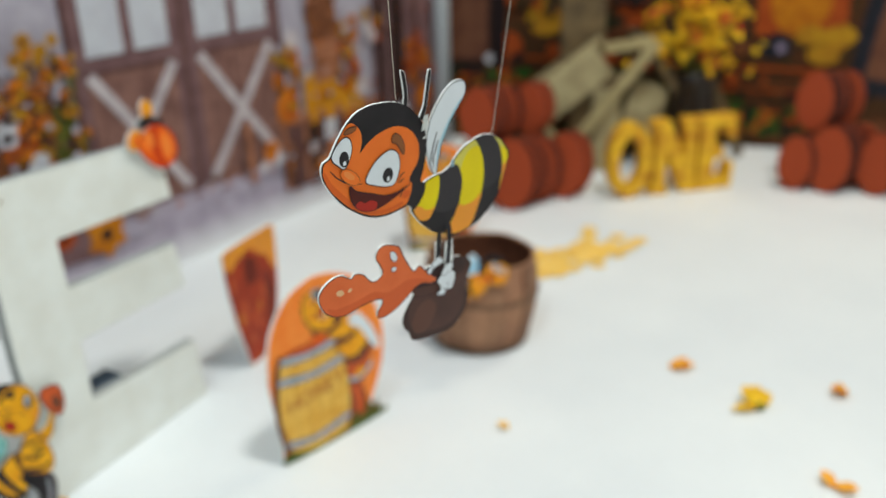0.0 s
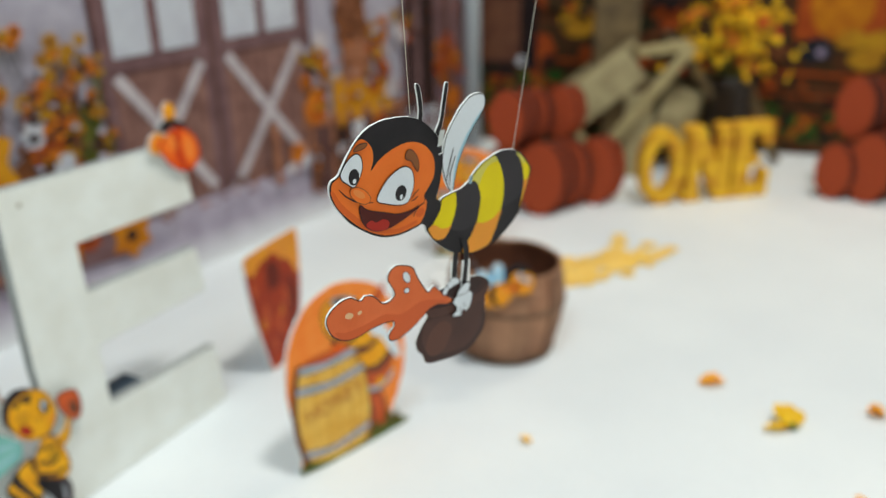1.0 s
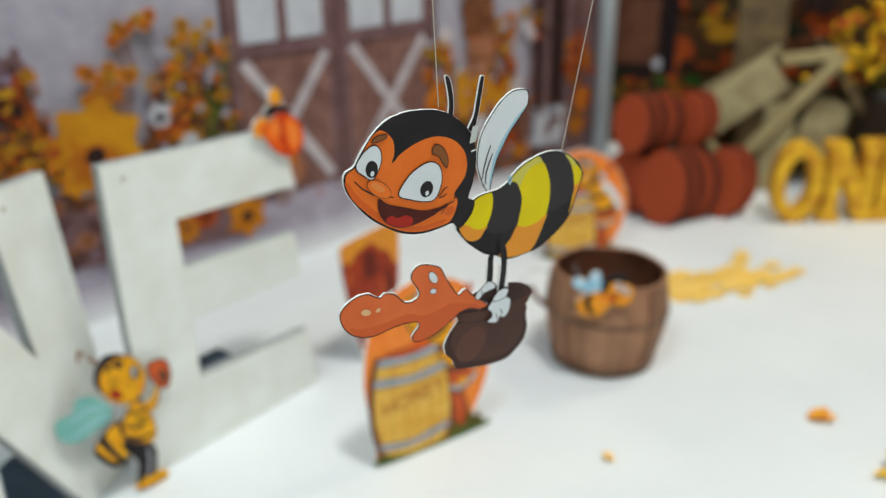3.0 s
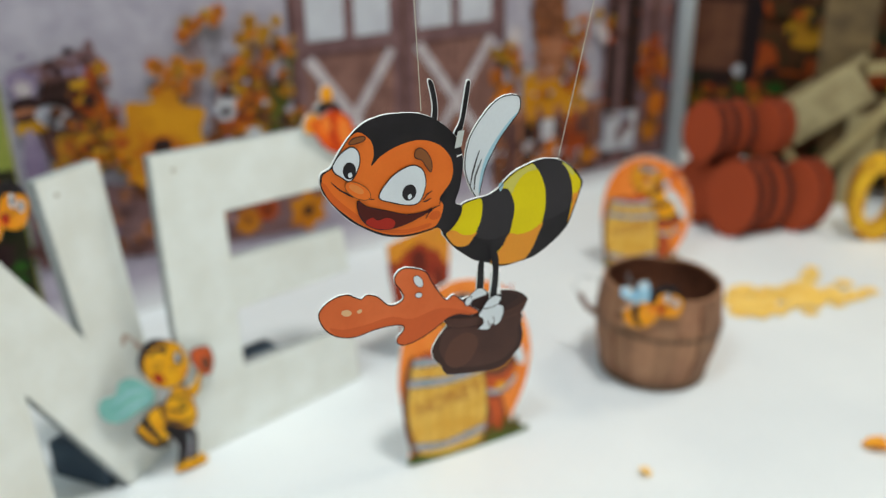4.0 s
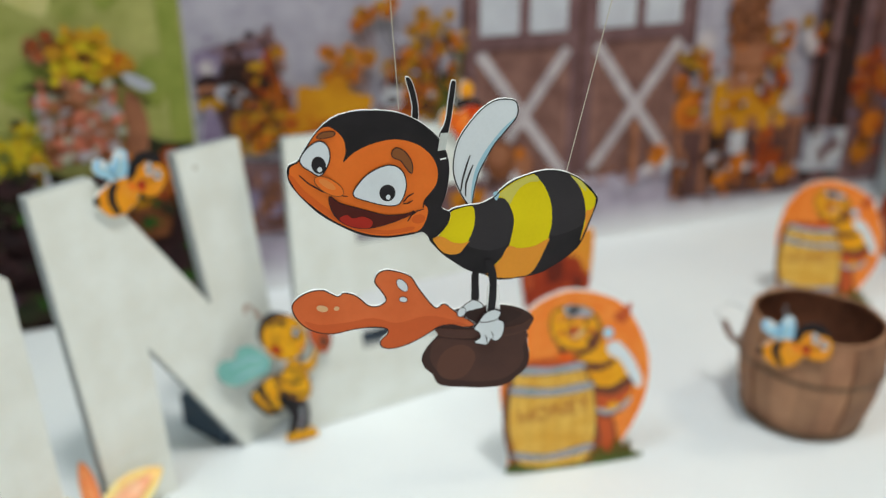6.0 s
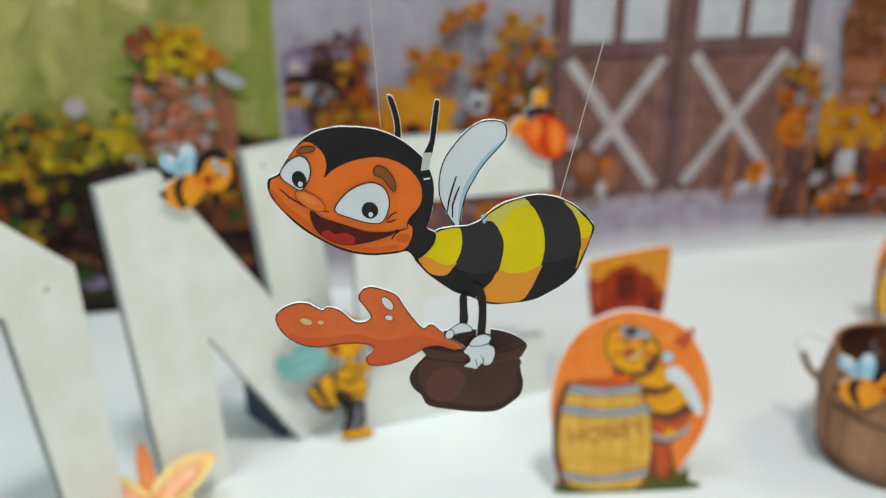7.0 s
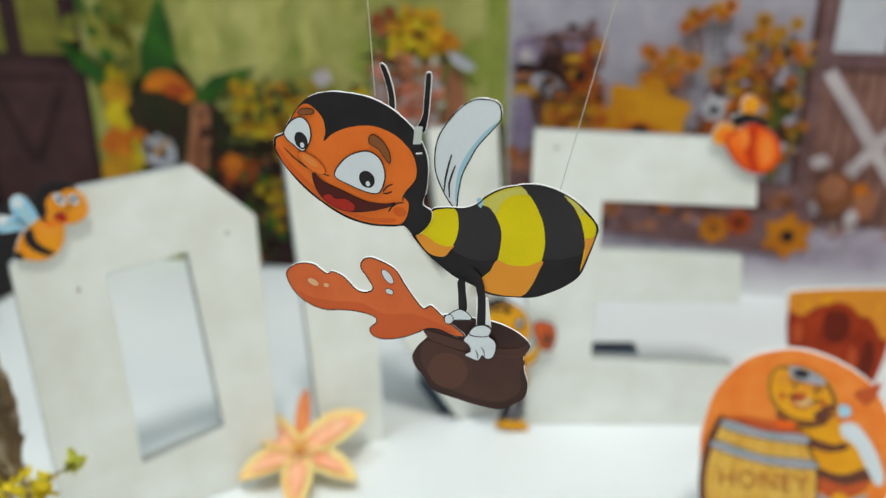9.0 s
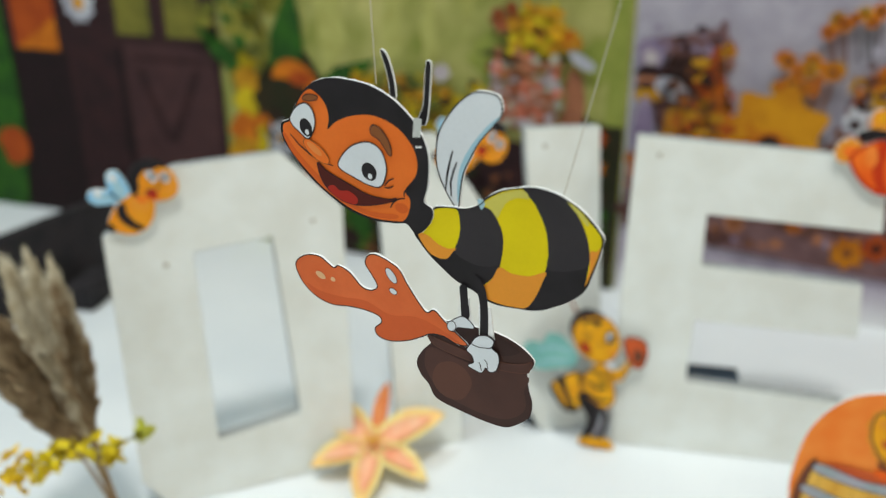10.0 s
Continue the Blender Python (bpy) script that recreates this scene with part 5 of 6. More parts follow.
ob.matrix_world = Matrix.Translation((-0.069, 0.68, 0)) @ Matrix.Rotation(radians(19), 4, "Z") @ Matrix.Translation((0.287, -0.010, 0.432))
tagged(ob, "orange pumpkin cutout with black hat on the letter", "decoration")


# ---- oval honey signs ----
def text_mesh(body, size, material, bm_to=None):
    cu = bpy.data.curves.new("letters", "FONT")
    cu.body, cu.size, cu.align_x, cu.align_y = body, size, "CENTER", "CENTER"
    cu.extrude, cu.resolution_u = 0.0001, 3
    ob = bpy.data.objects.new("letters", cu)
    scene.collection.objects.link(ob)
    bpy.context.view_layer.update()
    me = bpy.data.meshes.new_from_object(ob.evaluated_get(bpy.context.evaluated_depsgraph_get()))
    bpy.data.objects.remove(ob)
    me.materials.clear()
    me.materials.append(material)
    return me


def honey_sign():
    oval = mm([(-3, -0.5), (-4.5, 35.5), (-10.5, 73.5), (-17, 115), (-19, 154.5), (-9.5, 217.5), (18, 264), (50.5, 282.5), (76, 286), (110.5, 276.5), (146.5, 252.5), (174.5, 202), (187, 153), (185, 102), (172.5, 61), (159, 32), (155.5, 15), (166, 9), (179.5, 4.5), (180.5, -3), (124, -4.5), (58.5, -5)])
    f = Flat(0.0)
    f.board(oval, 0.004, FOAM)
    f.fill(grown(oval, -0.001), OVAL)
    ob = f.done("oval_honey_sign")
    f = Flat(-0.0004)
    f.fill(mm([(130, 239), (143, 250.5), (153.5, 257.5), (151.5, 237.5), (143.5, 225.5)]), RUST)
    bear = f.cut("printed_bear", ob, "printed striped yellow bear with blue wing")
    f.fill(mm([(111, 82), (138.5, 73.5), (145, 43), (155, 3.5), (119.5, 2), (113, 37)]), RUST)
    f.fill(mm([(78.5, 193), (108.5, 203), (122.5, 197.5), (150, 169.5), (165, 133), (163.5, 106), (149.5, 81.5), (130, 75.5), (113.5, 83.5), (106, 129.5), (94.5, 161.5), (78, 176)]), GOLD)
    for line in ([(91.5, 170.5), (119, 165.5), (132.5, 171), (135, 162), (116, 153.5), (96, 158.5)], [(106, 129.5), (134, 125), (159, 140.5), (166, 125.5), (139.5, 110), (108.5, 117)]):
        f.fill(mm(line), BARK)
    f.fill(mm([(108, 117), (139, 110), (163, 124), (160, 106), (137, 88), (111, 98)]), RUST)
    f.stroke([Vector((a / 1000, b / 1000)) for a, b in ((112, 84), (106, 130), (95, 160), (80, 178))], 0.004, BARK, closed=False)
    f.stroke([Vector((a / 1000, b / 1000)) for a, b in ((116, 70), (122, 40), (120, 8))], 0.005, BARK, closed=False)
    f.stroke([Vector((a / 1000, b / 1000)) for a, b in ((140, 70), (146, 40), (150, 8))], 0.004, BARK, closed=False)
    f.fill(mm([(110, 95), (137.5, 85), (164, 104), (157.5, 86.5), (134, 75), (114, 83.5)]), STEEL)
    f.fill(spot(138, 92, 8, 7), GOLD)
    f.fill(mm([(112, 86), (134, 77), (157, 88), (134, 72), (115, 80)]), BARK)
    f.cut("torso", bear, "rust and yellow striped torso")
    f.fill(mm([(124.5, 196), (139.5, 198), (162, 168.5), (177, 131.5), (172, 118.5), (156.5, 142.5), (142, 168.5), (127, 180)]), WHITE)
    f.fill(mm([(116.5, 215), (122, 223), (130.5, 217.5), (129.5, 207.5), (120.5, 206.5)]), AZURE)
    f.cut("wing", bear, "pale blue wing")
    head = mm([(48.5, 253.5), (63, 260.5), (89.5, 257), (108, 236.5), (114, 211), (103, 195), (78.5, 193), (58.5, 205), (47.5, 229)])
    f.fill([p + Vector((math.sin(k * 1.9), math.cos(k * 2.3))) * 0.0015 for k, p in enumerate(grown(head, 0.005))], AMBER)
    f.fill(grown(head, 0.002), BARK)
    f.fill(head, GOLD)
    f.fill(mm([(50, 246), (64, 256), (88, 252), (104, 236), (92, 238), (84, 232), (74, 240), (62, 238)]), AMBER)
    f.fill(mm([(70, 220), (78, 227), (90, 224), (92, 214), (81.5, 209), (72, 212.5)]), FLESH)
    f.fill(spot(76, 224, 9, 7, 20), RUST)
    f.stroke([p for p in head[2:-6]], 0.0028, BARK, closed=False)
    f.fill(mm([(96, 206), (112, 222), (108, 200), (98, 196)]), BARK)
    for x, z in ((71, 238), (93, 234)):
        f.fill(spot(x, z, 2.6, 3.4), BROWN)
    for x, z, a, b in ((60, 222, 3, 5), (102, 220, 3, 5), (82, 247, 10, 3)):
        f.fill(spot(x, z, a, b, 10), RUST)
    for pts in (((64, 244), (71, 247), (78, 243)), ((88, 240), (94, 242), (100, 238)), ((66, 226), (72, 222), (78, 224)), ((88, 222), (95, 221), (99, 225))):
        f.stroke([Vector((a / 1000, b / 1000)) for a, b in pts], 0.003, BARK, closed=False)
    f.stroke([Vector((a / 1000, b / 1000)) for a, b in ((68, 217), (80, 209), (94, 217))], 0.003, RUST, closed=False)
    f.fill(mm([(58, 200), (80, 188), (108, 198), (104, 190), (80, 182), (62, 190)]), BARK)
    f.fill(mm([(62.5, 262.5), (75.5, 264), (98.5, 253), (97.5, 245), (75, 246.5), (65.5, 250.5)]), STEEL)
    f.fill(spot(75, 256, 8, 6), CHAR)
    f.cut("head", bear, "yellow bear head with pale muzzle")
    y = f.y
    f = Flat(y)
    f.fill(mm([(12, 180), (37, 184), (79, 180), (87.5, 172.5), (49, 170)]), RUST)
    f.fill(spot(68, 184, 12, 6), PUMP)
    f.fill(mm([(4, 178), (-6, 142), (-9, 88), (-3, 36), (8, 4), (2, 4), (-8, 36), (-15, 88), (-11, 146), (-2, 178)]), BARK)
    f.cut("barrel_mouth", ob, "rust honey brim")
    barrel = mm([(7, 173.5), (49, 168), (87.5, 171.5), (95, 155.5), (108, 125), (114, 74.5), (113, 37), (100.5, 2), (58.5, -5), (17.5, 3.5), (2, 35), (-7, 87), (-3, 140)])
    f.fill(grown(barrel, 0.0025), BARK)
    f.fill(barrel, BARREL)
    barrel_part = f.cut("printed_barrel", ob, "printed yellow barrel with grey hoops")
    for k in range(6):
        a, b = 10 + 15.5 * k, 4 + 19.5 * k
        f.stroke([Vector((a / 1000, 0.165)), Vector(((a + b) / 2000 + (k - 2.5) * 0.003, 0.09)), Vector((b / 1000, 0.012))], 0.0016, STAVEI, closed=False)
        f.cut("stave_joint", barrel_part)
    f.bm.free()
    y = f.y
    for line in ([(7, 177), (49, 170), (87.5, 173.5), (93, 162.5), (49.5, 159.5), (5, 165.5)], [(-0.5, 145), (51, 135), (101.5, 139), (104.5, 128), (51.5, 124), (-1.5, 133.5)], [(2, 34), (49, 23), (109, 32.5), (106, 20.5), (49.5, 13.5), (6.5, 22)]):
        f = Flat(y)
        f.fill(grown(mm(line), 0.0012), CHAR)
        f.fill(mm(line), STEEL)
        f.done("hoop", barrel_part, "grey hoop")
    f = Flat(y - 0.0004)
    f.fill(mm([(112, 2), (122, 26), (136, 12), (146, 36), (156, 22), (166, 30), (170, 10), (178, 6), (178, -3)]), OLIVEI)
    f.fill(mm([(-4.5, -0.5), (-0.5, 13.5), (42, 1), (107, 1), (131.5, 8), (177, 7), (180.5, -3), (91.5, -6.5)]), GRASS)
    f.done("printed_grass", ob, "printed strip of grass")
    word = new("lettering", text_mesh("HONEY", 0.036, LETTERB))
    word.parent = ob
    word.matrix_basis = Matrix.Translation((0.055, y - 0.0003, 0.096)) @ Matrix.Rotation(radians(-7), 4, "Y") @ Matrix.Rotation(radians(90), 4, "X") @ Matrix.Diagonal((0.80, 1.05, 1, 1))
    wedge = bmesh.new()
    fc = wedge.faces.new([wedge.verts.new(p) for p in ((0.08, 0.0042, 0.0), (0.08, 0.06, 0.0), (0.08, 0.0042, 0.11))])
    ret = bmesh.ops.extrude_face_region(wedge, geom=[fc])
    bmesh.ops.translate(wedge, vec=(0.004, 0, 0), verts=[v for v in ret["geom"] if isinstance(v, bmesh.types.BMVert)])
    part("easel_back", wedge, FOAM, ob, "white board prop behind the sign")
    return tagged(ob, "oval orange board sign with honey barrel and striped bear", "sign", "honey signs")


sign = honey_sign()
sign.matrix_world = Matrix.Translation((0.211, 0.505, 0.006)) @ Matrix.Rotation(radians(2), 4, "Z") @ Matrix.Diagonal((1.04, 1, 0.957, 1))
copy_thing(sign, Matrix.Translation((0.938 - 0.077 * math.cos(radians(25)), 0.926 + 0.077 * math.sin(radians(25)), 0.005)) @ Matrix.Rotation(radians(-25), 4, "Z") @ Matrix.Scale(0.886, 4))

# ---- honey drip card ----
CARD = ink("ink_card_red", (182, 64, 26), hue=(150, 46, 20))
CARDD = ink("ink_card_dark", (112, 36, 20))
card = mm([(0, 236), (40, 237), (90, 235), (135, 232), (160, 229), (170, 217), (169, 160), (163, 100), (146, 40), (128, 5), (56, 2), (43, 26), (21, 90), (5, 160), (-3, 222)], 4)
f = Flat(0.0)
f.board(card, 0.005, FOAM)
f.fill(grown(card, -0.001), AMBER)
plate = f.cut("honey_card", None)
f.fill(mm([(0, 205), (20, 196), (36, 205), (52, 212), (75, 214), (96, 206), (110, 190), (126, 186), (140, 170), (152, 150), (165, 140), (160, 92), (143, 36), (126, 7), (58, 4), (42, 28), (22, 92), (6, 160)], 3), CARD)
f.fill(mm([(60, 200), (90, 196), (100, 170), (92, 150), (70, 150), (58, 172)]), CARDD)
f.fill(mm([(130, 150), (150, 120), (140, 60), (120, 30), (122, 90)]), CARDD)
f.cut("printed_drip", plate, "dark red-brown honey drip")
for x, z, a, b, t, m in ((20, 170, 7, 18, 8, RUST), (112, 120, 6, 20, 8, RUST), (50, 110, 8, 24, 8, RUST), (86, 80, 7, 22, 8, RUST), (64, 50, 8, 12, 8, RUST), (56, 219, 9, 8, 0, GOLD), (36, 100, 3, 14, 10, AMBER), (96, 100, 3, 12, -8, AMBER), (140, 200, 4, 6, 0, GOLD), (26, 214, 6, 5, 0, GOLD)):
    f.fill(spot(x, z, a, b, t), m)
    f.cut("printed_glint", plate)
f.bm.free()
ob = plate
ob.matrix_world = Matrix.Translation((0.284, 0.759, 0.0)) @ Matrix.Rotation(radians(28), 4, "Z")
tagged(ob, "dark amber honey drip board card standing on the floor", "card")

# ---- wooden basket ----
STAVE = mat("basket_wood", (178, 132, 100), rough=0.7, vary=0.24, scale=18, fine=220, bump=0.3, hue=(146, 102, 76))
# Inner shade put into a darker wood colour; the handle stub shares it.
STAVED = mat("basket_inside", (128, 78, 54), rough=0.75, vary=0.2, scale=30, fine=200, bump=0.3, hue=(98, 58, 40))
# every stave has its own tone
nt = STAVE.node_tree
info, tone, shade = (nt.nodes.new(k) for k in ("ShaderNodeObjectInfo", "ShaderNodeMapRange", "ShaderNodeMix"))
tone.inputs["To Min"].default_value, tone.inputs["To Max"].default_value = 0.68, 1.22
shade.data_type, shade.blend_type = "RGBA", "MULTIPLY"
shade.inputs["Factor"].default_value = 1
was = nt.nodes["Principled BSDF"].inputs["Base Color"].links[0].from_socket
nt.links.new(info.outputs["Random"], tone.inputs["Value"])
nt.links.new(was, shade.inputs["A"])
nt.links.new(tone.outputs["Result"], shade.inputs["B"])
nt.links.new(shade.outputs["Result"], nt.nodes["Principled BSDF"].inputs["Base Color"])
BAND = mat("basket_band", (112, 92, 74), rough=0.7, vary=0.2, scale=40, fine=220, bump=0.3, hue=(100, 74, 54))
basket = holder("wooden_basket", Matrix.Translation((0.690, 0.577, 0.001)) @ Matrix.Rotation(radians(2.5), 4, "Y"))
tagged(basket, "round brown wooden slatted basket standing empty on the floor", "basket")
R0, R1, BH, COUNT = 0.080, 0.108, 0.165, 18


def basket_radius(z):
    t = z / BH
    return R0 + (R1 - R0) * math.sin(math.pi * min(1, 0.06 + 0.72 * t)) * 0.86


def rim_height(a):
    """The rim, a little uneven from stave to stave."""
    return BH + 0.0015 * math.sin(5 * a)


for k in range(COUNT):
    bm = bmesh.new()
    turn = 2 * math.pi * k / COUNT
    half = math.pi / COUNT * 1.01
    out = 0.002 * math.sin(k * 2.3)
    grid = []
    for j in range(7):
        layer = []
        for inset in (0.0, 0.004):
            row = []
            for a in (turn - half, turn, turn + half):
                z = rim_height(a) * j / 6
                r = basket_radius(z) + out - inset
                row.append(bm.verts.new((r * math.cos(a), r * math.sin(a), z)))
            layer.append(row)
        grid.append(layer)
    for j in range(6):
        for i in range(2):
            for s in (0, 1):
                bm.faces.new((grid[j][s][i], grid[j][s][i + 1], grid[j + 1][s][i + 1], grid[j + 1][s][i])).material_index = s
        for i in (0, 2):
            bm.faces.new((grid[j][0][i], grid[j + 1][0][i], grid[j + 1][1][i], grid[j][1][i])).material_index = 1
    for j in (0, 6):
        for i in range(2):
            bm.faces.new((grid[j][0][i], grid[j][0][i + 1], grid[j][1][i + 1], grid[j][1][i]))
    part("stave", bm, [STAVE, STAVED], basket)
bm = bmesh.new()
bmesh.ops.create_cone(bm, cap_ends=True, segments=36, radius1=R0 - 0.004, radius2=R0 - 0.003, depth=0.004, matrix=Matrix.Translation((0, 0, 0.004)))
part("lining", bm, STAVED, basket, "basket floor coloured dark for inner shade")
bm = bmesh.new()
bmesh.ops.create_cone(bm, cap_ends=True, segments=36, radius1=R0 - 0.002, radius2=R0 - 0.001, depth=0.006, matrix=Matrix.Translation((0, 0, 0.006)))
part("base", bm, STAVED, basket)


def hoop(z0, z1, out, m, name):
    bm = bmesh.new()
    rings = []
    for z, o in ((z0, 0.0005), (z0, out), (z1, out), (z1, 0.0005)):
        rings.append([bm.verts.new(((basket_radius(z) + o) * math.cos(a), (basket_radius(z) + o) * math.sin(a), z)) for a in (2 * math.pi * k / 40 for k in range(40))])
    for a, b in zip(rings, rings[1:] + rings[:1]):
        for k in range(40):
            bm.faces.new((a[k], a[(k + 1) % 40], b[(k + 1) % 40], b[k]))
    part(name, bm, m, basket, smooth=False)


rim = []
for k in range(61):
    a = 2 * math.pi * k / 60
    z = rim_height(a)
    rim.append(((basket_radius(z) - 0.001) * math.cos(a), (basket_radius(z) - 0.001) * math.sin(a), z + 0.0005))
part("rim_cord", tube(rim, 0.0026, 6), STAVE, basket, "worn wooden rim", smooth=True)
hoop(0.099, 0.103, 0.0024, BAND, "middle_band")
hoop(0.002, 0.012, 0.003, BAND, "bottom_band")
part("handle_stub", tube([(-0.078, 0.058, 0.085), (-0.096, 0.07, 0.1), (-0.106, 0.08, 0.122)], 0.005, 8), STAVED, basket)
part("handle_ring", tube([(0.02 + 0.012 * math.cos(a), 0.098, 0.128 + 0.014 * math.sin(a)) for a in (2 * math.pi * k / 14 for k in range(15))], 0.0018, 6), STEELP, basket, "grey wire ring")
part("handle_wire", tube([(-0.08, 0.06, 0.15), (-0.104, 0.078, 0.155), (-0.118, 0.088, 0.135), (-0.106, 0.08, 0.118)], 0.0012, 6), STEELP, basket)

# ---- loose petals and flowers on the floor ----
PETAL = mat("silk_petal_orange", (250, 178, 52), rough=0.7, vary=0.1, scale=90, hue=(244, 154, 38))
PALEP = mat("silk_petal_pale", (248, 200, 116), rough=0.7, vary=0.1, scale=90)
LEMON = mat("silk_petal_yellow", (244, 200, 30), rough=0.7, vary=0.1, scale=90, hue=(232, 176, 16))
GREENB = mat("silk_calyx_green", (110, 120, 40), rough=0.7)


def petal_mesh(bm, m, length, width, lift, curl, cols=5, rows=7):
    grid = []
    for j in range(rows):
        t = j / (rows - 1)
        w = width * math.sin(math.pi * min(1, 0.12 + 0.86 * t)) ** 0.8
        row = []
        for i in range(cols):
            s = i / (cols - 1) * 2 - 1
            row.append(bm.verts.new(m @ Vector((s * w / 2, length * t, lift * t ** 1.5 - curl * t ** 3 + 0.25 * w * s * s))))
        grid.append(row)
    for j in range(rows - 1):
        for i in range(cols - 1):
            bm.faces.new((grid[j][i], grid[j][i + 1], grid[j + 1][i + 1], grid[j + 1][i]))


def solid(ob, t=0.0006):
    md = ob.modifiers.new("thickness", "SOLIDIFY")
    md.thickness = t
    return ob


PETALS = ((0.824, 0.253, PETAL, ((-2.35, 0.042, 0.024, 0.006), (-2.0, 0.034, 0.02, 0.012))),
          (0.5, 0.334, PALEP, ((0.4, 0.019, 0.016, 0.005),)),
          (0.953, 0.004, PETAL, ((0.95, 0.03, 0.028, 0.01), (0.5, 0.02, 0.02, 0.014))),
          (0.706, -0.081, PETAL, ((-0.3, 0.026, 0.02, 0.012), (-2.9, 0.03, 0.022, 0.008))))
for x, y, m, leaves in PETALS:
    bm = bmesh.new()
    for turn, long, wide, lift in leaves:
        petal_mesh(bm, Matrix.Rotation(turn, 4, "Z"), long, wide, lift, 0)
    bmesh.ops.translate(bm, vec=(0, 0, 0.001), verts=bm.verts[:])
    ob = solid(part("loose_petal", bm, m, smooth=True))
    ob.matrix_world = Matrix.Translation((x, y, 0.0012))
    tagged(ob, "small curled orange silk petals lying on white floor", "petal", "loose petals")
daisy = holder("silk_flower", Matrix.Translation((0.813, 0.085, 0.001)))
tagged(daisy, "yellow silk flower head lying on the white floor", "flower")
for turn, long, wide, lift in ((0.95, 0.046, 0.018, 0.008), (-0.35, 0.04, 0.032, 0.022), (-1.35, 0.038, 0.028, 0.014), (-0.85, 0.035, 0.026, 0.024)):
    bm = bmesh.new()
    petal_mesh(bm, Matrix.Rotation(turn, 4, "Z"), long, wide, lift, 0.004)
    ob = solid(part("petal", bm, LEMON, daisy, smooth=True))
    ob.location = (0, 0, 0.003)
bm = bmesh.new()
bmesh.ops.create_icosphere(bm, subdivisions=2, radius=0.007, matrix=Matrix.Translation((0, -0.002, 0.0065)) @ Matrix.Diagonal((1, 1, 0.8, 1)))
part("calyx", bm, GREENB, daisy, smooth=True)

# star lily leaning by the letters
LILY_A = mat("lily_petal_cream", (248, 226, 150), rough=0.65, vary=0.1, scale=40, hue=(250, 204, 130))
LILY_B = mat("lily_petal_flush", (248, 168, 128), rough=0.65, vary=0.1, scale=60, hue=(250, 196, 158))
LILY_C = mat("lily_petal_orange", (240, 132, 76), rough=0.65, vary=0.12, scale=60, hue=(246, 160, 98))
lily = holder("silk_lily", Matrix.Translation((-0.326, 0.447, 0.036)) @ Matrix.Rotation(radians(27), 4, "Z") @ Matrix.Rotation(radians(24), 4, "X") @ Matrix.Scale(1.15, 4))
tagged(lily, "cream and orange silk lily propped against the white letters", "flower")
for k in range(6):
    a = k * math.pi / 3 - 0.09
    long = (0.09, 0.092, 0.078, 0.082, 0.08, 0.09)[k]
    wide, lift, curl = ((0.018, 0.03, 0.03), (0.042, 0.03, 0.016), (0.034, 0.024, 0.02), (0.036, 0.022, 0.02), (0.034, 0.022, 0.018), (0.044, 0.026, 0.014))[k]
    bm = bmesh.new()
    petal_mesh(bm, Matrix.Rotation(a, 4, "Z"), long, wide, lift, curl, 7, 9)
    p = solid(part("petal", bm, LILY_C if k == 0 else LILY_A, lily, smooth=True))
    bm = bmesh.new()
    petal_mesh(bm, Matrix.Translation((0, 0, 0.0014)) @ Matrix.Rotation(a, 4, "Z"), long * 0.82, wide * 0.55, lift * 0.8, curl * 0.45, 5, 9)
    part("flush", bm, LILY_C if k == 0 else LILY_B, p, "orange-pink flush", smooth=True)
for k in range(5):
    a = k * 1.3
    part("stamen", tube([(0, 0, 0), (0.012 * math.cos(a), 0.012 * math.sin(a), 0.025)], 0.0012, 6), LEMON, lily)

# yellow garland on the floor behind the basket
GARL = mat("yellow_felt", (250, 202, 92), rough=0.9, vary=0.12, scale=60, hue=(250, 210, 120))
rng = random.Random(12)
garland = holder("felt_garland", Matrix.Translation((1.12, 0.66, 0)))
tagged(garland, "strip of yellow felt leaves lying on white floor", "garland")
RUNS = (((0.985, 0.70), (1.055, 0.745), 4), ((0.975, 0.655), (1.06, 0.675), 4), ((1.02, 0.70), (1.16, 0.665), 7), ((1.09, 0.60), (1.17, 0.665), 4), ((1.15, 0.68), (1.245, 0.74), 4), ((1.17, 0.655), (1.25, 0.665), 3), ((1.16, 0.605), (1.265, 0.61), 4), ((0.99, 0.68), (1.2, 0.64), 9), ((1.0, 0.64), (1.18, 0.62), 7), ((1.03, 0.72), (1.17, 0.69), 6))
k = 0
for a, b, n in RUNS:
    for j in range(n):
        c = Vector(a).lerp(Vector(b), j / (n - 1)) - Vector((1.12, 0.66))
        line = petals(c.x + rng.uniform(-0.006, 0.006), c.y + rng.uniform(-0.008, 0.008), rng.uniform(0.017, 0.027), rng.choice((5, 6, 7)), rng.uniform(0, 3), rng.uniform(0.2, 0.45))
        bm = bmesh.new()
        z = 0.001 + 0.00008 * k
        k += 1
        vs = [bm.verts.new((p.x, p.y, z + 0.001)) for p in line]
        vb = [bm.verts.new((p.x, p.y, z)) for p in line]
        bm.faces.new(vs)
        bm.faces.new(list(reversed(vb)))
        for i in range(len(vs)):
            bm.faces.new((vs[i], vs[i - 1], vb[i - 1], vb[i]))
        part("felt_leaf", bm, GARL, garland)

# ---- rust-coloured stacks ----
RUSTF = mat("rust_felt", (172, 71, 33), rough=0.85, vary=0.1, scale=14, fine=150, bump=0.15, hue=(156, 60, 27))
RUST_GAP = mat("rust_gap_shade", (92, 42, 28), rough=0.9, vary=0.12, scale=30, bump=0.15, hue=(78, 35, 24))


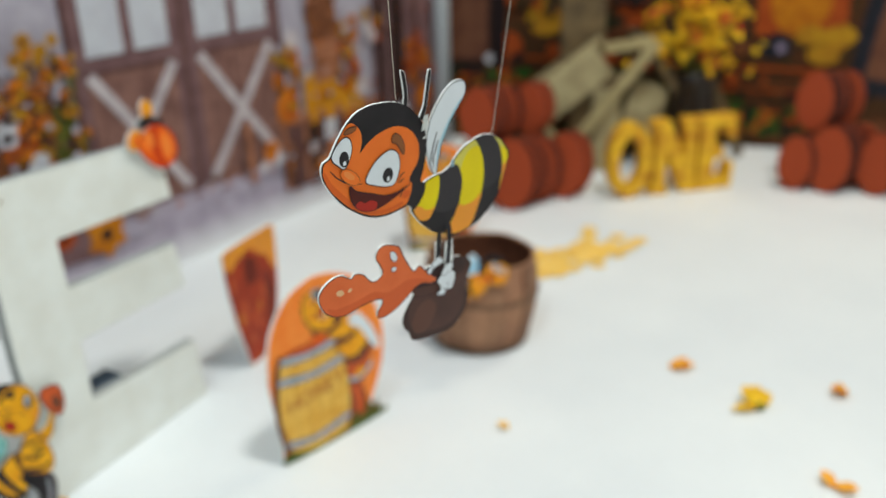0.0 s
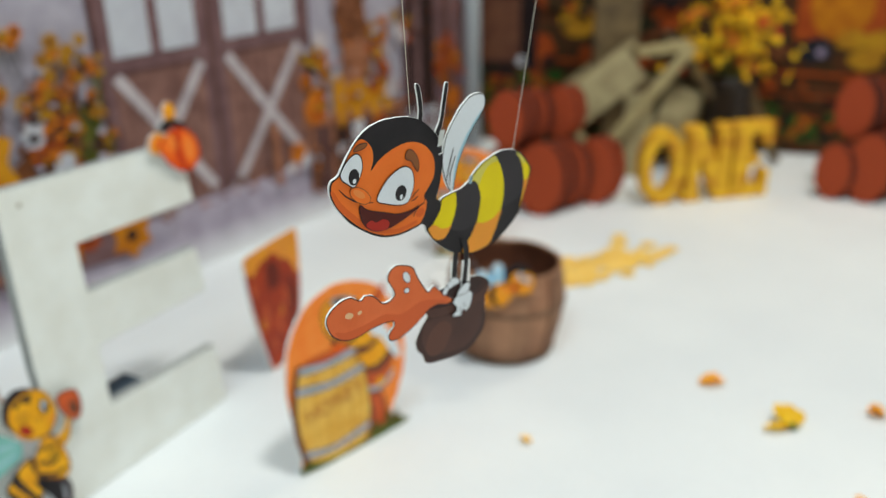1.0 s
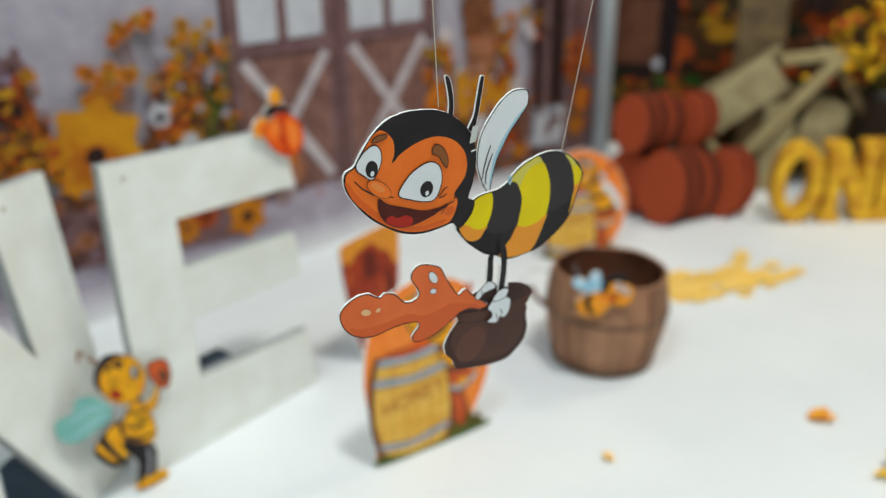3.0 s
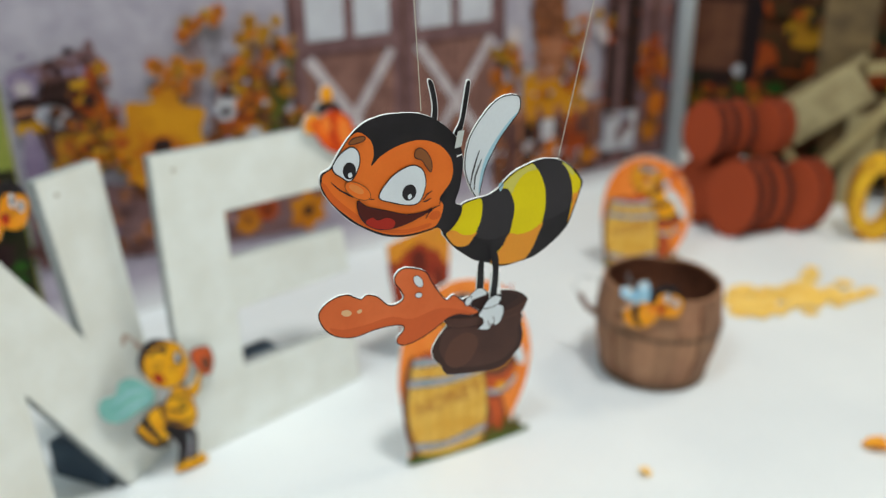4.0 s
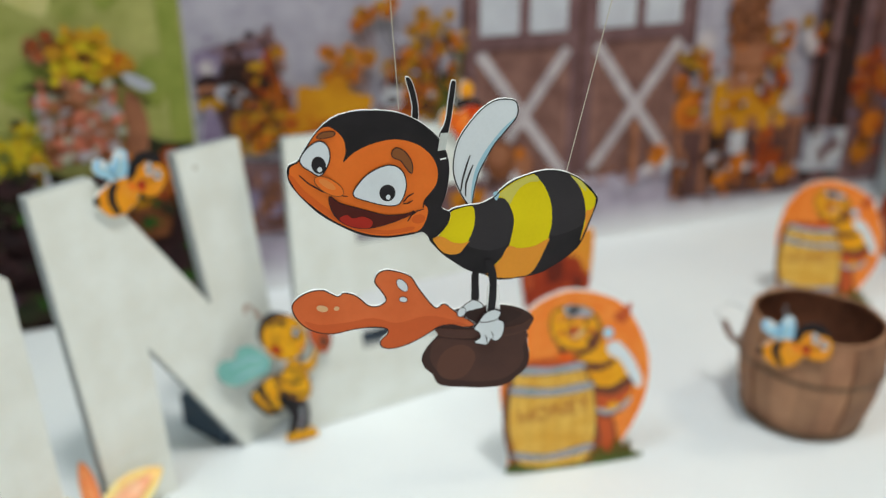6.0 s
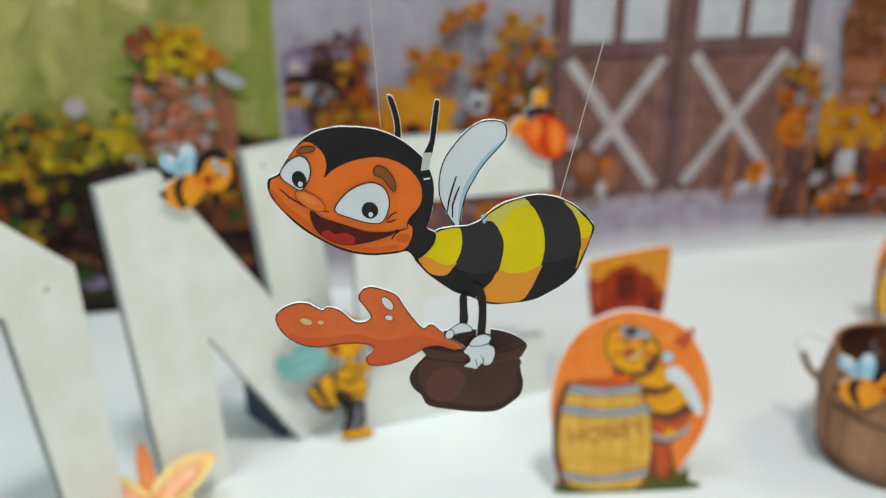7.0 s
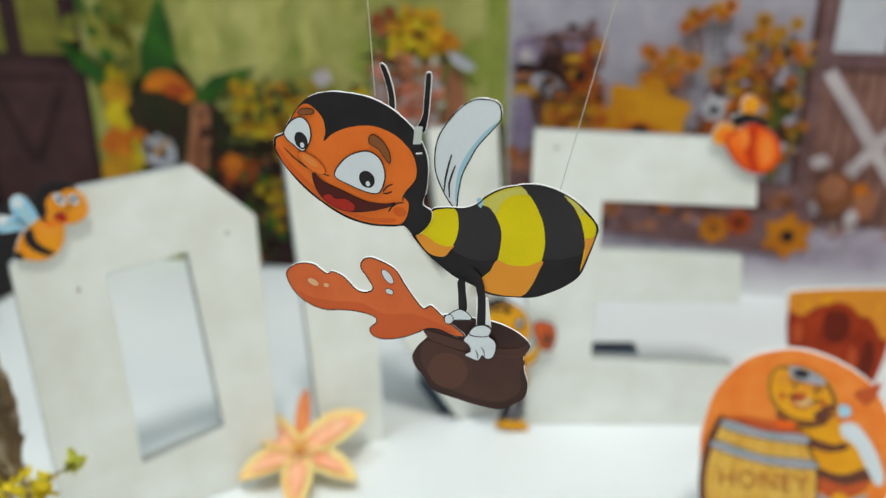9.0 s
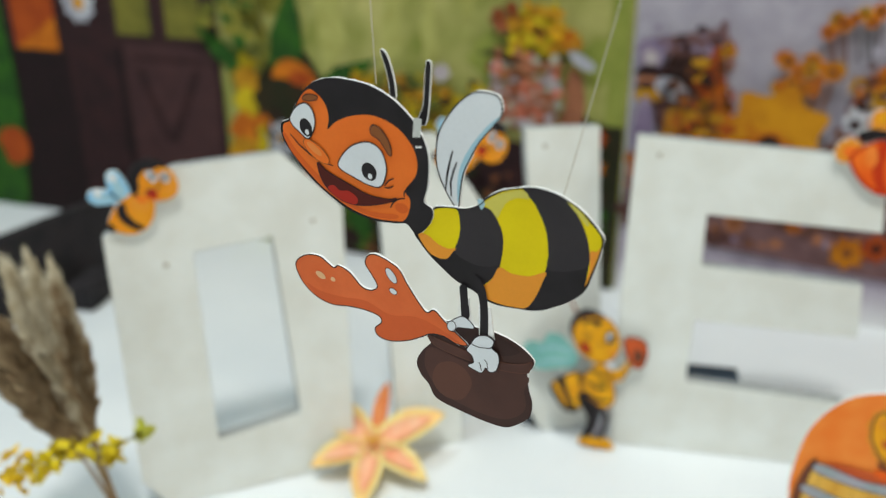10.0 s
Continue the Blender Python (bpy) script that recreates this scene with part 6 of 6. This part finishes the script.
def disc_mesh(r, t):
    bm = bmesh.new()
    bmesh.ops.create_cone(bm, cap_ends=True, segments=40, radius1=r, radius2=r, depth=t, matrix=Matrix.Rotation(radians(90), 4, "X"))
    bmesh.ops.bevel(bm, geom=[e for e in bm.edges if e.calc_face_angle(0) > 0.6], offset=t * 0.2, segments=2, affect="EDGES")
    return bm


STEPS = ((0.0, True), (0.6, True), (1.45, True), (3.2, False), (3.8, False))


def stack(x, y, turn, squash, rolls, label):
    """Rows of round boards facing the viewer, squashed to fit the camera's view, each a step to the side of and behind
    the one before.
    """
    top = holder("round_stack", Matrix.Translation((x, y, 0)) @ Matrix.Rotation(radians(turn), 4, "Z"))
    tagged(top, label, "stack", "rust round stacks")
    faces = {}
    for px, py, pz, r, n, step in rolls:
        for k, (along, dark) in enumerate(STEPS[:n]):
            # a darker disc behind each puts the gap's shade into the colour
            for key, material, dx, dy, s in (("disc", RUSTF, 0.0, 0.0, 1.0), ("gap_shade", RUST_GAP, 0.013 if dark else 0.004, 0.012, 1.005)):
                if key not in faces:
                    ob = part(key, disc_mesh(1.0, 0.14), material, top)
                    faces[key] = ob.data
                else:
                    ob = new(key, faces[key])
                    ob.parent = top
                rr = r * (1 - 0.02 * k) * s
                ob.matrix_basis = Matrix.Translation((px + step * along + dx, py + 0.03 * k + dy, pz - (r - r * (1 - 0.02 * k)))) @ Matrix.Rotation(radians(-14), 4, "Z") @ Matrix.Diagonal((rr * squash, 0.08, rr, 1))
    return top


stack(1.217, 0.975, -48, 0.64, ((0.004, 0.0, 0.094, 0.094, 5, 0.043), (-0.08, 0.06, 0.085, 0.085, 3, 0.036), (-0.08, 0.03, 0.238, 0.072, 5, 0.041)), "stack of rust-red round felt discs standing on the floor")
stack(1.842, 0.525, -67, 0.6, ((0.0, 0.0, 0.073, 0.073, 2, 0.03), (0.08, 0.0, 0.09, 0.09, 4, 0.024), (0.028, 0.04, 0.23, 0.077, 4, 0.024), (0.2, 0.02, 0.082, 0.082, 3, 0.034)), "second stack of rust-red round felt discs on floor")

# ---- yellow ONE letters ----
MOSS = mat("yellow_moss_letters", (252, 200, 44), rough=0.8, vary=0.3, scale=30, fine=200, bump=0.5, hue=(204, 136, 28))


def yellow_letter(name, bm, x, y, turn, label):
    ob = part(name, bm, MOSS)
    ob.matrix_world = Matrix.Translation((x, y, 0.0005)) @ Matrix.Rotation(radians(turn), 4, "Z")
    return tagged(ob, label, "letter", "yellow letters")


ONE_X, ONE_Y, ONE_T = 1.47, 0.815, -30
ux, uy = math.cos(radians(ONE_T)), math.sin(radians(ONE_T))
bm = bmesh.new()
rings = []
for a in (2 * math.pi * k / 36 for k in range(36)):
    c, s = math.cos(a), math.sin(a)
    rings.append([bm.verts.new(p) for p in ((0.06 * c, 0, 0.1 + 0.1 * s), (0.032 * c, 0, 0.1 + 0.066 * s), (0.032 * c, 0.04, 0.1 + 0.066 * s), (0.06 * c, 0.04, 0.1 + 0.1 * s))])
for a, b in zip(rings, rings[1:] + rings[:1]):
    for k in range(4):
        bm.faces.new((a[k], b[k], b[(k + 1) % 4], a[(k + 1) % 4]))
yellow_letter("yellow_letter_o", bm, ONE_X + 0.03 * ux, ONE_Y + 0.03 * uy, ONE_T, "mottled yellow letter O standing on the floor")
n_line = [(0, 0), (0.05, 0), (0.05, 0.02), (0.042, 0.025), (0.042, 0.12), (0.09, 0), (0.125, 0), (0.125, 0.18), (0.135, 0.182), (0.135, 0.2), (0.085, 0.2), (0.085, 0.182), (0.093, 0.178), (0.093, 0.09), (0.046, 0.2), (0, 0.2), (0, 0.182), (0.01, 0.178), (0.01, 0.025), (0, 0.02)]
yellow_letter("yellow_letter_n", slab(n_line, 0.04, 0.003), ONE_X + 0.09 * ux, ONE_Y + 0.09 * uy, ONE_T, "mottled yellow letter N standing on the floor")
e_line = [(0, 0), (0.115, 0), (0.118, 0.07), (0.1, 0.07), (0.09, 0.03), (0.06, 0.03), (0.06, 0.085), (0.085, 0.085), (0.085, 0.115), (0.06, 0.115), (0.06, 0.17), (0.09, 0.17), (0.1, 0.135), (0.118, 0.135), (0.115, 0.2), (0, 0.2), (0, 0.182), (0.014, 0.178), (0.014, 0.022), (0, 0.018)]
yellow_letter("yellow_letter_e", slab(e_line, 0.04, 0.003), ONE_X + 0.212 * ux, ONE_Y + 0.212 * uy, ONE_T, "mottled yellow letter E standing on the floor")

# ---- rustic wooden A-frame with vase and flowers ----
PLANK = mat("weathered_plank", (190, 176, 134), rough=0.8, vary=0.22, scale=14, fine=150, bump=0.4, hue=(148, 132, 96))
PLANKL = mat("pale_plank_edge", (190, 174, 128), rough=0.8, vary=0.18, scale=20, fine=150, bump=0.4, hue=(170, 154, 110))
PLANKD = mat("dark_plank", (128, 106, 72), rough=0.8, vary=0.2, scale=14, fine=150, bump=0.4, hue=(86, 70, 48))
frame_m = Matrix.Translation((1.62, 1.02, 0)) @ Matrix.Rotation(radians(-43), 4, "Z")
aframe = holder("wooden_hut", frame_m)
tagged(aframe, "rustic weathered wooden A-frame hut with sloping plank roof", "hut")


def plank(name, a, b, w, t, m=PLANK, dy=0.0, depth=0.2):
    """A board from a to b (x, z), running back by depth."""
    a, b = Vector((a[0], 0, a[1])), Vector((b[0], 0, b[1]))
    d = (b - a).normalized()
    nrm = Vector((-d.z, 0, d.x))
    bm = bmesh.new()
    rot = Matrix((( *d, 0), (0, 1, 0, 0), (*nrm, 0), (0, 0, 0, 1))).transposed()
    box(bm, (0, dy, -t), ((b - a).length, dy + depth, 0), Matrix.Translation(a) @ rot, bevel=0.002)
    return part(name, bm, m, aframe)


for k in range(4):
    # left roof slope, boards laid back one behind the other
    plank("roof_board", (-0.185 + 0.012 * k, 0.215), (0.01 + 0.012 * k, 0.375), 0.1, 0.012, PLANK, 0.055 * k, 0.052)
plank("roof_trim", (-0.07, 0.095), (0.15, 0.375), 0.1, 0.03, PLANKL, -0.035, 0.014)
plank("eave_trim", (-0.195, 0.235), (-0.085, 0.09), 0.1, 0.02, PLANKL, -0.03, 0.014)
plank("gable_board", (-0.178, 0.228), (-0.01, 0.36), 0.1, 0.10, PLANK, -0.015, 0.012)
for k in range(3):
    plank("roof_board", (0.145, 0.372), (0.30, 0.16), 0.1, 0.014, PLANKD, 0.07 * k, 0.067)
plank("roof_trim", (0.14, 0.375), (0.31, 0.13), 0.1, 0.02, PLANKD, -0.012, 0.012)
bm = bmesh.new()
box(bm, (0.0, -0.01, 0), (0.075, 0.012, 0.235), bevel=0.002)
part("front_post", bm, PLANK, aframe)
bm = bmesh.new()
box(bm, (0.095, 0.01, 0.1), (0.2, 0.022, 0.245), Matrix.Translation((0.15, 0, 0.17)) @ Matrix.Rotation(radians(14), 4, "Y") @ Matrix.Translation((-0.15, 0, -0.17)), bevel=0.002)
part("side_board", bm, PLANK, aframe)
# dark plank colour here puts the chimney's shade into the wood
bm = bmesh.new()
box(bm, (-0.085, 0.06, 0.30), (0.037, 0.085, 0.72), bevel=0.003)
part("chimney_post", bm, PLANKD, aframe)
bm = bmesh.new()
box(bm, (0.02, -0.02, 0.345), (0.165, 0.0, 0.372), Matrix.Translation((0.09, 0, 0.36)) @ Matrix.Rotation(radians(-8), 4, "Y") @ Matrix.Translation((-0.09, 0, -0.36)), bevel=0.002)
part("cross_rail", bm, PLANKL, aframe)
bm = bmesh.new()
box(bm, (-0.04, 0.15, 0), (0.28, 0.16, 0.25))
part("back_board", bm, PLANKD, aframe)

VASE = mat("dark_vase_glaze", (44, 34, 26), rough=0.35, vary=0.15, scale=30)
FLW = [mat("dried_flower_yellow", (240, 180, 14), rough=0.8, vary=0.15, scale=60), mat("dried_flower_gold", (246, 196, 24), rough=0.8, vary=0.15, scale=60), mat("dried_flower_red", (206, 64, 30), rough=0.8, vary=0.15, scale=60)]
STEMG = mat("dry_stem", (120, 110, 48), rough=0.8)
vase = holder("flower_vase", Matrix.Translation((1.84, 0.84, 0.0)))
tagged(vase, "dark vase of yellow and red dried flowers behind letters", "vase")
bm = bmesh.new()
prof = ((0.0, 0.0), (0.05, 0.0), (0.06, 0.04), (0.066, 0.12), (0.062, 0.2), (0.056, 0.25), (0.066, 0.28), (0.06, 0.28), (0.05, 0.25), (0.0, 0.24))
rings = [[bm.verts.new((r * math.cos(a), r * math.sin(a), z)) for a in (2 * math.pi * k / 24 for k in range(24))] for r, z in prof[1:-1]]
for a, b in zip(rings, rings[1:]):
    for k in range(24):
        bm.faces.new((a[k], a[(k + 1) % 24], b[(k + 1) % 24], b[k]))
bm.faces.new(rings[0])
part("vase_body", bm, VASE, vase, smooth=True)
rng = random.Random(31)
stems = bmesh.new()
heads = [bmesh.new() for _ in FLW]
for k in range(250):
    a, lean = rng.uniform(0, 2 * math.pi), abs(rng.gauss(0, 0.55))
    long = rng.uniform(0.09, 0.24)
    tip = Vector((math.sin(lean) * math.cos(a), math.sin(lean) * math.sin(a), math.cos(lean))) * long + Vector((0, 0, 0.25))
    base = Vector((0.015 * math.cos(a), 0.015 * math.sin(a), 0.26))
    if k % 2 == 0:
        tube([base, base.lerp(tip, 0.5) + Vector((0, 0, 0.01)), tip], 0.0014, 4, stems)
    which = 2 if rng.random() < 0.16 + 0.5 * max(0, tip.z - 0.44) else rng.choice((0, 1))
    for j in range(rng.choice((2, 3))):
        q = tip + Vector([rng.uniform(-0.014, 0.014) for _ in range(3)])
        bmesh.ops.create_icosphere(heads[which], subdivisions=1, radius=rng.uniform(0.007, 0.014), matrix=Matrix.Translation(q) @ Euler([rng.uniform(0, 3) for _ in range(3)]).to_matrix().to_4x4() @ Matrix.Diagonal((1, 0.8, 0.55, 1)))
tagged(part("flower_stem", stems, STEMG, vase), kind="stuff")
for h, m in zip(heads, FLW):
    tagged(part("flower_head", h, m, vase), kind="stuff")
bm = bmesh.new()
box(bm, (-0.012, -0.008, 0), (0.012, 0.008, 0.3), Matrix.Rotation(radians(-62), 4, "Z") @ Matrix.Rotation(radians(-24), 4, "Y"), bevel=0.002)
# slanting prop beside the vase
tagged(part("wooden_prop", bm, PLANKD), "thin dark wooden prop leaning beside the vase", "prop").matrix_world = Matrix.Translation((2.02, 0.77, 0.005))

# ---- pampas grass with small yellow flowers in the foreground ----
PAMPAS = mat("pampas_plume", (160, 138, 106), rough=0.9, vary=0.2, scale=60, fine=300, hue=(122, 98, 70))
PAMPASL = mat("pampas_plume_pale", (206, 196, 172), rough=0.9, vary=0.2, scale=60, fine=300, hue=(176, 160, 130))
SPRIG = mat("sprig_yellow", (232, 210, 30), rough=0.7, vary=0.15, scale=80, hue=(210, 180, 20))
SPRIGG = mat("sprig_green_yellow", (190, 190, 60), rough=0.7, vary=0.15, scale=80)
SPRIGO = mat("sprig_gold", (236, 194, 26), rough=0.7, vary=0.15, scale=80)
pamp = holder("pampas_bunch", Matrix.Translation((-0.385, 0.09, 0.0)))
tagged(pamp, "dry beige pampas grass bunch with small yellow sprigs", "dried grass")
rng = random.Random(7)
for base, tip, m, wide in (((-0.076, 0.031, 0.183), (-0.192, 0.052, 0.345), PAMPASL, 0.024), ((-0.078, 0.031, 0.185), (-0.174, 0.064, 0.346), PAMPASL, 0.022), ((-0.076, 0.033, 0.185), (-0.152, 0.073, 0.338), PAMPASL, 0.02), ((-0.074, 0.033, 0.18), (-0.137, 0.063, 0.316), PAMPAS, 0.022), ((-0.08, 0.028, 0.18), (-0.185, 0.023, 0.30), PAMPAS, 0.026), ((-0.085, 0.02, 0.178), (-0.19, 0.01, 0.265), PAMPAS, 0.02)):
    a, b = Vector(base), Vector(tip)
    stem = part("stalk", tube([a * 0 + Vector((0.0, 0.02, 0.0)), Vector((-0.04, 0.024, 0.11)), a, a.lerp(b, 0.5), b], lambda t: 0.003 - 0.002 * t, 6), PAMPAS, pamp)
    bm = bmesh.new()
    d = (b - a).normalized()
    for _ in range(700):
        t = rng.random() ** 0.8
        p = a.lerp(b, 0.05 + 0.95 * t)
        out = Vector([rng.gauss(0, 1) for _ in range(3)])
        out = (out - out.dot(d) * d).normalized()
        w = wide * math.sin(math.pi * (0.12 + 0.82 * t)) * rng.uniform(0.4, 1.0)
        q = p + out * w + d * rng.uniform(0.02, 0.05)
        side = d.cross(out) * rng.uniform(0.0007, 0.0016)
        mid = p.lerp(q, 0.6) + out * w * 0.25
        v = [bm.verts.new(x) for x in (p - side, p + side, mid + side * 1.4, q, mid - side * 1.4)]
        bm.faces.new(v)
    tagged(part("plume", bm, m, stem), kind="stuff")
for cx, cy, cz, n, spread, m in ((-0.146, -0.019, 0.161, 26, 0.018, SPRIGO), (-0.123, -0.003, 0.167, 22, 0.015, SPRIG), (-0.113, 0.009, 0.178, 18, 0.012, SPRIG), (-0.096, 0.023, 0.187, 20, 0.013, SPRIG), (-0.069, 0.037, 0.186, 28, 0.015, SPRIG), (-0.038, 0.063, 0.201, 10, 0.01, SPRIGG)):
    bm = bmesh.new()
    for _ in range(n):
        q = Vector((cx, cy, cz)) + Vector([rng.gauss(0, spread * 0.55) for _ in range(3)])
        petal_mesh(bm, Matrix.Translation(q) @ Euler([rng.uniform(0, 6) for _ in range(3)]).to_matrix().to_4x4(), 0.014, 0.013, 0.005, 0, 3, 4)
    tagged(part("sprig_flower", bm, m, pamp), kind="stuff")
part("sprig_stem", tube([(-0.16, -0.03, 0.155), (-0.123, -0.003, 0.165), (-0.096, 0.023, 0.185), (-0.069, 0.037, 0.184), (-0.03, 0.067, 0.203)], 0.0012, 5), STEMG, pamp)
